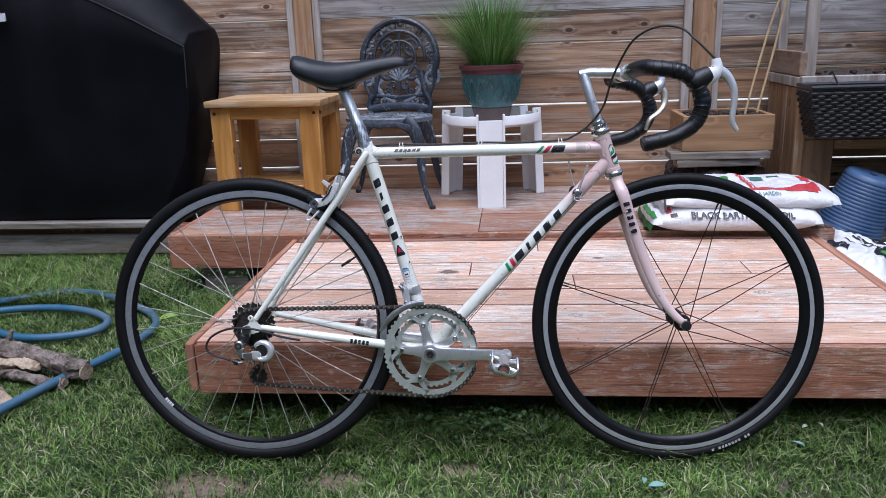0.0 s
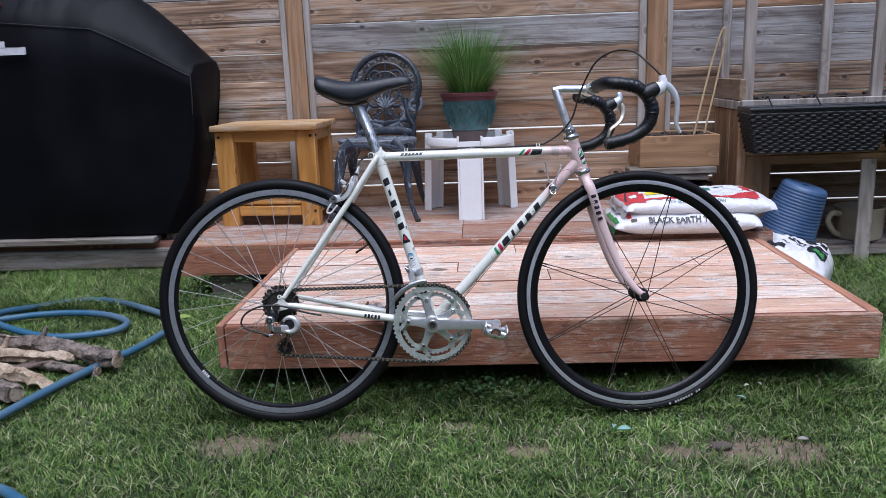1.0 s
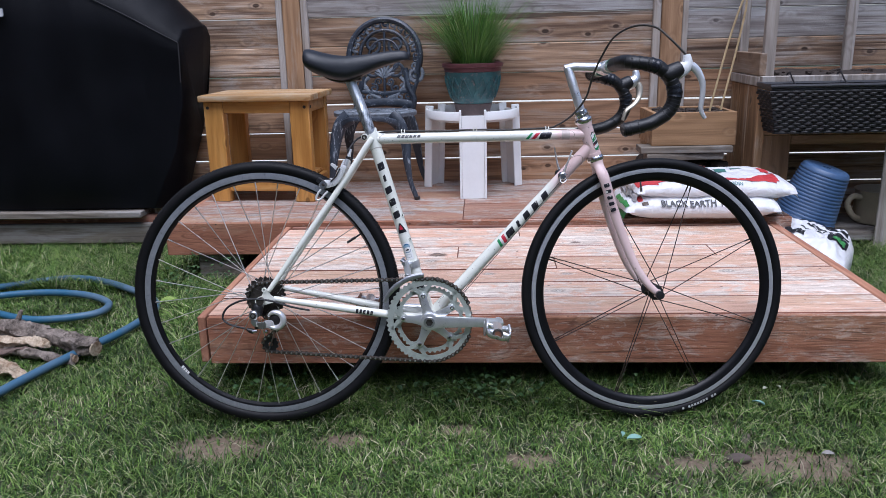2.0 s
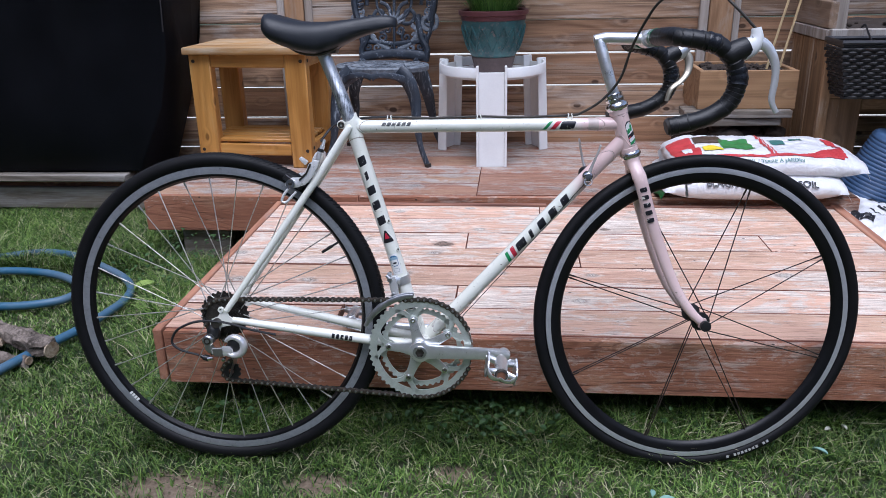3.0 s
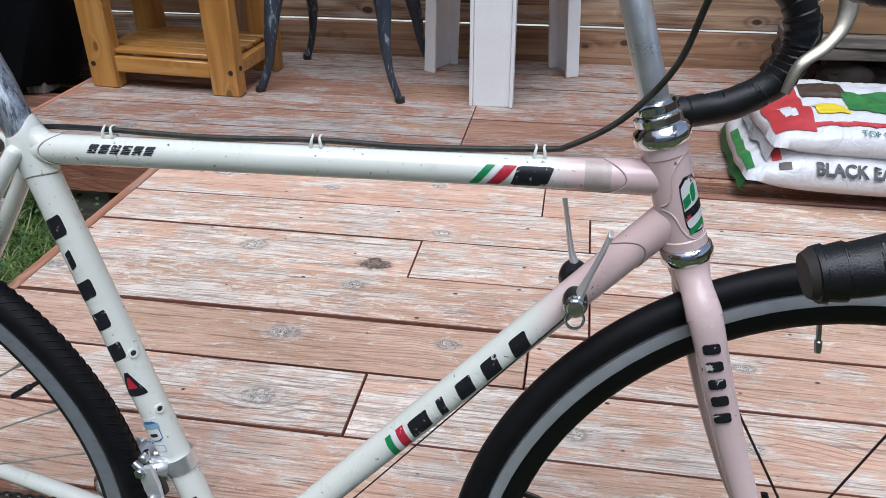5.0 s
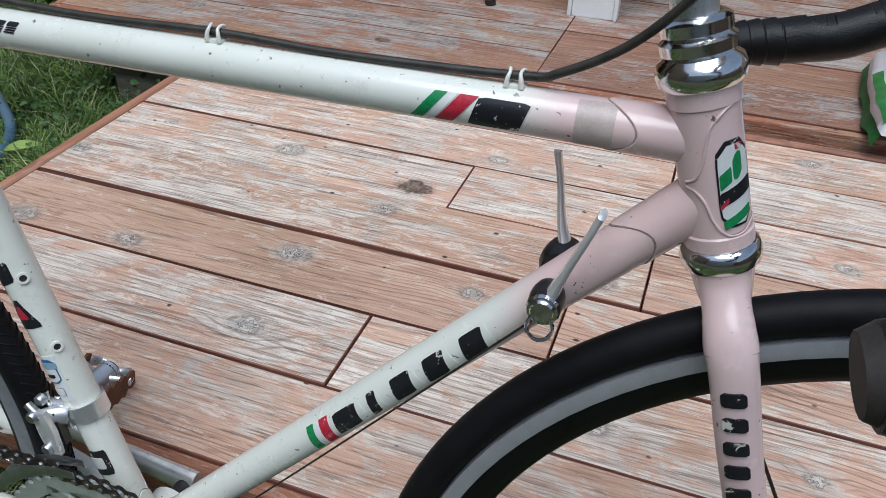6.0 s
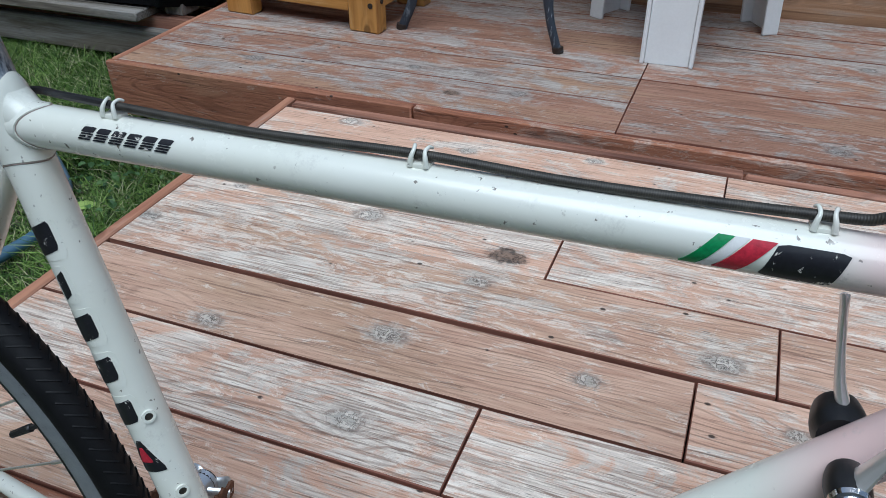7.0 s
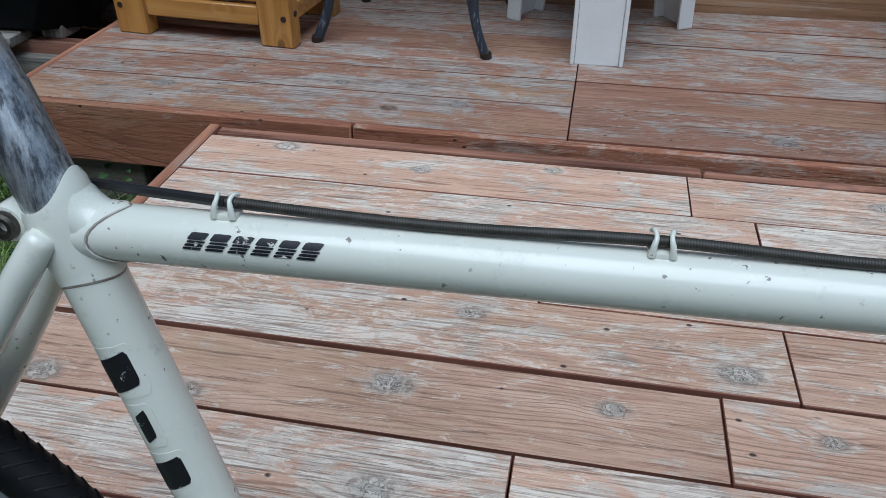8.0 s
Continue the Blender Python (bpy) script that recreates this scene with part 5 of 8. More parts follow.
def toothed(teeth, r, tooth, inner, m, z0, z1):
    bm = bmesh.new()
    n_ = teeth * 4
    lo, hi, li, hi2 = [], [], [], []
    for k in range(n_):
        a = 2 * math.pi * k / n_
        rr = r + (tooth if k % 4 in (1, 2) else 0.0)
        lo.append(bm.verts.new(m @ Vector((rr * math.cos(a), rr * math.sin(a), z0))))
        hi.append(bm.verts.new(m @ Vector((rr * math.cos(a), rr * math.sin(a), z1))))
        li.append(bm.verts.new(m @ Vector((inner * math.cos(a), inner * math.sin(a), z0))))
        hi2.append(bm.verts.new(m @ Vector((inner * math.cos(a), inner * math.sin(a), z1))))
    for k in range(n_):
        j = (k + 1) % n_
        for a, b in ((lo, hi), (hi, hi2), (hi2, li), (li, lo)):
            bm.faces.new((a[k], a[j], b[j], b[k]))
    bmesh.ops.recalc_face_normals(bm, faces=bm.faces[:])
    return bm


CR = BB + Vector((0, -0.048, 0.001))


def crank_outline(length, r0, h0, h1, r1, steps=10):
    """A crank's face: a round boss, an arm that narrows, and a round eye."""
    pts = []
    a0, a1 = math.asin(min(1.0, h0 / r0)), math.asin(min(1.0, h1 / r1))
    for i in range(steps + 1):
        t_ = a0 + (2 * math.pi - 2 * a0) * i / steps
        pts.append((r0 * math.cos(t_), r0 * math.sin(t_)))
    for i in range(steps + 1):
        t_ = -(math.pi - a1) + 2 * (math.pi - a1) * i / steps
        pts.append((length + r1 * math.cos(t_), r1 * math.sin(t_)))
    return pts


def eased(bm, offset=0.002, limit=35):
    """Ease the sharp edges of a plate."""
    bm.normal_update()
    edges = [e for e in bm.edges if e.is_manifold and e.calc_face_angle() > radians(limit)]
    bmesh.ops.bevel(bm, geom=edges, offset=offset, segments=2, affect="EDGES", profile=0.6)
    return bm


def in_plane(y):
    return Matrix.Translation(CR + Vector((0, y, 0))) @ SIDE


crankset = part("crank_arm", eased(plate(crank_outline(0.172, 0.0225, 0.0150, 0.0108, 0.0138), -0.006, 0.006, m=in_plane(-0.0145) @ Matrix.Rotation(radians(-1.6), 4, "Z")), 0.0030), ALLOY, bike, "polished alloy crank with double chainring")


def web_ring(teeth, r, inner, nm, y, label=""):
    """A chainring: toothed band, and at each bolt a tab that forks to the band."""
    at = in_plane(y)
    bm = toothed(teeth, r, 0.0038, inner, at, -0.0014, 0.0014)
    for k in range(5):
        mid = radians(30.5 + 72 * k)
        c = Vector((0.066 * math.cos(mid), 0.066 * math.sin(mid)))
        plate([(c.x + 0.0105 * math.cos(q), c.y + 0.0105 * math.sin(q)) for q in (2 * math.pi * i / 16 for i in range(16))], -0.0013, 0.0013, bm, at)
        for s in (-1, 1):
            line = []
            for f in (0.0, 0.25, 0.5, 0.75, 1.0):
                ang = mid + s * (0.06 + 0.27 * f ** 1.6)
                rad = 0.066 + (inner + 0.006 - 0.066) * f
                line.append(Vector((rad * math.cos(ang), rad * math.sin(ang))))
            left, right = [], []
            for i, q in enumerate(line):
                d = (line[min(i + 1, 4)] - line[max(i - 1, 0)]).normalized()
                half = 0.0046
                left.append((q.x - d.y * half, q.y + d.x * half))
                right.append((q.x + d.y * half, q.y - d.x * half))
            plate(left + right[::-1], -0.0012 - 0.0001 * (s + 1), 0.0012 + 0.0001 * (s + 1), bm, at)
    return part(nm, bm, RING_ALLOY, crankset, label, smooth=False)


web_ring(53, 0.1055, 0.0915, "chainring", 0.0, "large grey-green toothed chainring")
web_ring(42, 0.0835, 0.0750, "chainring", 0.0085)
for k in range(5):
    a = radians(30.5 + 72 * k)
    outline = [(0.0, 0.0165), (0.022, 0.0135), (0.040, 0.0098), (0.058, 0.0088), (0.068, 0.0082), (0.0735, 0.004), (0.0735, -0.004), (0.068, -0.0082), (0.058, -0.0088), (0.040, -0.0098), (0.022, -0.0135), (0.0, -0.0165)]
    arm = plate(outline, -0.0025, 0.0025, m=in_plane(-0.0058 + 0.0003 * k) @ Matrix.Rotation(a, 4, "Z"))
    part("spider_arm", eased(arm, 0.0016), ALLOY, crankset)
    d = Vector((math.cos(a), 0, math.sin(a)))
    bolt = part("chainring_bolt", ring([(0.0026, -0.0062), (0.0050, -0.0060), (0.0056, -0.0045), (0.0056, -0.001), (0.0026, -0.001)], 16, m=Matrix.Translation(CR + d * 0.066 + Vector((0, -0.0038, 0))) @ SIDE), CHROME, crankset)
    part("hole", lathe([(0.0027, -0.0040), (0.0027, -0.0020)], 10, m=Matrix.Translation(CR + d * 0.066 + Vector((0, -0.0038, 0))) @ SIDE), STEEL_DARK, bolt)
cap_ = part("crank_bolt", lathe([(0.009, -0.0012), (0.0128, -0.0012), (0.0142, 0.0004), (0.0142, 0.004)], 24, m=Matrix.Translation(CR + Vector((0, -0.0215, 0))) @ SIDE), ALLOY_DULL, crankset)
part("hex_socket", lathe([(0.0045, -0.0004), (0.0075, -0.0016), (0.0092, -0.0016), (0.0092, 0.002)], 6, m=Matrix.Translation(CR + Vector((0, -0.0225, 0))) @ SIDE), STEEL_DARK, cap_)
part("bracket_axle", tube([CR + Vector((0, -0.004, 0)), BB + Vector((0, 0.06, 0))], 0.0095, 14), STEEL_DARK, bike)
far_arm = part("crank_arm", tube([BB + Vector((0.01, 0.062, 0)), BB + Vector((-0.05, 0.066, 0.004)), BB + Vector((-0.140, 0.072, 0.010)), BB + Vector((-0.176, 0.073, 0.012))], [0.016, 0.0135, 0.0115, 0.011], 14, flat=0.6), ALLOY, bike)


RUSTY = plain("rusty_steel", (0.17, 0.070, 0.035), 0.65, 0.3, 0.7, 70, 0.4)


def pedal(name, centre, out, tilt, parent, cage_mat):
    """A caged alloy pedal on its spindle; out is the way along y."""
    turn = Matrix.Translation(centre) @ Matrix.Rotation(tilt, 4, "Y")
    ob = part(name, tube([turn @ Vector((0, -out * 0.050, 0)), turn @ Vector((0, -out * 0.030, 0)), turn @ Vector((0, -out * 0.029, 0)), turn @ Vector((0, out * 0.030, 0)), turn @ Vector((0, out * 0.038, 0))], [0.0085, 0.0095, 0.0135, 0.0125, 0.0140], 18), ALLOY, parent, "caged alloy pedal")
    for s in (-1, 1):
        outline = []
        for i in range(15):
            x = -0.044 + 0.088 * i / 14
            outline.append((x * 0.98, (0.0125 if abs(i - 7) < 5 else 0.009) + (0.0042 if i % 2 else 0.0)))
        outline += [(x, -y) for x, y in reversed(outline)]
        at = turn @ Matrix.Translation((s * 0.0285, 0, 0)) @ Matrix.Rotation(radians(90), 4, "Z") @ Matrix.Rotation(radians(90), 4, "X")
        part("cage_plate", eased(plate(outline, -0.0016, 0.0016, m=at), 0.0006), cage_mat, ob, "rusty toothed cage plate" if cage_mat is RUSTY else "", smooth=False)
    for s in (-1, 1):
        y = s * 0.041
        pts = [turn @ Vector(q) for q in ((-0.0285, y * 0.96, 0.002), (-0.020, y * 1.16, -0.004), (-0.009, y * 1.10, -0.008), (0.0, y * 1.04, -0.006), (0.009, y * 1.10, -0.008), (0.020, y * 1.16, -0.004), (0.0285, y * 0.96, 0.002))]
        part("cage_rail", tube(smooth_path(pts, 4), 0.0068, 10, flat=0.35), ALLOY, ob)
    for sx in (-1, 1):
        for sy in (-1, 1):
            part("strut", tube([turn @ Vector((sx * 0.008, sy * 0.024, 0)), turn @ Vector((sx * 0.031, sy * 0.034, 0))], [0.0070, 0.0050], 10, flat=0.7), ALLOY, ob)
    face = turn @ Matrix.Translation((0, out * 0.039, 0)) @ SIDE @ (Matrix() if out < 0 else Matrix.Diagonal((1, 1, -1, 1)))
    cap = part("pedal_cap", lathe([(0.008, -0.0030), (0.0105, -0.0028), (0.0132, 0.001), (0.0132, 0.006)], 20, m=face), STEEL_DARK, ob)
    part("spindle_end", lathe([(0.003, -0.0036), (0.0080, -0.0034), (0.0080, 0.0)], 14, m=face), RUSTY, cap)
    return ob


pedal("pedal", CR + Vector((0.166, -0.082, -0.006)), -1, radians(16), crankset, ALLOY_DULL)
pedal("pedal", BB + Vector((-0.172, 0.126, 0.012)), 1, radians(8), far_arm, RUSTY)

cassette = part("cassette", tube([REAR + Vector((0, -0.05, 0)), REAR + Vector((0, -0.014, 0))], 0.020, 18), STEEL_DARK, rear_wheel, "dark oily cassette of cogs")
for k, teeth in enumerate((26, 23, 21, 19, 17, 15, 13)):
    rr = teeth * 0.0127 / 6.283 - 0.001
    ob = part("cog", toothed(teeth, rr - 0.002, 0.0035, 0.019, Matrix.Translation(REAR + Vector((0, -0.019 - 0.0046 * k, 0))) @ SIDE, -0.0009, 0.0009), STEEL_DARK, None, smooth=False)
    ob.parent = rear_wheel
# derailleurs
RD = REAR + Vector((0, -0.074, 0))


def rd_plate(outline, y0, y1, ease=0.002):
    return eased(plate(outline, y0, y1, m=Matrix.Translation(RD) @ SIDE), ease)


rd = part("rear_derailleur", rd_plate([(-0.010, -0.051), (0.010, -0.050), (0.012, -0.046), (0.028, -0.046), (0.034, -0.052), (0.034, -0.064), (0.026, -0.068), (0.010, -0.064), (-0.010, -0.063)], -0.016, -0.006, 0.0028), LEVER_METAL, bike, "silver rear derailleur with a dark hanger bolt")
part("linkage", rd_plate([(-0.024, -0.040), (-0.012, -0.036), (-0.008, -0.050), (0.000, -0.056), (0.000, -0.063), (-0.018, -0.062), (-0.025, -0.052)], -0.012, -0.002, 0.002), ALLOY_DULL, rd)
part("name_plate", rd_plate([(-0.007, -0.050), (0.014, -0.049), (0.014, -0.066), (-0.004, -0.066)], -0.0185, -0.0162, 0.0006), plain("grey_green_plate", (0.16, 0.165, 0.14), 0.35, 0.6, 0.3, 60), rd, "grey-green plate")
part("linkage", rd_plate([(-0.020, -0.064), (0.036, -0.058), (0.036, -0.070), (-0.020, -0.073)], 0.004, 0.010), STEEL_DARK, rd)
pivot_at = Matrix.Translation(RD + Vector((-0.016, -0.002, -0.033))) @ SIDE
part("pivot", lathe([(0.004, -0.016), (0.0092, -0.0155), (0.0115, -0.013), (0.0115, 0.016)], 22, m=pivot_at), ALLOY_DULL, rd)
part("pivot_socket", ring([(0.0042, -0.0168), (0.0072, -0.0166), (0.0076, -0.0150), (0.0042, -0.0150)], 20, m=pivot_at), STEEL_DARK, rd)
part("hanger_knuckle", blob(RD + Vector((-0.010, 0.008, -0.022)), (0.014, 0.012, 0.016), power=0.8), BLACK_PLASTIC, rd)
arc = [RD + Vector((0.0375 + 0.0200 * math.cos(a), -0.010, -0.046 + 0.0200 * math.sin(a))) for a in [radians(150 - 19 * i) for i in range(16)]]
part("knuckle", tube(arc, [0.0032, 0.0045, 0.0055, 0.0062, 0.0068, 0.0072, 0.0076, 0.0080, 0.0082, 0.0082, 0.0080, 0.0078, 0.0074, 0.0068, 0.0060, 0.0050], 14, flat=1.25), LEVER_METAL, rd, "bright curved derailleur knuckle")
part("knuckle_cap", lathe([(0.003, -0.005), (0.012, -0.004), (0.0160, 0.000), (0.0160, 0.012)], 22, m=Matrix.Translation(RD + Vector((0.0375, -0.006, -0.046))) @ SIDE), BLACK_PLASTIC, rd)
part("cable_adjuster", tube([RD + Vector((-0.037, -0.006, -0.0690)), RD + Vector((-0.030, -0.006, -0.0725)), RD + Vector((-0.0298, -0.006, -0.0726)), RD + Vector((-0.020, -0.006, -0.0755))], [0.0035, 0.0045, 0.0065, 0.0065], 12), BLACK_PLASTIC, rd)
part("cable_bolt", tube([RD + Vector((-0.021, -0.009, -0.0750)), RD + Vector((-0.010, -0.009, -0.0735))], [0.0042, 0.0042], 10), CHROME, rd)
part("limit_screw", lathe([(0.002, -0.004), (0.0042, -0.003), (0.0042, 0.004)], 10, m=Matrix.Translation(RD + Vector((0.014, -0.014, -0.074))) @ SIDE), CHROME, rd)
P1, P2 = REAR + Vector((0.026, -0.040, -0.064)), REAR + Vector((0.011, -0.040, -0.120))
for c in (P1, P2):
    part("jockey_wheel", toothed(11, 0.0185, 0.003, 0.006, Matrix.Translation(c) @ SIDE, -0.002, 0.002), BLACK_PLASTIC, rd, smooth=False)
for y in (-0.008, 0.008):
    part("cage_plate", tube([P1 + Vector((0, y, 0.008)), P1.lerp(P2, 0.5) + Vector((0.004, y, 0)), P2 + Vector((0, y, -0.008))], [0.012, 0.010, 0.012], 12, flat=0.12), ALLOY_DULL, rd)
part("gear_cable", tube(smooth_path([(-0.300, -0.062, 0.322), (-0.345, -0.070, 0.334), (-0.400, -0.078, 0.353), (-0.455, -0.080, 0.356), (-0.500, -0.078, 0.338), (-0.516, -0.078, 0.311), (-0.500, -0.080, 0.294), (-0.460, -0.080, 0.282)], 6), 0.0026, 8), HOUSING_BLACK, bike, "black gear cable loop")
FDC = BB.lerp(SEAT, (0.425 - 0.287) / 0.455)
tq = (SEAT - BB).normalized().to_track_quat("Z", "X").to_matrix().to_4x4()
fd = part("front_derailleur", ring([(0.0148, -0.008), (0.0172, -0.008), (0.0172, 0.008), (0.0148, 0.008)], 24, m=Matrix.Translation(FDC) @ tq), ALLOY, bike, "alloy front derailleur on a band clamp")
part("clamp_bolt", lathe([(0.003, -0.006), (0.0058, -0.005), (0.0058, 0.006)], 6, m=Matrix.Translation(FDC + Vector((-0.019, -0.006, 0.000))) @ SIDE), CHROME, fd)
for y0, y1, mat_, lines in ((-0.034, -0.028, LEVER_METAL, [(-0.026, 0.012), (-0.012, 0.014), (-0.006, -0.006), (-0.004, -0.030), (-0.016, -0.034), (-0.022, -0.012)]),
                            (-0.026, -0.018, STEEL_DARK, [(-0.024, 0.006), (-0.010, 0.008), (-0.004, -0.024), (-0.018, -0.024)]),
                            (-0.017, -0.012, ALLOY, [(-0.024, 0.012), (-0.008, 0.012), (-0.004, -0.014), (-0.020, -0.014)])):
    part("linkage", eased(plate(lines, y0, y1, m=Matrix.Translation(FDC) @ SIDE), 0.0015), mat_, fd)
part("arm_body", eased(tube(smooth_path([FDC + Vector((-0.006, -0.015, 0.000)), FDC + Vector((-0.014, -0.021, 0.002)), FDC + Vector((-0.022, -0.029, 0.003))], 4), [0.0088, 0.0090, 0.0092, 0.0090, 0.0086, 0.0082, 0.0078, 0.0072, 0.0060], 14, flat=0.8), 0.0004), ALLOY, fd, "cast alloy body of the derailleur")
for px, py, pz in ((-0.0225, -0.035, 0.0080), (-0.0150, -0.035, -0.0240), (-0.0245, -0.022, 0.0150)):
    part("pivot", lathe([(0.0015, -0.0030), (0.0040, -0.0028), (0.0050, -0.0014), (0.0050, 0.0060)], 16, m=Matrix.Translation(FDC + Vector((px, py, pz))) @ SIDE), ALLOY_DULL, fd)
part("adjusting_screw", tube([FDC + Vector((-0.0200, -0.018, 0.008)), FDC + Vector((-0.0235, -0.017, 0.021))], [0.0022, 0.0028], 10), CHROME, fd)
part("cable_arm", tube([FDC + Vector((-0.018, -0.031, 0.006)), FDC + Vector((-0.030, -0.030, 0.016))], [0.0045, 0.0035], 10), ALLOY_DULL, fd)
cage = [CR + Vector(((0.1245 - 0.0009 * i) * math.cos(a), -0.006, (0.1245 - 0.0009 * i) * math.sin(a))) for i, a in enumerate([radians(156 - 7.5 * i) for i in range(9)])]
part("cage", tube(cage, [0.004, 0.005, 0.006, 0.0065, 0.0065, 0.006, 0.0055, 0.005, 0.004], 10, flat=0.2), ALLOY_DULL, fd)
part("cage", tube([p + Vector((0, 0.013, 0)) for p in cage], [0.004, 0.005, 0.006, 0.0065, 0.0065, 0.006, 0.0055, 0.005, 0.004], 10, flat=0.2), ALLOY_DULL, fd)

# chain
path_pts = []
for i in range(22):
    a = radians(-98 + 196 * i / 21)
    path_pts.append(CR + Vector((0.1075 * math.cos(a), 0, 0.1075 * math.sin(a))))
cogr = 0.040
top_cog = REAR + Vector((0, -0.036, 0))
for i in range(10):
    a = radians(86 + 150 * i / 9)
    path_pts.append(top_cog + Vector((cogr * math.cos(a), 0, cogr * math.sin(a))))
for i in range(7):
    a = radians(150 - 180 * i / 6)
    path_pts.append(P1 + Vector((0.020 * math.cos(a), 0, 0.020 * math.sin(a))))
for i in range(7):
    a = radians(120 + 150 * i / 6)
    path_pts.append(P2 + Vector((0.020 * math.cos(a), 0, 0.020 * math.sin(a))))
path_pts.append(path_pts[0])
bm = bmesh.new()
pos, seg, carry, k = 0.0, 0, 0.0, 0
pins = []
for a, b in zip(path_pts, path_pts[1:]):
    L = (b - a).length
    while carry <= L:
        pins.append(a.lerp(b, carry / L))
        carry += 0.0127
    carry -= L
kinds = []
for i in range(len(pins) - 1):
    a, b = pins[i], pins[i + 1]
    if (b - a).length > 0.02:
        continue
    before = len(bm.faces)
    wide = 0.0034 if i % 2 else 0.0022
    for s in (-1, 1):
        m = (a + b) / 2
        off = Vector((0, s * wide, 0))
        tube([a + off - (b - a) * 0.30, a + off - (b - a) * 0.1, a + off + (b - a) * 0.12, m + off, b + off - (b - a) * 0.12, b + off + (b - a) * 0.1, b + off + (b - a) * 0.30], [0.0026, 0.0050, 0.0048, 0.0029, 0.0048, 0.0050, 0.0026], 6, bm, flat=0.16)
    kinds += [i % 2] * (len(bm.faces) - before)
    before = len(bm.faces)
    tube([a + Vector((0, -0.0050, 0)), a + Vector((0, 0.0050, 0))], 0.0024, 7, bm)
    kinds += [2] * (len(bm.faces) - before)
for f, k in zip(bm.faces, kinds):
    f.material_index = k
part("chain", bm, (STEEL_DARK, CHAIN_STEEL, ALLOY_DULL), bike, "oily brown steel chain", smooth=False)

# rear brake
BRIGHT_ALLOY = plain("bright_alloy", (0.80, 0.80, 0.79), 0.30, 0.35, 0.12, 50, 0.1)
PIV = Vector((-0.214, 0, 0.660))
brake = part("rear_brake", tube([PIV + Vector((0.006, -0.004, 0)), PIV + Vector((-0.012, -0.030, 0.002))], 0.0075, 14), STEEL_DARK, bike, "alloy side-pull caliper brake")
ARM = [(-0.204, 0.674), (-0.216, 0.675), (-0.226, 0.668), (-0.236, 0.646), (-0.244, 0.640), (-0.262, 0.640), (-0.275, 0.632), (-0.277, 0.624), (-0.268, 0.618), (-0.254, 0.620), (-0.236, 0.625), (-0.224, 0.636), (-0.212, 0.655)]
for s in (-1, 1):
    m = Matrix.Translation((0, s * 0.034, 0)) @ SIDE
    part("brake_arm", eased(plate(ARM, -0.005, 0.005, m=m), 0.0026), BRIGHT_ALLOY, brake, "bright alloy caliper arm")
    pad = part("brake_pad", box(-0.286, -0.242, s * 0.019 - 0.006, s * 0.019 + 0.006, 0.6225, 0.6355, 0.002, turn=Matrix.Translation((-0.264, 0, 0.629)) @ Matrix.Rotation(radians(35), 4, "Y") @ Matrix.Translation((0.264, 0, -0.629))), BLACK_PLASTIC, brake)
    part("pad_bolt", ring([(0.004, -0.003), (0.0092, -0.003), (0.0100, 0.0), (0.0092, 0.003), (0.004, 0.003)], 18, m=Matrix.Translation((-0.264, s * 0.0415, 0.629)) @ SIDE), CHROME, pad)
    part("pad_bolt_head", lathe([(0.002, -0.003), (0.0045, -0.002), (0.0045, 0.004)], 8, m=Matrix.Translation((-0.264, s * 0.0415, 0.629)) @ SIDE), STEEL_DARK, pad)
part("bridge", eased(plate([(-0.202, 0.684), (-0.214, 0.690), (-0.222, 0.676), (-0.226, 0.652), (-0.214, 0.648), (-0.206, 0.664)], -0.024, 0.024, m=SIDE), 0.003), BRIGHT_ALLOY, brake)
part("spring", tube([(-0.222, -0.0405, 0.668), (-0.231, -0.0405, 0.650), (-0.246, -0.0400, 0.636)], 0.0018, 8), STEEL_DARK, brake)
part("release_lever", eased(plate([(-0.228, 0.672), (-0.242, 0.682), (-0.247, 0.677), (-0.234, 0.664)], -0.004, 0.004, m=Matrix.Translation((0, -0.030, 0)) @ SIDE), 0.0015), BRIGHT_ALLOY, brake)
part("barrel_adjuster", tube([(-0.208, -0.028, 0.676), (-0.204, -0.026, 0.688), (-0.2038, -0.026, 0.6885), (-0.199, -0.023, 0.702), (-0.1988, -0.023, 0.7025), (-0.195, -0.020, 0.714)], [0.0062, 0.0062, 0.0048, 0.0048, 0.0034, 0.0030], 12), ALLOY, brake)
part("adjuster_ring", tube([(-0.2035, -0.0255, 0.690), (-0.2015, -0.0245, 0.696)], 0.0064, 12), BLACK_PLASTIC, brake)
part("release_wire", tube(smooth_path([(-0.270, -0.041, 0.618), (-0.279, -0.043, 0.606), (-0.283, -0.044, 0.594), (-0.274, -0.044, 0.592), (-0.262, -0.042, 0.604), (-0.254, -0.040, 0.612)], 5), 0.0026, 10), BRIGHT_ALLOY, brake)
for piece in [brake] + [c for c in brake.children_recursive]:
    piece.data.transform(Matrix.Translation((0.009, 0, 0.006)))

# ---- furniture on the upper deck ----
BOLT = plain("dark_bolt", (0.03, 0.02, 0.015), 0.6)


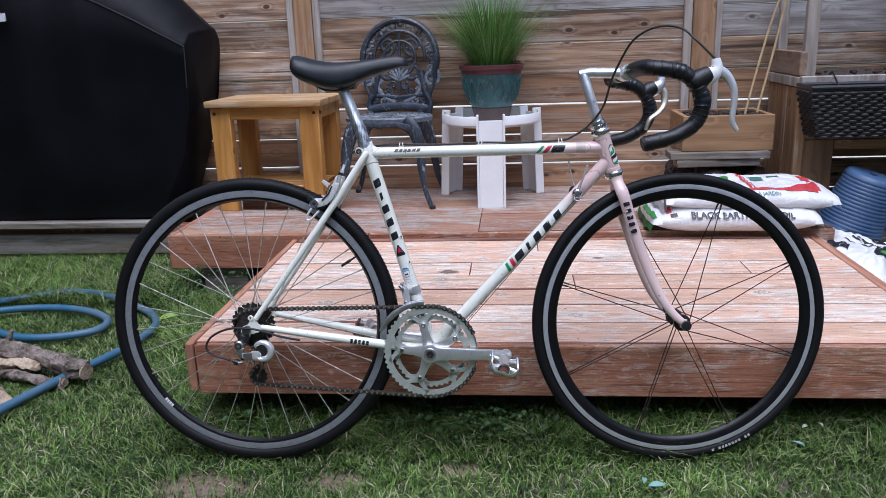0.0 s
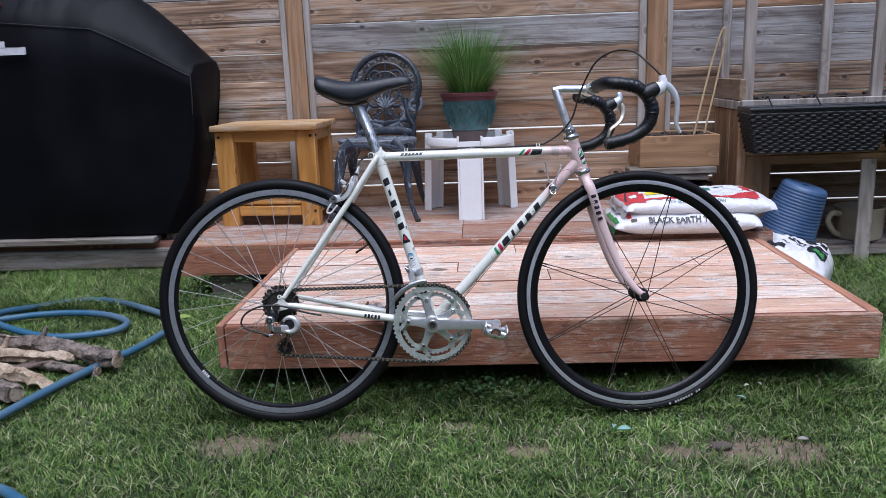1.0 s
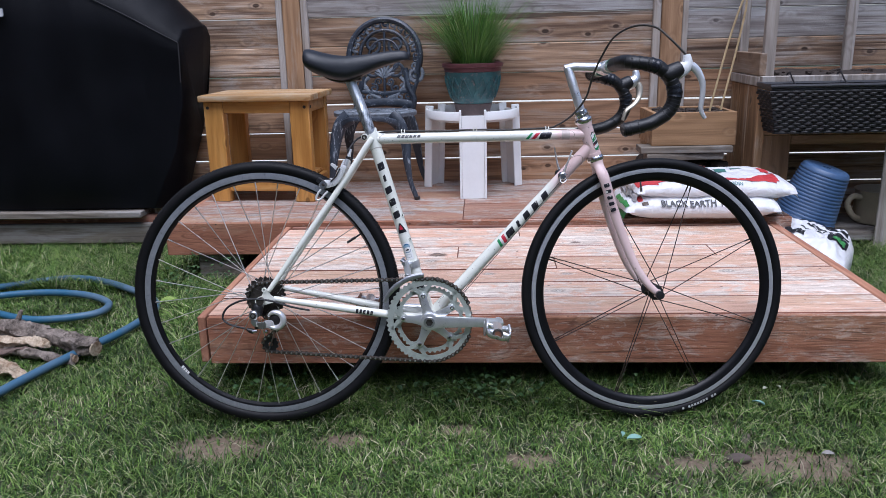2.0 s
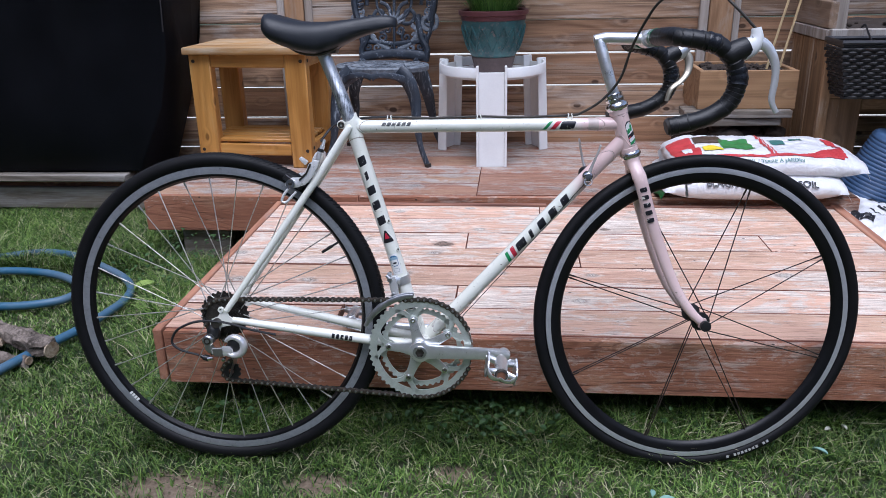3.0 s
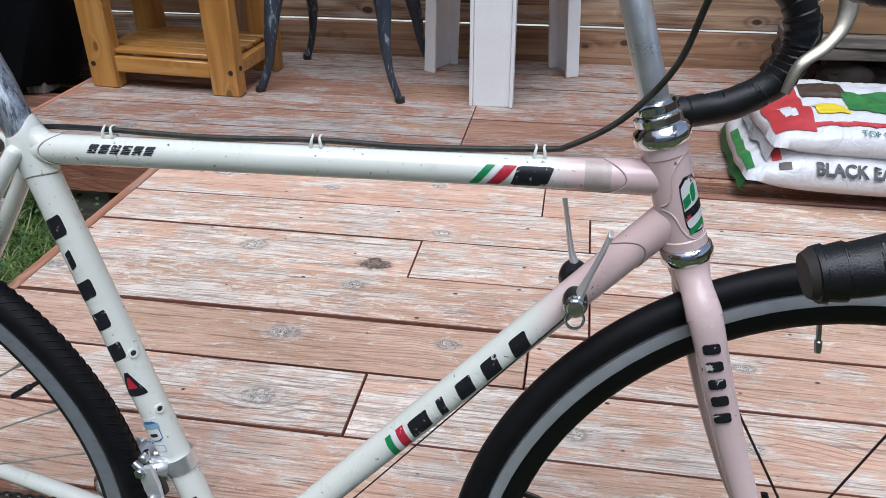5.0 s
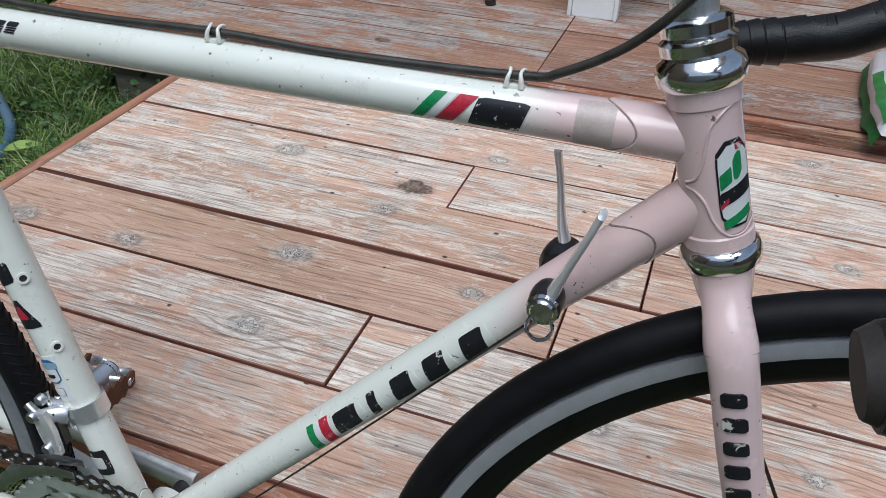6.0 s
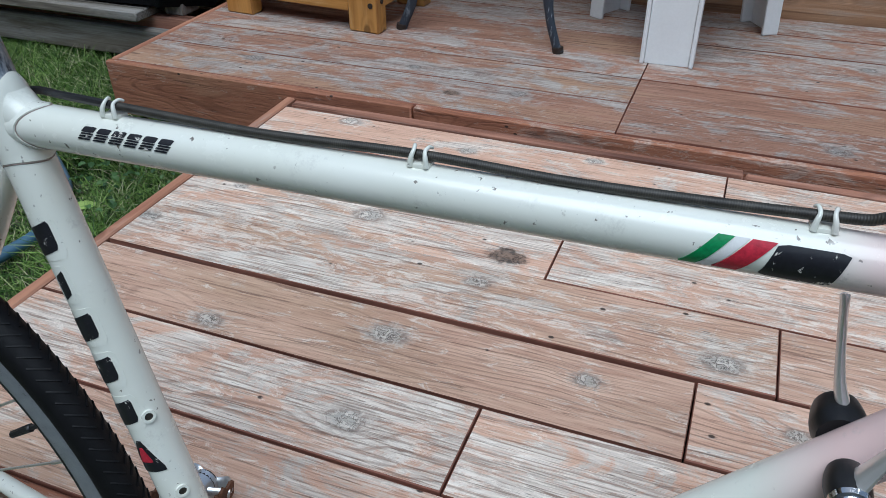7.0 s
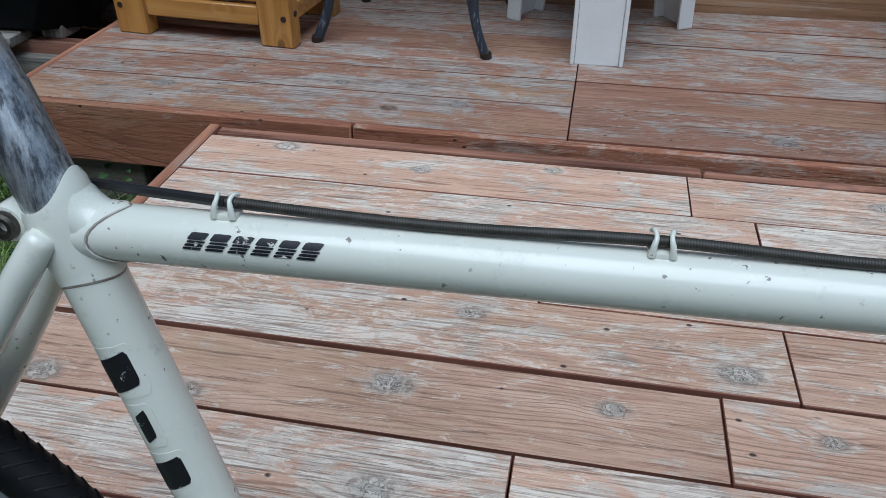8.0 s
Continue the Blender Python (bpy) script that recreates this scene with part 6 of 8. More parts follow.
def stool_pine():
    at = pose(-0.840, 1.690, UP_Z, 0, 0, -4.5)
    ob = thing("wooden_stool", "varnished pine stool with slatted lower shelf on the deck", "stool", at)
    hx, hy, H = 0.240, 0.150, 0.448
    t = 0.045
    for sx in (-1, 1):
        for sy in (-1, 1):
            x0, x1 = sorted((sx * hx, sx * (hx - 0.088)))
            y0, y1 = sorted((sy * hy, sy * (hy - t)))
            part("leg", box(x0, x1, y0, y1, 0, H, 0.004), PINE_Z, ob)
    for sy in (-1, 1):
        y0, y1 = sorted((sy * (hy - 0.006), sy * (hy - 0.030)))
        part("apron", box(-hx + 0.088, hx - 0.088, y0, y1, H - 0.052, H, 0.003), PINE, ob)
        part("lower_rail", box(-hx + 0.088, hx - 0.088, y0, y1, 0.048, 0.094, 0.003), PINE, ob)
    for sx in (-1, 1):
        x0, x1 = sorted((sx * (hx - 0.004), sx * (hx - 0.028)))
        part("side_apron", box(x0, x1, -hy + t, hy - t, H - 0.052, H, 0.003), PINE, ob)
        part("side_rail", box(x0, x1, -hy + t, hy - t, 0.060, 0.100, 0.003), PINE, ob)
    for k in range(5):
        y = -0.112 + 0.056 * k
        part("shelf_slat", box(-hx + 0.03, hx - 0.03, y - 0.022, y + 0.022, 0.1005, 0.114, 0.003), PINE, ob)
    for sx in (-1, 1):
        for z in (H - 0.026, 0.071):
            x = sx * (hx - 0.020)
            part("bolt", lathe([(0.007, -0.002), (0.007, 0.006)], 12, m=Matrix.Translation((x, -hy, z)) @ SIDE), BOLT, ob)
    for z in (H - 0.026, 0.080):
        part("bolt", lathe([(0.007, -0.003), (0.007, 0.002)], 12, m=Matrix.Translation((hx, -hy + 0.022, z)) @ Matrix.Rotation(radians(90), 4, "Y")), BOLT, ob)
    for k in range(3):
        w = 0.118
        y = -0.177 + w * k
        part("top_board", box(-hx - 0.012, hx + 0.020, y + 0.001, y + w - 0.001, H + 0.001, H + 0.029, 0.006, segs=2), PINE_WORN, ob)


stool_pine()


def iron_paint(name="chipped_iron_paint", chip=0.55, where=0.48, stretch=(1, 1, 1)):
    n = Nodes(name)
    v = n.coords(stretch)
    a = n.noise(v, 18, 5, 0.65)
    b = n.noise(v, 90, 5, 0.75)
    base = n.ramp(a, (0.3, (0.016, 0.022, 0.032)), (0.7, (0.042, 0.054, 0.074)))
    chips = n.math("MULTIPLY", n.ramp(b, (chip, 0.0), (chip + 0.09, 1.0)), n.ramp(a, (where, 0.0), (where + 0.12, 1.0)))
    col = n.mix(n.math("MULTIPLY", chips, 0.85), base, (0.36, 0.40, 0.44))
    return n.set(col, 0.45, 0.0, b, 0.4, 0.002)


IRON = iron_paint()
IRON_WORN = iron_paint("worn_iron_leg_paint", 0.53, 0.42, (1.0, 1.0, 0.22))
IRON_PALE = plain("worn_iron_paint", (0.17, 0.195, 0.225), 0.5, 0.0, 0.85, 60, 0.3)


def spiral(cx, cz, r, turns, start, way=1, steps=26):
    pts = []
    for i in range(steps + 1):
        f = i / steps
        a = start + way * turns * 2 * math.pi * f
        rr = r * (1 - 0.82 * f)
        pts.append((cx + rr * math.cos(a), 0, cz + rr * math.sin(a)))
    return pts


def chair_iron():
    at = pose(-0.352, 1.730, UP_Z, 0, 0, -5.0)
    ob = thing("garden_chair", "dark blue-grey cast iron garden chair with ornate pierced back", "chair", at)
    SZ = 0.382
    R_ = 0.188
    # seat: rim, rings and rays
    seat = part("seat", ring([(R_, SZ), (R_ + 0.006, SZ - 0.006), (R_ + 0.003, SZ - 0.022), (R_ - 0.012, SZ - 0.022), (R_ - 0.014, SZ)], 48), IRON_PALE, ob, "round pierced iron seat")
    for rr in (0.135, 0.085, 0.035):
        part("seat_ring", ring([(rr + 0.007, SZ - 0.001), (rr + 0.007, SZ - 0.009), (rr - 0.007, SZ - 0.009), (rr - 0.007, SZ - 0.001)], 36), IRON_PALE, seat)
    for k in range(24):
        a = 2 * math.pi * k / 24
        part("seat_ray", tube([(0.03 * math.cos(a), 0.03 * math.sin(a), SZ - 0.006), (0.178 * math.cos(a + 0.1), 0.178 * math.sin(a + 0.1), SZ - 0.006)], 0.0045, 6), IRON_PALE, seat)
    for piece in [seat] + list(seat.children):
        for v in piece.data.vertices:
            v.co.y *= 0.66
    # legs
    for sx, sy in ((-1, -1), (1, -1), (-1, 1), (1, 1)):
        y_t, y_b = sy * 0.115, sy * (0.150 if sy < 0 else 0.165)
        pts = smooth_path([(sx * 0.095, y_t * 0.9, SZ - 0.016), (sx * 0.135, y_t, SZ - 0.055), (sx * 0.160, y_t * 1.05, SZ - 0.13), (sx * 0.168, y_b * 0.95, 0.17), (sx * 0.182, y_b, 0.08), (sx * 0.205, y_b * 1.06, 0.018), (sx * 0.212, y_b * 1.08, 0.0)], 5)
        n_ = len(pts)
        leg = part("leg", tube(pts, [0.012 + 0.026 * max(0.0, 1 - i / (n_ * 0.62)) ** 0.9 + (0.004 if i > n_ - 4 else 0) for i in range(n_)], 12, flat=0.6), IRON_WORN, ob, "curved chipped iron leg")
        part("foot", tube([(sx * 0.211, y_b * 1.08, 0.014), (sx * 0.213, y_b * 1.08, 0.0)], 0.0135, 10), BOLT, leg)
    for sx in (-1, 1):
        part("apron", tube(smooth_path([(sx * 0.13, -0.118, SZ - 0.05), (sx * 0.085, -0.150, SZ - 0.028), (sx * 0.03, -0.165, SZ - 0.022), (0, -0.168, SZ - 0.030)], 5), [0.020, 0.018, 0.016, 0.014, 0.013, 0.013, 0.012, 0.012, 0.011, 0.011, 0.011, 0.011, 0.011, 0.012, 0.013, 0.014], 8, flat=0.6), IRON, ob)
    # back, in its own plane
    back_at = pose(0.012, 0.165, SZ - 0.01, -9, 0, 0)
    zc, rx, rz = 0.245, 0.172, 0.172

    def bk(name, pts, r, mat=IRON, closed=False, flat=0.8, segs=8, under=None, label=""):
        bm = tube(pts, [q * 1.25 for q in r] if isinstance(r, list) else r * 1.25, segs, closed=closed, flat=flat)
        bmesh.ops.transform(bm, matrix=back_at, verts=bm.verts[:])
        return part(name, bm, mat, under or ob, label)

    arc = []
    for i in range(41):
        a = radians(-28 + 236 * i / 40)
        arc.append((rx * math.cos(a), 0, zc + rz * math.sin(a)))
    back = bk("backrest", arc, 0.015, IRON, flat=0.8, label="oval pierced backrest with scrolls")
    arc2 = []
    for i in range(37):
        a = radians(-10 + 200 * i / 36)
        arc2.append((0.118 * math.cos(a), 0, zc + 0.005 + 0.118 * math.sin(a)))
    bk("inner_arch", arc2, 0.0085, under=back)
    for i in range(13):
        a = radians(2 + 176 * i / 12)
        cx, cz = 0.144 * math.cos(a), zc + 0.003 + 0.144 * math.sin(a)
        c, s = math.cos(a), math.sin(a)
        pts = [(cx + q * c - w * s, 0, cz + q * s + w * c) for q, w in ((0.020, -0.014), (0.008, -0.020), (-0.002, -0.010), (0.0, 0.002), (0.010, 0.006), (0.018, 0.014), (0.006, 0.020), (-0.016, 0.016))]
        bk("scroll", smooth_path(pts, 3), 0.0052, IRON_PALE if i % 3 else IRON, under=back, segs=6)
    for sx in (-1, 1):
        bk("volute", spiral(sx * 0.148, zc - 0.085, 0.040, 1.6, radians(60 if sx > 0 else 120), -sx), 0.0075, IRON_PALE, under=back)
        bk("post", smooth_path([(sx * 0.135, 0, 0.0), (sx * 0.142, 0, 0.05), (sx * 0.118, 0, 0.095), (sx * 0.108, 0, 0.14), (sx * 0.100, 0, 0.19)], 5), 0.014, IRON, under=back)
        bk("scroll", spiral(sx * 0.060, zc - 0.055, 0.052, 1.3, radians(90), sx), 0.0065, IRON, under=back)
        bk("scroll", smooth_path([(sx * 0.02, 0, 0.05), (sx * 0.07, 0, 0.075), (sx * 0.10, 0, 0.12), (sx * 0.075, 0, 0.15)], 5), 0.0075, IRON_PALE, under=back)
        bk("scroll", spiral(sx * 0.058, zc + 0.055, 0.042, 1.4, radians(-90), -sx), 0.0060, IRON, under=back)
    for k in range(7):
        a = radians(30 + 20 * k)
        L = 0.055 + 0.016 * math.sin(radians(30 * k))
        bk("palmette", [(0, 0, zc - 0.10), (0.5 * L * math.cos(a), -0.004, zc - 0.10 + 0.55 * L * math.sin(a)), (L * math.cos(a), 0, zc - 0.10 + L * math.sin(a))], [0.004, 0.0075, 0.004], IRON_PALE, under=back, segs=6)
    for sx in (-1, 1):
        for k, (x, z, r) in enumerate(((0.030, 0.058, 0.020), (0.074, 0.056, 0.022), (0.112, 0.060, 0.018), (0.052, 0.098, 0.022), (0.095, 0.100, 0.020), (0.028, 0.128, 0.018), (0.128, 0.098, 0.016))):
            bk("scroll", spiral(sx * x, z, r, 1.25, radians(40 * k), sx if k % 2 else -sx, 16), 0.0048, IRON_PALE if k % 3 == 1 else IRON, under=back, segs=6)
        for k in range(4):
            a = radians(-6 - 11 * k)
            bk("scroll", spiral(sx * 0.152 * math.cos(a), zc + 0.158 * math.sin(a), 0.016, 1.2, radians(60 * k), sx, 14), 0.0045, IRON_PALE if k % 2 else IRON, under=back, segs=6)
        bk("side_rim", smooth_path([(sx * 0.166, 0, zc - 0.06), (sx * 0.160, 0, zc - 0.11), (sx * 0.142, 0, zc - 0.16), (sx * 0.138, 0, 0.03)], 5), 0.009, IRON, under=back)
    bk("stem_bar", [(0, 0, 0.03), (0, 0, zc + 0.118)], 0.0065, under=back)
    bk("cross_bar", [(-0.145, 0, 0.018), (-0.07, 0, 0.030), (0, 0, 0.034), (0.07, 0, 0.030), (0.145, 0, 0.018)], 0.017, under=back)
    bk("cross_bar", [(-0.125, 0, 0.085), (0, 0, 0.072), (0.125, 0, 0.085)], 0.008, under=back)
    bk("hoop", [(0.075 * math.cos(t_), 0, zc + 0.0 + 0.080 * math.sin(t_)) for t_ in [2 * math.pi * q / 28 for q in range(28)]], 0.0062, closed=True, under=back)


chair_iron()

WHITE_PLASTIC = plain("white_moulded_plastic", (0.83, 0.84, 0.83), 0.38, 0.0, 0.06, 12, 0.05)


def stool_white():
    at = pose(0.094, 1.785, UP_Z, 0, 0, 1.0)
    ob = thing("plastic_stool", "white moulded plastic stool with three panel legs on the deck", "stool", at)
    H = 0.362
    for k in range(3):
        a = radians(120 * k)
        turn = Matrix.Rotation(a, 4, "Z")
        # a leg panel with two side ribs, spreading slightly towards the floor
        leg = None
        for x0, x1, y0, y1, z1 in ((-0.0495, 0.0495, -0.206, -0.200, H + 0.004), (-0.060, -0.050, -0.214, -0.172, H + 0.027), (0.050, 0.060, -0.214, -0.172, H + 0.027)):
            b2 = box(x0, x1, y0, y1, 0, z1, 0.004 if z1 > H + 0.01 else 0.002, segs=2)
            for v in b2.verts:
                v.co.y -= 0.018 * (1 - v.co.z / H) + 0.008
                v.co = turn @ v.co
            if leg is None:
                leg = part("leg", b2, WHITE_PLASTIC, ob, smooth=False)
            else:
                part("rib", b2, WHITE_PLASTIC, leg, smooth=False)
        # curved skirt between legs
        pts = []
        n_ = 14
        for i in range(n_ + 1):
            t_ = a + radians(-90 + 14.5 + 91 * i / n_)
            pts.append((0.217 * math.cos(t_), 0.217 * math.sin(t_)))
        bm = bmesh.new()
        rows = []
        for (x, y) in pts:
            inner = Vector((x, y, 0)) * 0.972
            rows.append([bm.verts.new((x, y, H - 0.018)), bm.verts.new((x, y, H + 0.016)), bm.verts.new((x * 0.99, y * 0.99, H + 0.019)), bm.verts.new((inner.x * 0.985, inner.y * 0.985, H + 0.019)), bm.verts.new((inner.x, inner.y, H - 0.018))])
        for p, q in zip(rows, rows[1:]):
            for i in range(5):
                bm.faces.new((p[i], q[i], q[(i + 1) % 5], p[(i + 1) % 5]))
        bm.faces.new(rows[0])
        bm.faces.new(list(reversed(rows[-1])))
        bmesh.ops.recalc_face_normals(bm, faces=bm.faces[:])
        part("skirt", bm, WHITE_PLASTIC, ob)
    part("seat", lathe([(0.02, H - 0.034), (0.196, H - 0.030), (0.199, H - 0.018), (0.02, H - 0.022)], 40), WHITE_PLASTIC, ob)


stool_white()


def glaze():
    n = Nodes("teal_glazed_clay")
    v = n.coords()
    a = n.noise(v, 14, 6, 0.7)
    b = n.noise(v, 70, 5, 0.7)
    teal = n.ramp(a, (0.3, (0.015, 0.055, 0.062)), (0.7, (0.055, 0.17, 0.175)))
    col = n.mix(n.ramp(b, (0.56, 0.0), (0.68, 1.0)), teal, (0.20, 0.16, 0.15))
    return n.set(col, 0.38, 0.0, b, 0.3, 0.003)


def pot_and_grass():
    ob = thing("flower_pot", "teal glazed clay pot with maroon rim on a stool", "plant pot", pose(0.098, 1.795, UP_Z + 0.342))
    TEAL = glaze()
    MAROON = plain("maroon_glaze", (0.13, 0.045, 0.05), 0.42, 0.0, 0.4, 30, 0.3)
    part("body", lathe([(0.086, 0.062), (0.094, 0.072), (0.108, 0.105), (0.120, 0.150), (0.127, 0.190), (0.128, 0.204)], 44, close=False), TEAL, ob)
    part("foot", lathe([(0.06, 0.0), (0.076, 0.002), (0.081, 0.03), (0.089, 0.060), (0.086, 0.0625)], 44), plain("brown_clay", (0.11, 0.075, 0.07), 0.6, 0.0, 0.4, 40, 0.4), ob)
    part("rim", lathe([(0.127, 0.203), (0.131, 0.206), (0.132, 0.222), (0.140, 0.226), (0.141, 0.240), (0.136, 0.243), (0.126, 0.240), (0.122, 0.205)], 44, close=False), MAROON, ob, "maroon glazed rim")
    for k in range(18):
        a = 2 * math.pi * k / 18
        for d in (-1, 1):
            pts = []
            for i in range(7):
                f = i / 6
                z = 0.085 + 0.10 * f
                rr = 0.1005 + 0.0275 * f + 0.016 * f * (1 - f)
                t_ = a + d * (0.35 * f - 0.175)
                pts.append((rr * math.cos(t_), rr * math.sin(t_), z))
            part("relief_line", tube(pts, 0.0038, 5), TEAL, ob)
    part("soil", lathe([(0.01, 0.215), (0.125, 0.212)], 30), plain("potting_soil", (0.03, 0.022, 0.016), 0.95, 0.0, 0.5, 60, 0.8), ob)
    grass = thing("ornamental_grass", "dense clump of fine bright green ornamental grass in a pot", "plant", pose(0.098, 1.795, UP_Z + 0.342 + 0.213), kind="stuff")
    n = Nodes("grass_leaf")
    info = n.add("NewGeometry")
    col = n.ramp(info.outputs["Random Per Island"], (0.0, (0.035, 0.10, 0.016)), (0.5, (0.085, 0.22, 0.035)), (1.0, (0.18, 0.34, 0.07)))
    leaf = n.set(col, 0.5, 0.0, None, **{"Subsurface Weight": 0.0})
    rnd = random.Random(5)
    verts, faces = [], []
    for k in range(1500):
        a = rnd.uniform(0, 2 * math.pi)
        r0 = 0.085 * math.sqrt(rnd.random())
        lean_out = rnd.uniform(0.04, 0.34) * (0.35 + r0 / 0.085) * (1.25 if rnd.random() < 0.12 else 0.85)
        L = rnd.uniform(0.18, 0.40)
        dx, dy = math.cos(a), math.sin(a)
        side = Vector((-dy, dx, 0)) * rnd.uniform(0.0010, 0.0018)
        base = Vector((r0 * dx, r0 * dy, 0))
        droop = rnd.uniform(0.0, 0.10) * (1 if rnd.random() < 0.5 else 0.3)
        i0 = len(verts)
        for q in range(6):
            f = q / 5
            p = base + Vector((dx, dy, 0)) * (lean_out * f ** 1.5) + Vector((0, 0, L * f - droop * f ** 3))
            w = side * (1 - f) ** 0.6
            verts.append(tuple(p - w))
            verts.append(tuple(p + w))
        for q in range(5):
            j = i0 + 2 * q
            faces.append((j, j + 1, j + 3, j + 2))
    me = bpy.data.meshes.new("blades")
    me.from_pydata(verts, [], faces)
    me.materials.append(leaf)
    g = new("blades", me)
    g.parent = grass


pot_and_grass()

# ---- grill under its cover, and its platform ----
COVER = None


def cover_cloth():
    n = Nodes("black_cover_cloth")
    v = n.coords()
    a = n.noise(v, 3, 5, 0.6)
    b = n.noise(v, 420, 3, 0.6)
    col = n.ramp(a, (0.3, (0.0020, 0.0023, 0.0036)), (0.7, (0.0046, 0.0052, 0.0078)))
    creases = n.math("ABSOLUTE", n.math("SUBTRACT", n.noise(n.coords((1.6, 1.6, 1.0)), 2.2, 2, 0.45, 0.3), 0.5))
    height = n.math("ADD", n.math("MULTIPLY", creases, 9.0), n.math("MULTIPLY", b, 0.8))
    return n.set(col, 0.50, 0.0, height, 0.9, 0.0014, **{"Specular IOR Level": 0.15})


def grill():
    global COVER
    COVER = cover_cloth()
    ob = thing("covered_grill", "barbecue grill under a black fabric cover on a platform", "grill", pose(0, 0, 0))
    prof = ((1.645, 0.222, -1.400), (1.625, 0.32, -1.345), (1.615, 0.50, -1.255), (1.610, 0.70, -1.205), (1.608, 0.88, -1.190), (1.612, None, -1.195), (1.69, None, -1.190), (1.76, None, -1.160), (1.90, None, -1.155), (1.955, 0.95, -1.165), (1.960, 0.55, -1.245), (1.960, 0.222, -1.365))
    cols = 90
    rows = []
    bm = bmesh.new()
    for i in range(cols + 1):
        s = i / cols
        row = []
        for j, (y, z, xe) in enumerate(prof):
            x = -2.95 + (xe + 2.95) * s
            seam = 1.245 - 0.045 * max(0.0, min(1.0, (x + 2.1) / 0.45)) - 0.235 * max(0.0, min(1.0, (x + 1.64) / 0.45)) ** 1.1
            ridge = 1.46 - 0.12 * max(0.0, min(1.0, (x + 1.83) / 0.35)) - 0.30 * max(0.0, min(1.0, (x + 1.50) / 0.34)) ** 1.2
            zz = z
            if j == 5:
                zz = seam
            elif j == 6:
                zz = seam + (ridge - seam) * 0.45 + 0.01
            elif j == 7:
                zz = seam + (ridge - seam) * 0.85
            elif j == 8:
                zz = ridge
            q = Vector((x * 2.2, zz * 1.1, j * 0.13))
            fold = 0.034 * noise.noise(q) + 0.018 * noise.noise(q * 2.7)
            drape = 0.014 * math.sin(x * 9 + 2.5 * zz) * max(0.0, 0.9 - zz)
            yy = y + (fold + drape if 0 < j < 6 else 0.3 * fold)
            if j in (6, 7, 8):
                # slack folds that run down from the ridge
                zz += 0.016 * abs(noise.noise(Vector((x * 5.5 + j * 0.9, j * 0.4, 7.7)))) - 0.010 * abs(noise.noise(Vector((x * 11 - j * 0.7, 3.1, j * 0.5))))
                yy -= 0.020 * abs(noise.noise(Vector((x * 6.5 + j * 0.8, 1.7, j * 0.3))))
            row.append(bm.verts.new((x, yy, zz + (0.012 * noise.noise(Vector((x * 5, j, 2))) if j in (0, 6, 7) else 0))))
        rows.append(row)
    for a, b in zip(rows, rows[1:]):
        for j in range(len(prof) - 1):
            bm.faces.new((a[j], a[j + 1], b[j + 1], b[j]))
    bm.faces.new(rows[-1])
    bmesh.ops.recalc_face_normals(bm, faces=bm.faces[:])
    bmesh.ops.subdivide_edges(bm, edges=bm.edges[:], cuts=1, use_grid_fill=True, smooth=0.5)
    cover = part("cover", bm, COVER, ob, "black fabric cover with stitched seams", angle=100)
    line = []
    for i in range(40, cols + 1):
        s = i / cols
        x = -2.95 + (-1.195 + 2.95) * s
        seam = 1.245 - 0.045 * max(0.0, min(1.0, (x + 2.1) / 0.45)) - 0.235 * max(0.0, min(1.0, (x + 1.64) / 0.45)) ** 1.1
        q = Vector((x * 2.2, seam * 1.1, 0.65))
        line.append((x, 1.612 + 0.034 * noise.noise(q) + 0.018 * noise.noise(q * 2.7) - 0.006, seam + 0.003))
    part("seam", tube(line, 0.0028, 6), plain("grey_piping", (0.014, 0.014, 0.016), 0.6), cover)
    corner = line[-1]
    part("seam", tube([corner, (corner[0] + 0.002, 1.607, 0.90), (corner[0] - 0.002, 1.604, 0.80)], 0.0028, 6), plain("grey_piping", (0.014, 0.014, 0.016), 0.6), cover)
    # pale mark on the cover, as a plain shape
    bm = box(-2.155, -1.925, 1.555, 1.558, 1.098, 1.132, 0.004)
    box(-2.045, -2.020, 1.555, 1.558, 1.130, 1.160, 0.004, bm)
    part("mark", bm, plain("white_print", (0.72, 0.73, 0.75), 0.6), cover, "white printed maker's mark as a block")
    # platform
    pl = thing("grill_platform", "low weathered plank platform that carries the grill", "platform", pose(0, 0, 0))
    part("top_plank", box(-3.1, -1.455, 1.600, 1.735, 0.185, 0.215, 0.004), OLD_PLANK, pl)
    part("top_plank", box(-3.1, -1.455, 1.740, 1.965, 0.185, 0.2145, 0.004), OLD_PLANK, pl)
    part("fascia", box(-3.1, -1.170, 1.640, 1.672, 0.055, 0.150, 0.004), OLD_PLANK, pl)
    part("bearer", box(-3.1, -1.175, 1.676, 1.715, 0.12, 0.184, 0.004), DECK_EDGE, pl)
    for x in (-2.9, -2.1, -1.3):
        part("support_block", box(x - 0.09, x + 0.09, 1.70, 1.88, -0.03, 0.12, 0.004), OLD_PLANK, pl)
    part("block", box(-1.43, -1.36, 1.70, 1.78, 0.184, 0.262, 0.004), POST_GREY, pl)
    tap = thing("red_cap", "small red plastic object on the covered grill", "cap", pose(-2.09, 1.66, 1.33))
    part("body", blob((0, 0, 0), (0.020, 0.016, 0.016)), plain("red_plastic", (0.45, 0.02, 0.025), 0.35), tap)


grill()

# ---- planters ----
SOIL = plain("dark_soil", (0.035, 0.024, 0.018), 0.95, 0.0, 0.5, 40, 0.9)


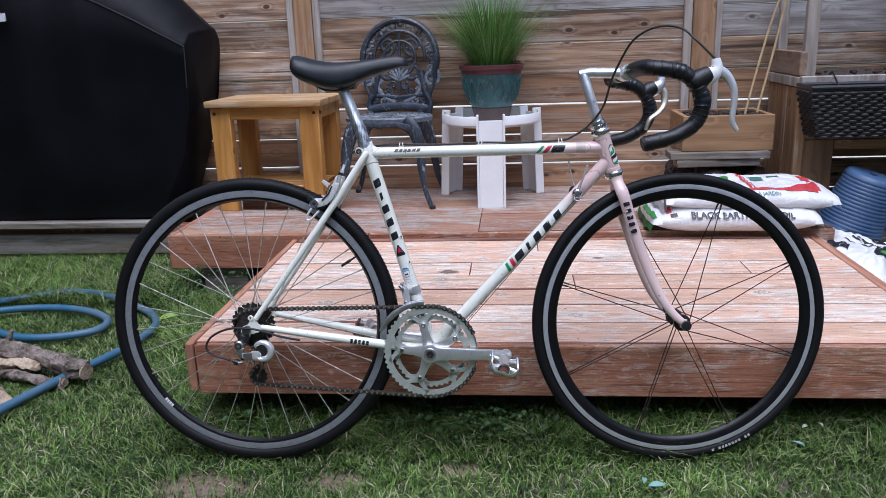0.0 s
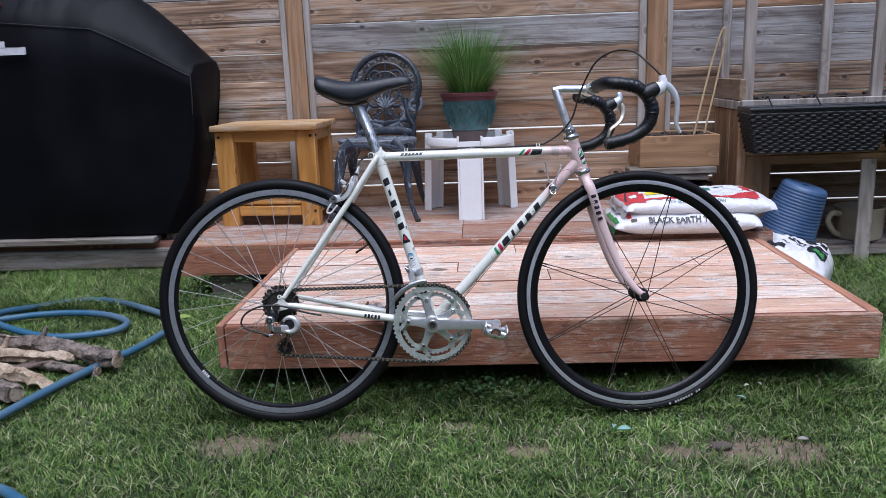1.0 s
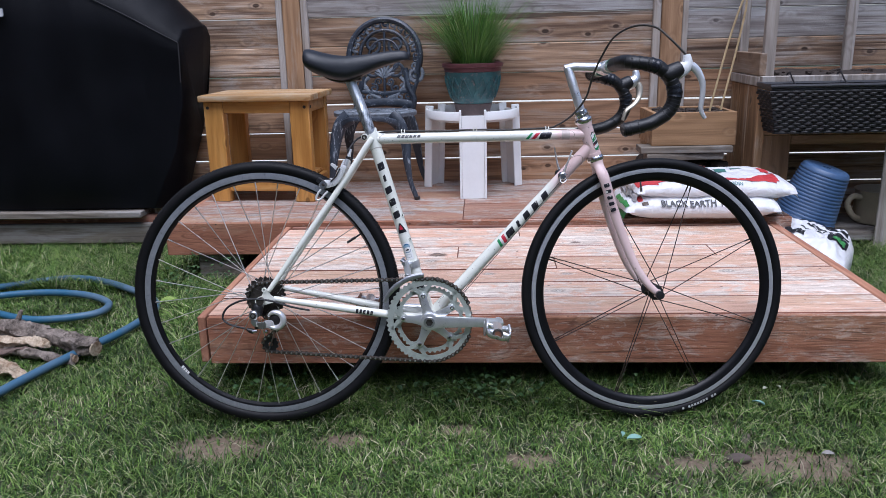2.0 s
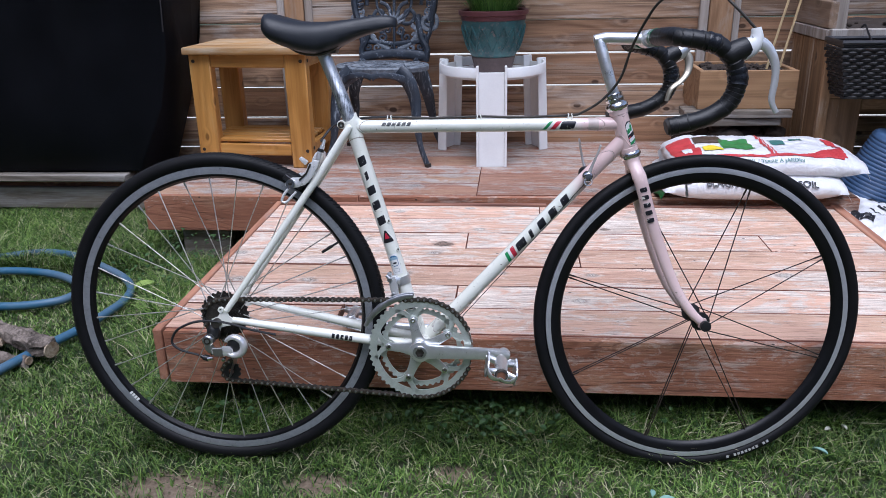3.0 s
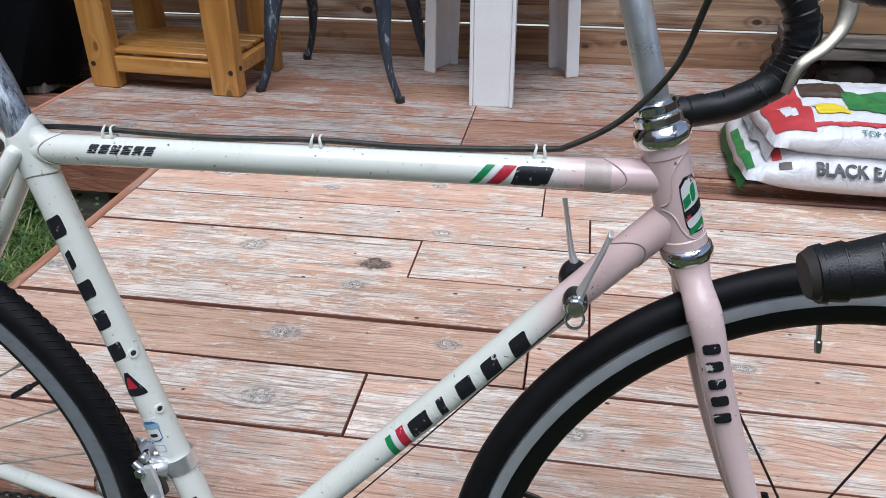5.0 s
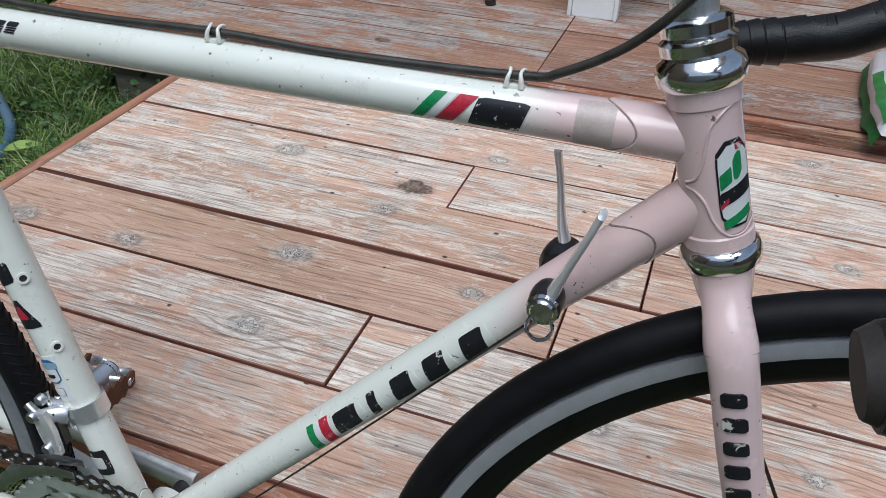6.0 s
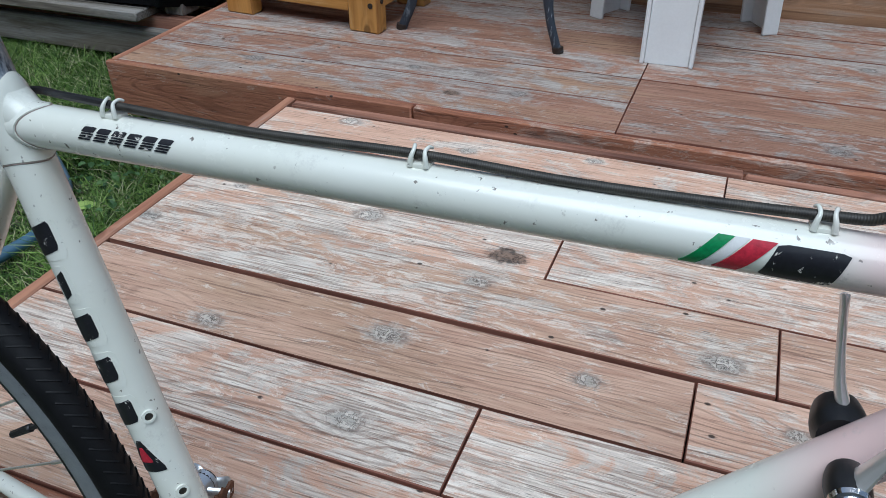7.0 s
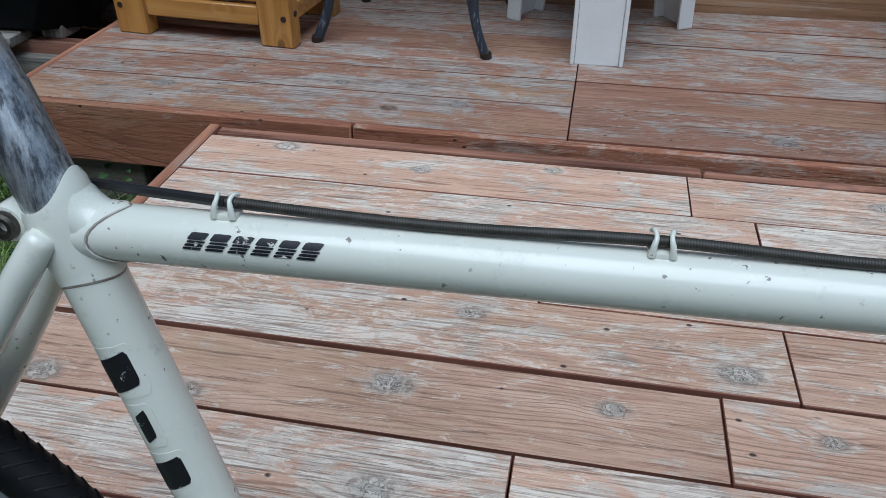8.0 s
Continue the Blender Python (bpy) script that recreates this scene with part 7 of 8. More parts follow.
def clods(name, x0, x1, y0, y1, z, count, seed, parent):
    rnd = random.Random(seed)
    bm = bmesh.new()
    n_x, n_y = 26, 10
    g = [[bm.verts.new((x0 + (x1 - x0) * i / n_x, y0 + (y1 - y0) * j / n_y, z + 0.018 * noise.noise(Vector((i * 0.5, j * 0.5, seed))) + rnd.uniform(-0.005, 0.008))) for i in range(n_x + 1)] for j in range(n_y + 1)]
    for a, b in zip(g, g[1:]):
        for i in range(n_x):
            bm.faces.new((a[i], a[i + 1], b[i + 1], b[i]))
    for k in range(count):
        r = rnd.uniform(0.006, 0.016)
        blob((rnd.uniform(x0 + 0.02, x1 - 0.02), rnd.uniform(y0 + 0.02, y1 - 0.02), z + 0.006), (r * 1.3, r, r * 0.8), bm, sub=1)
    return part(name, bm, SOIL, parent, "dark crumbly soil", angle=30)


def planter_box():
    ob = thing("wooden_planter", "square cedar planter box with soil on slabs", "planter", pose(1.068, 1.755, 0.482))
    hx, hy, h, t = 0.182, 0.142, 0.145, 0.02
    part("side", box(-hx, hx, -hy, -hy + t, 0, h, 0.002), BOX_WOOD, ob, smooth=False)
    part("side", box(-hx, hx, hy - t, hy, 0, h, 0.002), BOX_WOOD, ob, smooth=False)
    for s in (-1, 1):
        x0, x1 = sorted((s * hx, s * (hx - t)))
        part("side", box(x0 - s * 0.0015, x1 - s * 0.0015, -hy + t + 0.001, hy - t - 0.001, 0, h, 0.002), BOX_WOOD, ob, smooth=False)
    part("base", box(-hx + t, hx - t, -hy + t, hy - t, 0.004, 0.02), BOX_WOOD, ob)
    clods("soil", -hx + t, hx - t, -hy + t, hy - t, h - 0.012, 30, 3, ob)
    st = thing("planter_stand", "stacked grey wood slabs over dark lumpy peat under a planter", "stand", pose(0, 0, 0))
    part("slab", box(0.835, 1.235, 1.585, 1.70, 0.452, 0.481, 0.003), OLD_PLANK, st)
    part("slab", box(0.90, 1.235, 1.715, 1.93, 0.452, 0.481, 0.003), BOX_WOOD, st)
    part("slab", box(0.862, 1.20, 1.590, 1.66, 0.420, 0.450, 0.003, turn=Matrix.Translation((1.0, 1.62, 0.43)) @ Matrix.Rotation(radians(3), 4, "Z") @ Matrix.Translation((-1.0, -1.62, -0.43))), OLD_PLANK, st)
    bm = bmesh.new()
    rnd = random.Random(17)
    for k in range(120):
        r = rnd.uniform(0.022, 0.050)
        blob((rnd.uniform(0.90, 1.20), rnd.uniform(1.635, 1.90), rnd.uniform(0.268 + r * 0.8, 0.420 - r * 0.6)), (r * 1.2, r, r * 0.85), bm, sub=2)
    for v in bm.verts:
        v.co += Vector((1, 1, 1)) * (0.010 * noise.noise(v.co * 55))
    part("peat", bm, SOIL, st, "dark crumbly peat heap", angle=30)
    hoop = thing("cane_hoop", "bent pale cane hoop stuck in planter soil", "cane", pose(0, 0, 0))
    pts = smooth_path([(1.150, 1.70, 0.600), (1.185, 1.72, 0.75), (1.235, 1.74, 0.95), (1.272, 1.75, 1.07), (1.287, 1.752, 1.103), (1.296, 1.752, 1.095), (1.293, 1.75, 1.04), (1.262, 1.735, 0.88), (1.215, 1.71, 0.68), (1.198, 1.70, 0.600)], 5)
    part("cane", tube(pts, 0.0048, 8), plain("pale_cane", (0.50, 0.37, 0.20), 0.6, 0.0, 0.3, 30, 0.2), hoop)


planter_box()


def raised_bed():
    ob = thing("raised_bed", "raised wooden garden bed of brown boards with trellis posts", "raised bed", pose(0, 0, 0))
    X0, X1, Y0, Y1 = 1.325, 3.2, 1.560, 1.965
    part("front_board", box(X0, X1, Y0, Y0 + 0.03, 0.735, 0.778, 0.003), POST_GREY, ob, smooth=False)
    part("front_board", box(X0 + 0.001, X1, Y0 + 0.002, Y0 + 0.03, 0.53, 0.733, 0.003), BOX_WOOD, ob, smooth=False)
    part("side_cap", box(X0 - 0.008, X0 + 0.03, Y0 + 0.032, Y1, 0.735, 0.775, 0.003), POST_GREY, ob, smooth=False)
    part("side_board", box(X0 - 0.004, X0 + 0.026, Y0 + 0.032, Y1, 0.778, 0.872, 0.003), wood("side_plank", (0.30, 0.21, 0.14), (0.17, 0.11, 0.07), (0.36, 0.31, 0.27), 0.35, 1), ob, smooth=False)
    for k in range(3):
        w = (Y1 - Y0 - 0.034) / 3
        part("side_panel", box(X0 - 0.002, X0 + 0.024, Y0 + 0.033 + w * k, Y0 + 0.030 + w * (k + 1), 0.272 if k else 0.272, 0.733, 0.003), BOX_WOOD_Z, ob, smooth=False)
    part("corner_post", box(X0 - 0.012, X0 + 0.024, Y0 - 0.012, Y0 - 0.001, 0.30, 0.735, 0.003), BOX_WOOD_Z, ob, smooth=False)
    part("leg", box(X0 + 0.026, X0 + 0.145, Y0 + 0.004, Y0 + 0.044, 0.0, 0.529, 0.003), BOX_WOOD_Z, ob, smooth=False)
    part("rail", box(X0 + 0.147, X1, Y0 + 0.006, Y0 + 0.040, 0.487, 0.527, 0.003), BOX_WOOD, ob, smooth=False)
    part("leg", box(1.870, 1.938, Y0 - 0.006, Y0 + 0.034 - 0.030, -0.02, 0.50, 0.003), POST_GREY, ob, smooth=False)
    part("base", box(X0 + 0.03, X1, Y0 + 0.045, Y1 - 0.02, 0.530, 0.548), BOX_WOOD, ob)
    part("shelf", box(1.48, X1, Y0 + 0.09, Y1 - 0.05, 0.062, 0.096, 0.003), OLD_PLANK, ob, smooth=False)
    part("shelf", box(1.48, X1, Y0 + 0.020, Y0 + 0.085, 0.048, 0.084, 0.003), OLD_PLANK, ob, smooth=False)
    clods("soil", X0 + 0.03, X1, Y0 + 0.035, Y1, 0.775, 90, 8, ob)
    for x0, x1, y in ((1.336, 1.385, Y0 + 0.034), (1.905, 1.955, Y0 + 0.034), (1.335, 1.375, Y1 - 0.045), (1.81, 1.855, Y1 - 0.045), (2.5, 2.55, Y0 + 0.034)):
        part("trellis_post", box(x0, x1, y, y + 0.030, 0.70, 1.85, 0.003), POST_GREY, ob, "greyed upright trellis post", smooth=False)
    WICK = plain("dark_woven_resin", (0.011, 0.010, 0.0105), 0.6, 0.0, 0.35, 50, 0.2)
    RIMP = plain("dark_resin_rim", (0.03, 0.03, 0.034), 0.4, 0.0, 0.2, 50, 0.1)

    def wicker(x0, x1):
        w = thing("wicker_planter", "dark brown woven resin balcony planter hung on a rail", "planter", pose(0, 0, 0))
        yb, yf, z0, z1 = Y0 - 0.006, Y0 - 0.165, 0.552, 0.748
        inset = 0.040
        part("liner", box(x0 + 0.045, x1 - 0.045, yf + 0.025, yb - 0.020, z0, z1 - 0.012, 0.004), RIMP, w)
        top = [(x0, yf), (x1, yf), (x1, yb), (x0, yb)]
        part("rim", tube([(x, y, z1) for x, y in top], 0.0075, 8, closed=True), RIMP, w)
        part("rim", tube([(x0 + 0.008, yf + 0.008, z1 - 0.012), (x1 - 0.008, yf + 0.008, z1 - 0.012), (x1 - 0.008, yb, z1 - 0.012), (x0 + 0.008, yb, z1 - 0.012)], 0.006, 8, closed=True), RIMP, w)
        rows_n = 15
        for r in range(rows_n):
            f = (r + 0.5) / rows_n
            z = z0 + (z1 - 0.018 - z0) * f
            k = inset * (1 - f)
            xa, xb, ya = x0 + k, x1 - k, yf + k * 0.55
            pts = []
            n_ = int((xb - xa) / 0.0115)
            m_ = int((yb - ya) / 0.0115)
            path = [(xa, yb - (yb - ya) * i / m_) for i in range(m_)] + [(xa + (xb - xa) * i / n_, ya) for i in range(n_ + 1)] + [(xb, ya + (yb - ya) * i / m_) for i in range(1, m_ + 1)]
            for i, (x, y) in enumerate(path):
                wv = 0.0042 * math.cos(math.pi * (i / 2 + r))
                if i < m_:
                    pts.append((x + wv, y, z))
                elif i <= m_ + n_:
                    pts.append((x, y + wv, z))
                else:
                    pts.append((x - wv, y, z))
            part("strand", tube(pts, 0.0062, 5, flat=0.6), WICK, w)
        for x in (x0 + 0.135, x0 + 0.345):
            part("hook", tube(smooth_path([(x, yf + 0.10, z1 - 0.005), (x, yb - 0.02, z1 + 0.020), (x, yb + 0.012, z1 + 0.042), (x, yb + 0.040, z1 + 0.036), (x, yb + 0.046, z1 + 0.020)], 4), 0.0055, 8, flat=0.4), RIMP, w)
        return w

    wicker(1.305, 1.905)
    wicker(1.925, 2.525)


raised_bed()

# ---- soil bags, tub and mug ----


def bag_shape(lx, ly, h, seed, sag=0.0):
    def top(u, v):
        e = max(0.0, 1 - abs(u) ** 5) ** 0.45 * max(0.0, 1 - abs(v) ** 5) ** 0.45
        n_ = 0.10 * noise.noise(Vector((u * 2.2, v * 2.2, seed))) + 0.06 * noise.noise(Vector((u * 6, v * 6, seed + 4)))
        crease = 0.05 * math.sin(u * 17 + 3 * v + seed) * (abs(u) ** 4)
        q = Vector((u * 5.5 + 0.6 * v, v * 4.0, seed + 9))
        crease -= 0.13 * max(0.0, 0.30 - abs(noise.noise(q))) * (0.5 + 1.2 * abs(u) ** 3)
        crease -= 0.07 * max(0.0, 0.25 - abs(noise.noise(q * 2.6)))
        return h * e * (0.92 + n_ + crease)

    def place(u, v):
        squeeze = 1 - 0.05 * abs(v) ** 2 + 0.02 * noise.noise(Vector((v * 3, seed, 1)))
        sq2 = 1 - 0.05 * abs(u) ** 2
        x, y = u * lx / 2 * squeeze, v * ly / 2 * sq2
        return x, y

    return top, place


def soil_bag(label, at, lx, ly, h, seed, panels, mat, green_end=False):
    ob = thing("soil_bag", label, "soil bag", at, group="bags of soil")
    top, place = bag_shape(lx, ly, h, seed)
    bm = bmesh.new()
    nu, nv = 84, 48
    up, dn = [], []
    for i in range(nu + 1):
        u = -1 + 2 * i / nu
        ru, rd = [], []
        for j in range(nv + 1):
            v = -1 + 2 * j / nv
            x, y = place(u, v)
            z = top(u, v)
            flat_z = 0.36 * h * (1 - max(0.0, 1 - abs(u) ** 6) * max(0.0, 1 - abs(v) ** 6))
            ru.append(bm.verts.new((x, y, flat_z + z * (1 - flat_z / h))))
            rd.append(bm.verts.new((x, y, max(0.001, flat_z - 0.001))))
        up.append(ru)
        dn.append(rd)
    for g, flip in ((up, False), (dn, True)):
        for a, b in zip(g, g[1:]):
            for j in range(nv):
                f = (a[j], b[j], b[j + 1], a[j + 1])
                bm.faces.new(tuple(reversed(f)) if flip else f)
    bmesh.ops.remove_doubles(bm, verts=bm.verts[:], dist=0.0012)
    bmesh.ops.recalc_face_normals(bm, faces=bm.faces[:])
    body = part("body", bm, mat, ob, angle=80)

    def surf(u, v):
        x, y = place(u, v)
        flat_z = 0.36 * h * (1 - max(0.0, 1 - abs(u) ** 6) * max(0.0, 1 - abs(v) ** 6))
        return Vector((x, y, flat_z + top(u, v) * (1 - flat_z / h)))

    for nm, m, u0, u1, v0, v1, lift in panels:
        b2 = bmesh.new()
        g = []
        nuu, nvv = max(4, int((u1 - u0) * 60)), 24
        for i in range(nuu + 1):
            row = []
            for j in range(nvv + 1):
                f = i / nuu
                lo = v0[0] + (v0[1] - v0[0]) * f if isinstance(v0, tuple) else v0
                hi = v1[0] + (v1[1] - v1[0]) * f if isinstance(v1, tuple) else v1
                u, v = u0 + (u1 - u0) * f, lo + (hi - lo) * j / nvv
                p = surf(u, v)
                d = (surf(u + 0.01, v) - p).cross(surf(u, v + 0.01) - p)
                d = d.normalized() if d.length > 1e-9 else Vector((0, 0, 1))
                row.append(b2.verts.new(p + d * (lift * 1.3 + 0.0006)))
            g.append(row)
        for a, b in zip(g, g[1:]):
            for j in range(nvv):
                b2.faces.new((a[j], b[j], b[j + 1], a[j + 1]))
        part(nm, b2, m, body)
    for end in (-1, 1):
        # the flat crimped seal at each end
        b2 = bmesh.new()
        lines = []
        for k in range(5):
            line = []
            for j in range(21):
                v = -0.94 + 1.88 * j / 20
                x, y = place(end * 0.985, v)
                out_ = 0.012 * k / 4 * (0.75 + 0.35 * abs(v))
                line.append(b2.verts.new((x + end * out_, y * (1 + 0.05 * k / 4), max(0.004, 0.34 * h - 0.006 * k + 0.007 * k / 4 * math.sin(9 * v + seed)))))
            lines.append(line)
        for a, b in zip(lines, lines[1:]):
            for j in range(20):
                b2.faces.new((a[j], b[j], b[j + 1], a[j + 1]))
        bmesh.ops.solidify(b2, geom=b2.faces[:], thickness=0.0016)
        bmesh.ops.recalc_face_normals(b2, faces=b2.faces[:])
        part("seal", b2, mat if end > 0 or not green_end else P_GREEN, body)
    return ob, body, surf


def lettering(text, size, mat, parent, surf, u0, u1, v0, bold=0.0):
    """Letters laid on a bag's surface, from u0 to u1, with their foot at v0."""
    cu = bpy.data.curves.new("text", "FONT")
    cu.body = text
    cu.size = 1.0
    cu.offset = bold
    tmp = new("text", cu)
    bpy.context.view_layer.update()
    me = bpy.data.meshes.new_from_object(tmp.evaluated_get(bpy.context.evaluated_depsgraph_get()))
    bpy.data.objects.remove(tmp)
    bm = bmesh.new()
    bm.from_mesh(me)
    bpy.data.meshes.remove(me)
    bmesh.ops.triangulate(bm, faces=bm.faces[:])
    long_edges = [e for e in bm.edges if e.calc_length() > 0.25]
    bmesh.ops.subdivide_edges(bm, edges=long_edges, cuts=1)
    xs = [v.co.x for v in bm.verts]
    w = max(xs)
    for v in bm.verts:
        u = u0 + (u1 - u0) * v.co.x / w
        vv = v0 + v.co.y * size
        p = surf(u, vv)
        d = (surf(u + 0.01, vv) - p).cross(surf(u, vv + 0.01) - p).normalized()
        v.co = p + d * 0.0042
    part("lettering", bm, mat, parent, "printed letters")




def bag_plastic():
    n = Nodes("white_bag_plastic")
    v = n.coords()
    a = n.noise(v, 8, 3, 0.5, 1.2)
    b = n.noise(v, 24, 3, 0.5, 1.0)
    folds = n.math("ADD", n.math("ABSOLUTE", n.math("SUBTRACT", a, 0.5)), n.math("MULTIPLY", n.math("ABSOLUTE", n.math("SUBTRACT", b, 0.5)), 0.6))
    dirt = n.ramp(n.noise(v, 9, 6, 0.7), (0.55, 0.0), (0.75, 1.0))
    col = n.mix(n.math("MULTIPLY", dirt, 0.35), (0.70, 0.70, 0.71), (0.46, 0.43, 0.40))
    return n.set(col, 0.30, 0.0, folds, 0.45, 0.02)


BAG_WHITE = bag_plastic()
P_RED = plain("red_print", (0.52, 0.05, 0.055), 0.35, 0.0, 0.2, 30, 0.1)
P_GREEN = plain("green_print", (0.045, 0.22, 0.06), 0.35, 0.0, 0.5, 40, 0.1)
P_BROWN = plain("brown_print", (0.07, 0.045, 0.03), 0.4, 0.0, 0.5, 40, 0.1)
P_YELLOW = plain("yellow_label", (0.80, 0.62, 0.03), 0.4, 0.0, 0.08, 40, 0.05)
P_BLACK = plain("black_print", (0.015, 0.015, 0.018), 0.4, 0.0, 0.3, 40, 0.1)
P_TEAL = plain("teal_print", (0.05, 0.17, 0.15), 0.4, 0.0, 0.3, 40, 0.1)

_, body, surf = soil_bag("white plastic soil bag with black lettering lying on the deck", pose(0.982, 1.250, UP_Z, 0, 0, -1.5), 0.610, 0.390, 0.112, 2,
                         [("green_corner", P_GREEN, -0.985, -0.935, -0.90, 0.2, 0.001), ("round_mark", P_RED, -0.82, -0.76, -0.84, -0.66, 0.001), ("round_mark", P_BROWN, -0.78, -0.70, -0.94, -0.87, 0.0014)], BAG_WHITE, True)
lettering("BLACK EARTH TOP SOIL", 0.14, P_BLACK, body, surf, -0.55, 0.66, -0.975, 0.026)
_, body, surf = soil_bag("white plastic topsoil bag with a red stripe lying on another bag", pose(1.032, 1.268, UP_Z + 0.070, 1.5, 1.0, 1.5), 0.640, 0.355, 0.104, 7,
                         [("red_panel", P_RED, -0.97, -0.72, -0.86, 0.40, 0.001), ("brown_panel", P_BROWN, -0.70, -0.42, -0.05, 0.45, 0.001), ("yellow_label", P_YELLOW, -0.69, -0.49, -0.60, -0.34, 0.0018),
                          ("plant_picture", P_GREEN, -0.45, -0.15, -0.52, 0.10, 0.001), ("red_stripe", P_RED, -0.72, 0.74, -0.80, -0.73, 0.0012), ("red_corner", P_RED, 0.36, 0.78, -0.73, (-0.71, -0.30), 0.0011), ("red_corner", P_RED, 0.68, 0.78, -0.32, 0.35, 0.0012), ("red_line", P_RED, -0.02, 0.012, -0.72, 0.45, 0.0011), ("red_line", P_RED, 0.030, 0.042, -0.72, 0.45, 0.0011),
                          ("teal_block", P_TEAL, 0.10, 0.24, -0.10, 0.25, 0.0011), ("teal_block", P_TEAL, 0.34, 0.47, 0.20, 0.34, 0.0011), ("white_mark", BAG_WHITE, -0.88, -0.80, -0.55, -0.25, 0.0016)], BAG_WHITE)
lettering("TOP SOIL / TERRE À JARDIN", 0.085, P_TEAL, body, surf, -0.46, 0.30, -0.93, 0.012)
_, body, surf = soil_bag("crumpled white soil bag with dark print on the grass", pose(1.400, 1.195, 0.02, 10, 4, 62), 0.54, 0.36, 0.215, 13,
                         [("black_block", P_BLACK, -0.48, -0.16, -0.82, -0.40, 0.001), ("green_picture", P_GREEN, -0.44, -0.28, -0.76, -0.50, 0.0024), ("black_block", P_BLACK, -0.60, -0.30, 0.05, 0.45, 0.001), ("print_bar", P_BLACK, 0.02, 0.06, -0.80, 0.10, 0.001), ("print_bar", P_BLACK, 0.12, 0.16, -0.80, 0.0, 0.001), ("print_bar", P_BLACK, 0.24, 0.36, -0.75, -0.2, 0.001), ("black_block", P_BLACK, 0.45, 0.72, -0.6, 0.3, 0.001), ("print_bar", P_BLACK, -0.12, -0.09, -0.7, 0.2, 0.001)], BAG_WHITE)


def tub():
    ob = thing("plastic_tub", "ribbed blue plastic flower tub upside down on a soil bag", "tub", pose(1.505, 1.470, 0.150, 12, 13, 20))
    n = Nodes("blue_plastic")
    v = n.coords()
    a = n.noise(v, 8, 5, 0.6)
    b = n.noise(v, 90, 4, 0.6)
    mat = n.set(n.ramp(a, (0.3, (0.035, 0.075, 0.16)), (0.7, (0.07, 0.13, 0.24))), 0.42, 0.0, b, 0.15, 0.001)
    prof = [(0.150, 0.0), (0.158, 0.002), (0.158, 0.016), (0.152, 0.018)]
    for k in range(17):
        f = k / 16
        rr = 0.150 - 0.038 * f ** 0.8
        z = 0.022 + 0.235 * f
        prof += [(rr + 0.0026, z), (rr + 0.0020, z + 0.004), (rr - 0.0016, z + 0.0085)]
    prof += [(0.108, 0.272), (0.100, 0.278), (0.02, 0.278), (0.02, 0.274), (0.098, 0.273), (0.105, 0.262), (0.146, 0.02), (0.146, 0.0)]
    part("wall", lathe([(r * 0.88, z * 0.97) for r, z in prof], 56, close=False), mat, ob)


tub()


def mug():
    ob = thing("mug_planter", "large cream ceramic mug-shaped planter on a low shelf", "planter", pose(1.965, 1.735, 0.097))
    mat = plain("cream_glaze", (0.42, 0.36, 0.26), 0.35, 0.0, 0.15, 14, 0.1)
    part("bowl", lathe([(0.09, 0.0), (0.102, 0.004), (0.106, 0.02), (0.108, 0.140), (0.112, 0.147), (0.112, 0.155), (0.104, 0.155), (0.100, 0.145), (0.098, 0.02), (0.02, 0.014)], 44), mat, ob)
    part("handle", tube(smooth_path([(-0.100, -0.03, 0.122), (-0.145, -0.045, 0.130), (-0.168, -0.05, 0.102), (-0.158, -0.048, 0.070), (-0.128, -0.04, 0.034), (-0.098, -0.03, 0.022)], 5), 0.0135, 12, flat=0.8), mat, ob)


mug()

# ---- hose, logs and what lies in the grass ----


def hose():
    ob = thing("garden_hose", "blue-grey garden hose lying in loops on the grass", "hose", pose(0, 0, 0))
    n = Nodes("hose_rubber")
    v = n.coords()
    a = n.noise(v, 3.5, 4, 0.6)
    b = n.noise(v, 120, 3, 0.6)
    mat = n.set(n.ramp(a, (0.38, (0.028, 0.115, 0.20)), (0.62, (0.105, 0.165, 0.225))), 0.45, 0.0, b, 0.2, 0.001)
    xy = [(-2.5, 0.72), (-2.15, 0.82), (-1.889, 0.90), (-1.70, 0.955), (-1.53, 0.965), (-1.38, 0.93), (-1.27, 0.835), (-1.29, 0.725), (-1.508, 0.690), (-1.760, 0.79), (-1.850, 0.93), (-1.77, 1.07), (-1.60, 1.155), (-1.44, 1.125), (-1.255, 1.010), (-1.15, 0.925), (-1.088, 0.835), (-1.070, 0.75), (-1.080, 0.665), (-1.108, 0.54), (-1.154, 0.416),
          (-1.228, 0.188), (-1.28, -0.035), (-1.30, -0.20), (-1.26, -0.33), (-1.14, -0.385), (-1.043, -0.411), (-0.98, -0.445), (-0.90, -0.52), (-0.86, -0.70)]
    zs = [0.030] * len(xy)
    for i in (9, 10):
        zs[i] = 0.050
    pts = smooth_path([(x, y, z + ground_height(x, y)) for (x, y), z in zip(xy, zs)], 9)
    part("hose", tube(pts, 0.0135, 12), mat, ob)


hose()


def bark(name, a, b):
    n = Nodes(name)
    v = n.coords((1, 1, 1), 20)
    big = n.noise(v, 16, 6, 0.7, 0.4)
    fine = n.noise(v, 120, 5, 0.7)
    col = n.ramp(n.math("ADD", n.math("MULTIPLY", big, 0.6), n.math("MULTIPLY", fine, 0.4)), (0.40, a), (0.62, b))
    return n.set(col, 0.9, 0.0, fine, 1.0, 0.006)


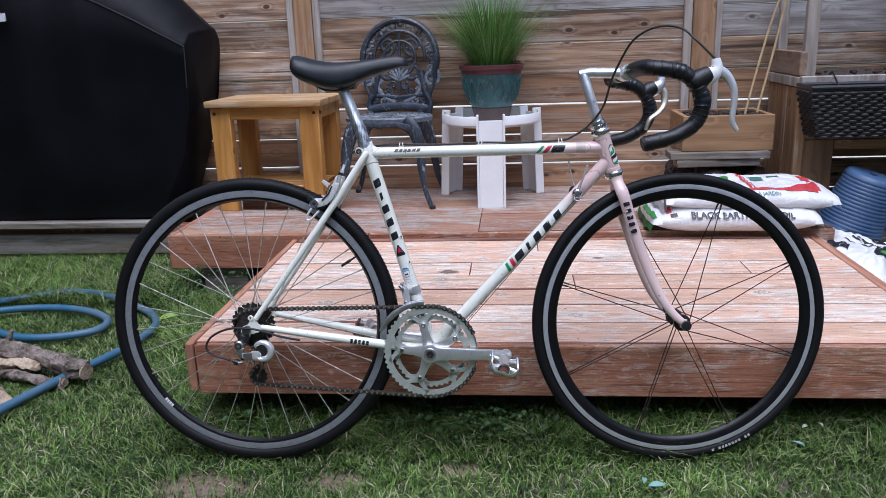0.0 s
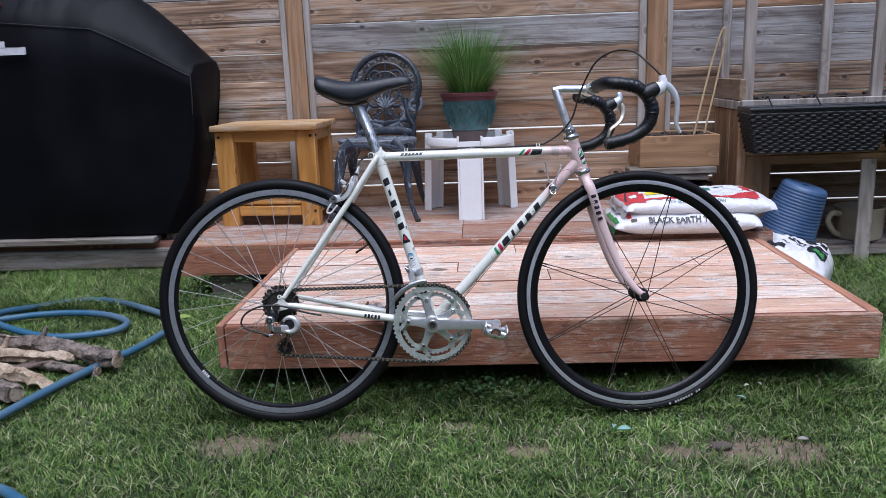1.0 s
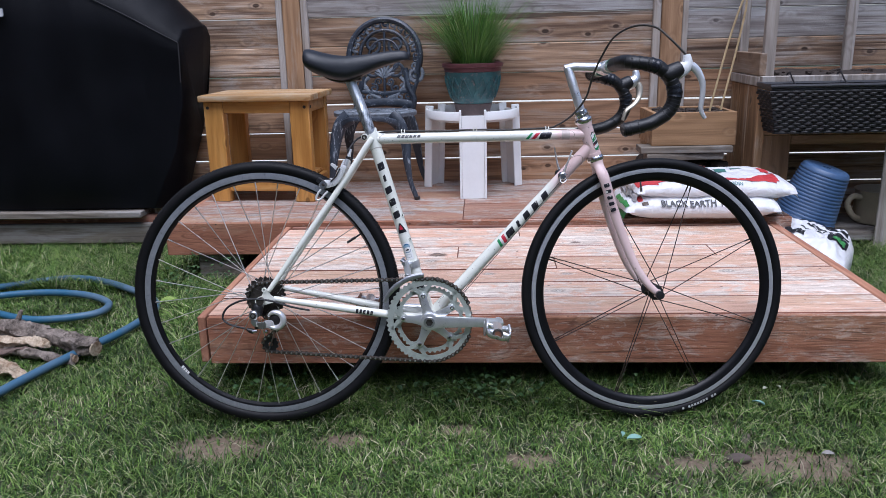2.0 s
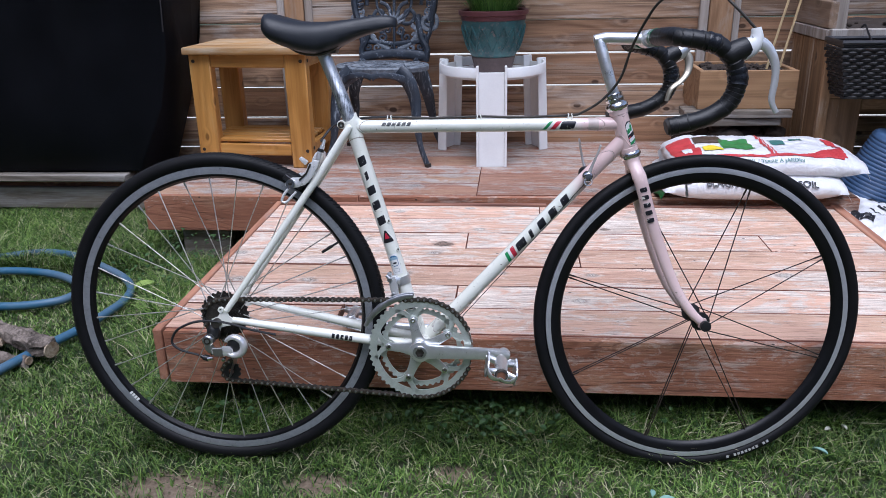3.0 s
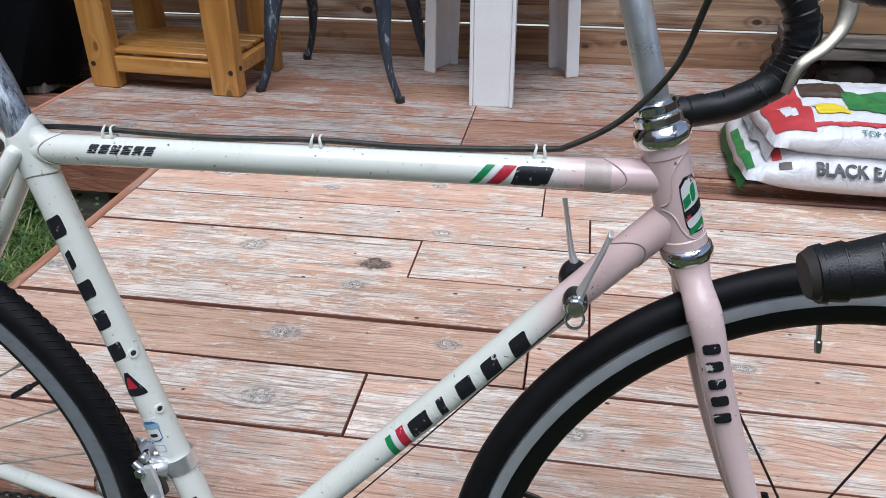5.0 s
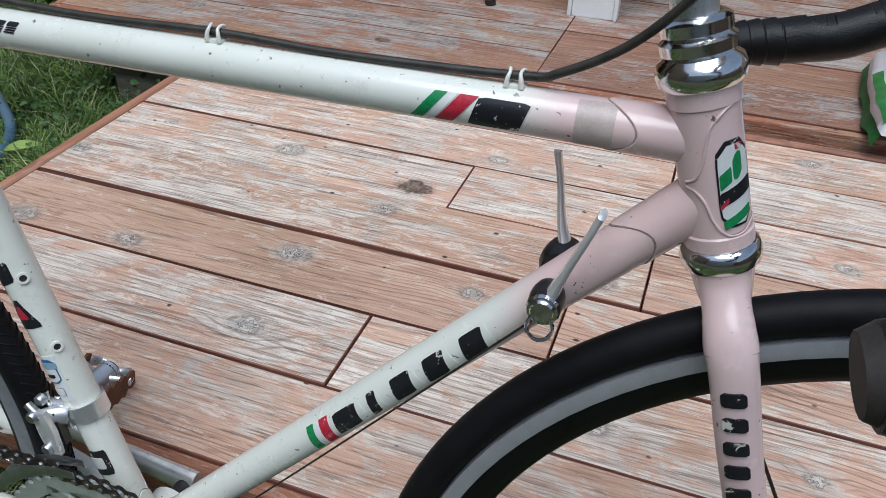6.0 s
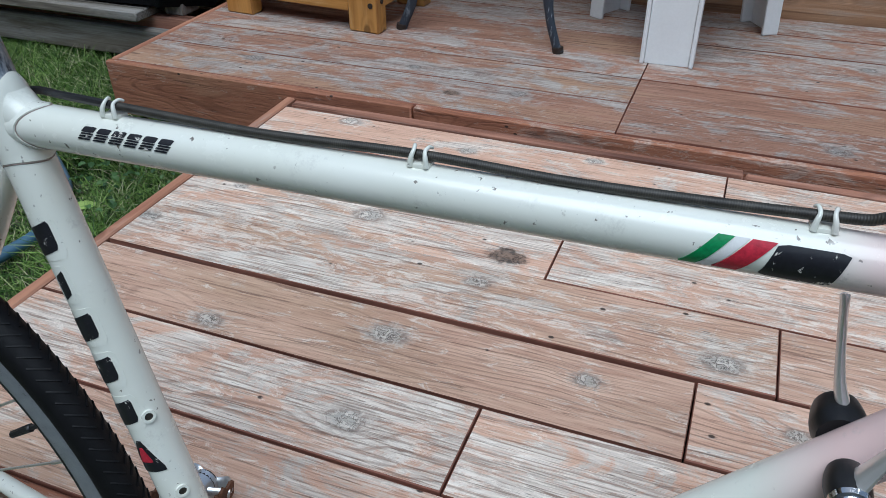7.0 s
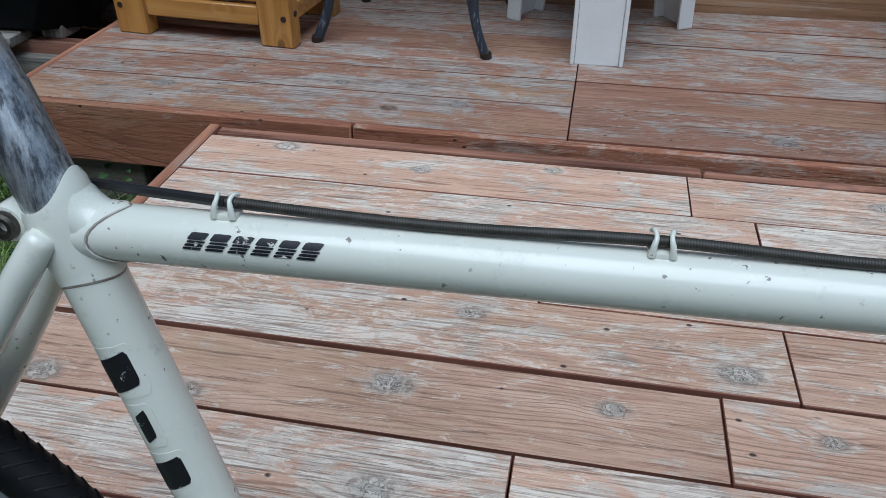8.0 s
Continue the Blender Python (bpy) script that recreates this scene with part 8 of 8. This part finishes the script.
def logs():
    BARK = bark("grey_bark", (0.05, 0.038, 0.03), (0.34, 0.28, 0.235))
    SPLIT = bark("split_wood", (0.26, 0.17, 0.10), (0.66, 0.54, 0.40))
    DARK = bark("brown_bark", (0.085, 0.055, 0.045), (0.24, 0.17, 0.14))
    spec = ((((-2.25, 0.56, 0.085), (-1.80, 0.53, 0.080), (-1.43, 0.484, 0.072), (-1.253, 0.434, 0.062), (-1.095, 0.372, 0.048)), (0.038, 0.037, 0.036, 0.034, 0.031), BARK, "fallen log with grey bark and a pale cut end"),
            (((-2.1, 0.47, 0.06), (-1.70, 0.45, 0.058), (-1.42, 0.430, 0.052), (-1.265, 0.410, 0.050)), (0.033, 0.031, 0.026, 0.012), SPLIT, "split log showing pale raw wood"),
            (((-2.0, 0.38, 0.035), (-1.55, 0.385, 0.030), (-1.31, 0.395, 0.026)), (0.024, 0.023, 0.016), DARK, "dark thin branch under other logs"),
            (((-2.0, 0.42, 0.05), (-1.60, 0.36, 0.042), (-1.36, 0.285, 0.030), (-1.225, 0.215, 0.018)), (0.033, 0.031, 0.025, 0.008), SPLIT, "splintered pale branch on the grass"),
            (((-1.95, 0.30, 0.042), (-1.60, 0.235, 0.040), (-1.40, 0.165, 0.042), (-1.300, 0.125, 0.042)), (0.040, 0.040, 0.038, 0.034), BARK, "short thick log with weathered cut end"),
            (((-1.42, 0.40, 0.024), (-1.30, 0.385, 0.022), (-1.155, 0.352, 0.022)), (0.019, 0.019, 0.016), BARK, "thin grey branch on the grass"))
    for k, (pts, rad, mat, label) in enumerate(spec):
        ob = thing("log", label, "log", pose(0, 0, 0), group="pile of logs")
        rnd = random.Random(k)
        path = smooth_path(pts, 14)
        n_ = len(path)
        rr = []
        for i in range(n_):
            f = i / (n_ - 1) * (len(rad) - 1)
            j = min(int(f), len(rad) - 2)
            rr.append(0.82 * (rad[j] + (rad[j + 1] - rad[j]) * (f - j)))
        bm = tube(path, rr, 22)
        for v in bm.verts:
            d = noise.noise_vector(Vector((v.co.x * 7, v.co.y * 40, v.co.z * 40))) * 0.020 + noise.noise_vector(v.co * 60) * 0.007
            v.co += Vector((d.x * 0.6, d.y, d.z))
            v.co.z = max(v.co.z, 0.002)
        part("stem", bm, mat, ob, angle=24)
        e, e0 = path[-1], path[-2]
        t_ = (e - e0).normalized()
        part("cut_end", tube([e - t_ * 0.002, e + t_ * 0.003], rr[-1] * 0.93, 14), SPLIT, ob, "pale raw cut end")
        if k in (0, 1):
            c = path[n_ // 2]
            part("twig", tube([c, c + Vector((0.02, 0.01, 0.03)), c + Vector((0.035, 0.012, 0.062))], [0.011, 0.009, 0.006], 8), mat, ob)


logs()


def litter():
    LEAF = plain("pale_teal_leaf", (0.24, 0.42, 0.36), 0.6, 0.0, 0.2, 40, 0.2)
    WHITE = plain("white_petal", (0.70, 0.68, 0.60), 0.6)
    for x, y, a, s, nm, mat, label in ((0.499, -0.156, 20, 0.020, "leaf", LEAF, "curled pale green leaf on the lawn"), (0.858, 0.032, 130, 0.017, "leaf", LEAF, "curled pale green leaf on the lawn"), (0.475, -0.135, 80, 0.013, "leaf", LEAF, "curled pale green leaf on the lawn"), (0.93, -0.225, 10, 0.016, "leaf", plain("grey_leaf", (0.30, 0.28, 0.26), 0.7), "dry grey leaf on bare dirt"),
                                       (-1.05, 0.86, 60, 0.040, "leaf", plain("lime_leaf", (0.35, 0.48, 0.12), 0.6), "lime green leaf in the grass"), (0.905, 0.12, 40, 0.011, "petal", WHITE, "small white blossom in the grass"), (0.945, 0.13, 100, 0.011, "petal", WHITE, "small white blossom in the grass")):
        ob = thing(nm, label, nm, pose(x, y, 0.030, 12, 8, a))
        bm = bmesh.new()
        rows = []
        for i in range(7):
            f = i / 6
            w = s * 0.42 * math.sin(math.pi * min(0.98, f * 0.92 + 0.05)) ** 0.8
            rows.append([bm.verts.new((s * (f - 0.5) * 2, q * w, 0.25 * s * abs(q) ** 1.5 + 0.2 * s * math.sin(3 * f))) for q in (-1, -0.5, 0, 0.5, 1)])
        for p, q in zip(rows, rows[1:]):
            for j in range(4):
                bm.faces.new((p[j], q[j], q[j + 1], p[j + 1]))
        ext = bmesh.ops.extrude_face_region(bm, geom=bm.faces[:])
        for v in ext["geom"]:
            if isinstance(v, bmesh.types.BMVert):
                v.co.z -= 0.0012
        bmesh.ops.recalc_face_normals(bm, faces=bm.faces[:])
        part("blade", bm, mat, ob)
    stone = thing("stone", "small brown stone half sunk in bare dirt", "stone", pose(0.735, -0.205, 0.006))
    part("body", blob((0, 0, 0), (0.030, 0.016, 0.012)), plain("stone_brown", (0.10, 0.075, 0.065), 0.85, 0.0, 0.4, 60, 0.5), stone)


litter()

# ---- grass ----


def leaf_material(name, *stops):
    n = Nodes(name)
    info = n.add("NewGeometry")
    big = n.noise(n.coords(), 2.4, 4, 0.6)
    col = n.ramp(info.outputs["Random Per Island"], *stops)
    hs = n.add("HueSaturation")
    n.link(n.math("ADD", n.math("MULTIPLY", big, 1.7), 0.02), hs.inputs["Value"])
    n.link(col, hs.inputs["Color"])
    return n.set(hs.outputs[0], 0.55, 0.0, None, **{"Specular IOR Level": 0.3})


def inside_deck(x, y):
    low = (x > LX0 - 0.005) & (x < LX1 + 0.005) & (y > 0.34) & (y < LY1 + 0.02)
    upp = (x > UX0) & (x < UX1 + 0.02) & (y > UY0 + 0.10)
    plat = (x < UX0) & (y > 1.70)
    return low | upp | plat


def lawn():
    rng = np.random.default_rng(11)
    count = 640000
    x = rng.uniform(-2.7, 2.9, count)
    y = rng.uniform(-0.95, 1.75, count)
    keep = ~inside_deck(x, y)
    keep &= np.abs(x - 0.13) < 0.75 + 0.62 * (y + 2.0)
    # thinner on bare dirt and in patches
    thin = np.ones(count)
    for cx, cy, r in DIRT_SPOTS:
        d = np.sqrt(((x - cx) * 0.75) ** 2 + ((y - cy) * 1.5) ** 2)
        thin = np.minimum(thin, np.clip((d - r * 0.45) / (r * 0.7), 0.15, 1))
    wave = 0.5 + 0.5 * np.sin(x * 5.1 + 2 * np.sin(y * 4.3)) * np.sin(y * 6.7 + 1.3 * np.sin(x * 3.1))
    thin *= 0.62 + 0.38 * wave
    keep &= rng.random(count) < thin
    x, y = x[keep], y[keep]
    n_ = len(x)
    z = np.array([ground_height(a, b) for a, b in zip(x, y)]) - 0.010
    near_deck = ((x > LX0 - 0.08) & (x < LX1 + 0.1) & (y > -0.02)) | ((x <= LX0) & (y > 1.05 - 0.95 * np.clip((x + 1.10) / 0.35, 0, 1))) | ((x > LX1) & (y > 0.75))
    edge_f = np.clip((y + 0.05) / 0.20, 0, 1)
    tuft = 0.5 + 0.5 * np.sin(x * 23 + 3 * np.sin(y * 17)) * np.sin(y * 29 + 2 * np.sin(x * 13))
    h = rng.uniform(0.010, 0.036, n_) * (0.72 + 0.56 * tuft) * np.where(near_deck, 1.2 + 1.6 * edge_f, 1.0)
    ang = rng.uniform(0, 2 * np.pi, n_)
    lean_ = h * rng.uniform(0.35, 1.6, n_)
    wd = rng.uniform(0.0009, 0.0019, n_)
    dx, dy = np.cos(ang), np.sin(ang)
    tw = ang + rng.uniform(-0.9, 0.9, n_) + np.pi / 2
    sx, sy = np.cos(tw) * wd, np.sin(tw) * wd
    verts = np.zeros((n_, 5, 3))
    for k, (f, s) in enumerate(((0, -1), (0, 1), (0.55, -0.85), (0.55, 0.85), (1.0, 0))):
        verts[:, k, 0] = x + dx * lean_ * f ** 1.7 + sx * s
        verts[:, k, 1] = y + dy * lean_ * f ** 1.7 + sy * s
        verts[:, k, 2] = z + h * (f - 0.22 * f ** 3)
    base = np.arange(n_) * 5
    quads = np.stack([base, base + 1, base + 3, base + 2], 1)
    tris = np.stack([base + 2, base + 3, base + 4], 1)
    me = bpy.data.meshes.new("lawn_grass")
    me.from_pydata(verts.reshape(-1, 3).tolist(), [], quads.tolist() + tris.tolist())
    me.materials.append(leaf_material("lawn_blade", (0.0, (0.012, 0.032, 0.006)), (0.30, (0.042, 0.100, 0.016)), (0.60, (0.118, 0.208, 0.036)), (0.84, (0.235, 0.345, 0.085)), (0.93, (0.36, 0.37, 0.20)), (1.0, (0.54, 0.48, 0.33))))
    tagged(new("lawn_grass", me), "short patchy green lawn grass with dry straw", "grass", kind="stuff")


lawn()


def weeds():
    rng = random.Random(21)
    verts, faces = [], []

    def leaf(c, r, tilt, turn):
        i0 = len(verts)
        m = Matrix.Translation(c) @ Matrix.Rotation(turn, 4, "Z") @ Matrix.Rotation(tilt, 4, "X")
        ring_ = []
        for k in range(9):
            a = 2 * math.pi * k / 9
            rr = r * (1 + 0.12 * math.cos(2 * a))
            verts.append(tuple(m @ Vector((rr * 0.8 * math.cos(a), rr * math.sin(a), 0.25 * r * math.cos(2 * a)))))
            ring_.append(i0 + k)
        verts.append(tuple(m @ Vector((0, 0, -0.12 * r))))
        for k in range(9):
            faces.append((ring_[k], ring_[(k + 1) % 9], i0 + 9))

    for k in range(620):
        if k < 240:
            x, y = rng.gauss(0.13, 0.10), rng.uniform(0.02, 0.30)
        elif k < 320:
            x, y = rng.gauss(-0.52, 0.10), rng.uniform(0.06, 0.34)
        elif k >= 420:
            x, y = rng.uniform(-1.15, -0.67), rng.uniform(0.80, 1.22)
        else:
            x, y = rng.uniform(-0.62, 1.2), rng.uniform(0.05, 0.32)
        z = rng.uniform(0.02, 0.085) * (0.5 + y)
        leaf((x, y, z + 0.02), rng.uniform(0.005, 0.0105), rng.uniform(-0.5, 0.7), rng.uniform(0, 6.28))
    me = bpy.data.meshes.new("weeds")
    me.from_pydata(verts, [], faces)
    me.materials.append(leaf_material("weed_leaf", (0.0, (0.020, 0.055, 0.014)), (0.6, (0.045, 0.105, 0.030)), (1.0, (0.09, 0.16, 0.05))))
    tagged(new("weeds", me), "low broad-leaved weeds growing by the deck edge", "weeds", kind="stuff")


weeds()

# ---- boards of decks and fence ----
lay_boards(lower, LROWS, LOW_Z, DECK)
lay_boards(upper, UROWS, UP_Z, DECK_GREY)
for s, (x0, x1) in enumerate(((-2.47, -0.838), (-0.694, 0.949), (1.104, 2.86), (-4.6, -2.60), (2.99, 4.6))):
    for k in range(14):
        if s < 3 or k < 14:
            rnd = random.Random(31 * s + k)
            z0 = FZ0 + FPITCH * k + rnd.uniform(-0.0003, 0.0003)
            grey = (s == 1 and k == 8) or (s == 2 and k in (7, 8)) or (s == 0 and k == 10)
            new_board = (s, k) in ((1, 4), (1, 5), (2, 9), (2, 5), (0, 3), (1, 2), (2, 3), (1, 10))
            gap = 0.0068 if k in (1, 2, 3, 4) else 0.0045 if k == 5 else 0.0015
            bm = box(x0, x1, -0.009, 0.009, 0.0004, FPITCH - gap, 0.0035)
            tilt = rnd.uniform(-0.0012, 0.0012)
            for v in bm.verts:
                v.co.z += (v.co.x - x0) * tilt
                v.co.y += rnd.uniform(-0.0012, 0.0012)
            ob = part("fence_board", bm, FENCE_GREY if grey else FENCE_NEW if new_board else FENCE, fence, smooth=False)
            ob.location = (0, FY + 0.009 + (0.0015 if k % 2 else -0.0015), z0)
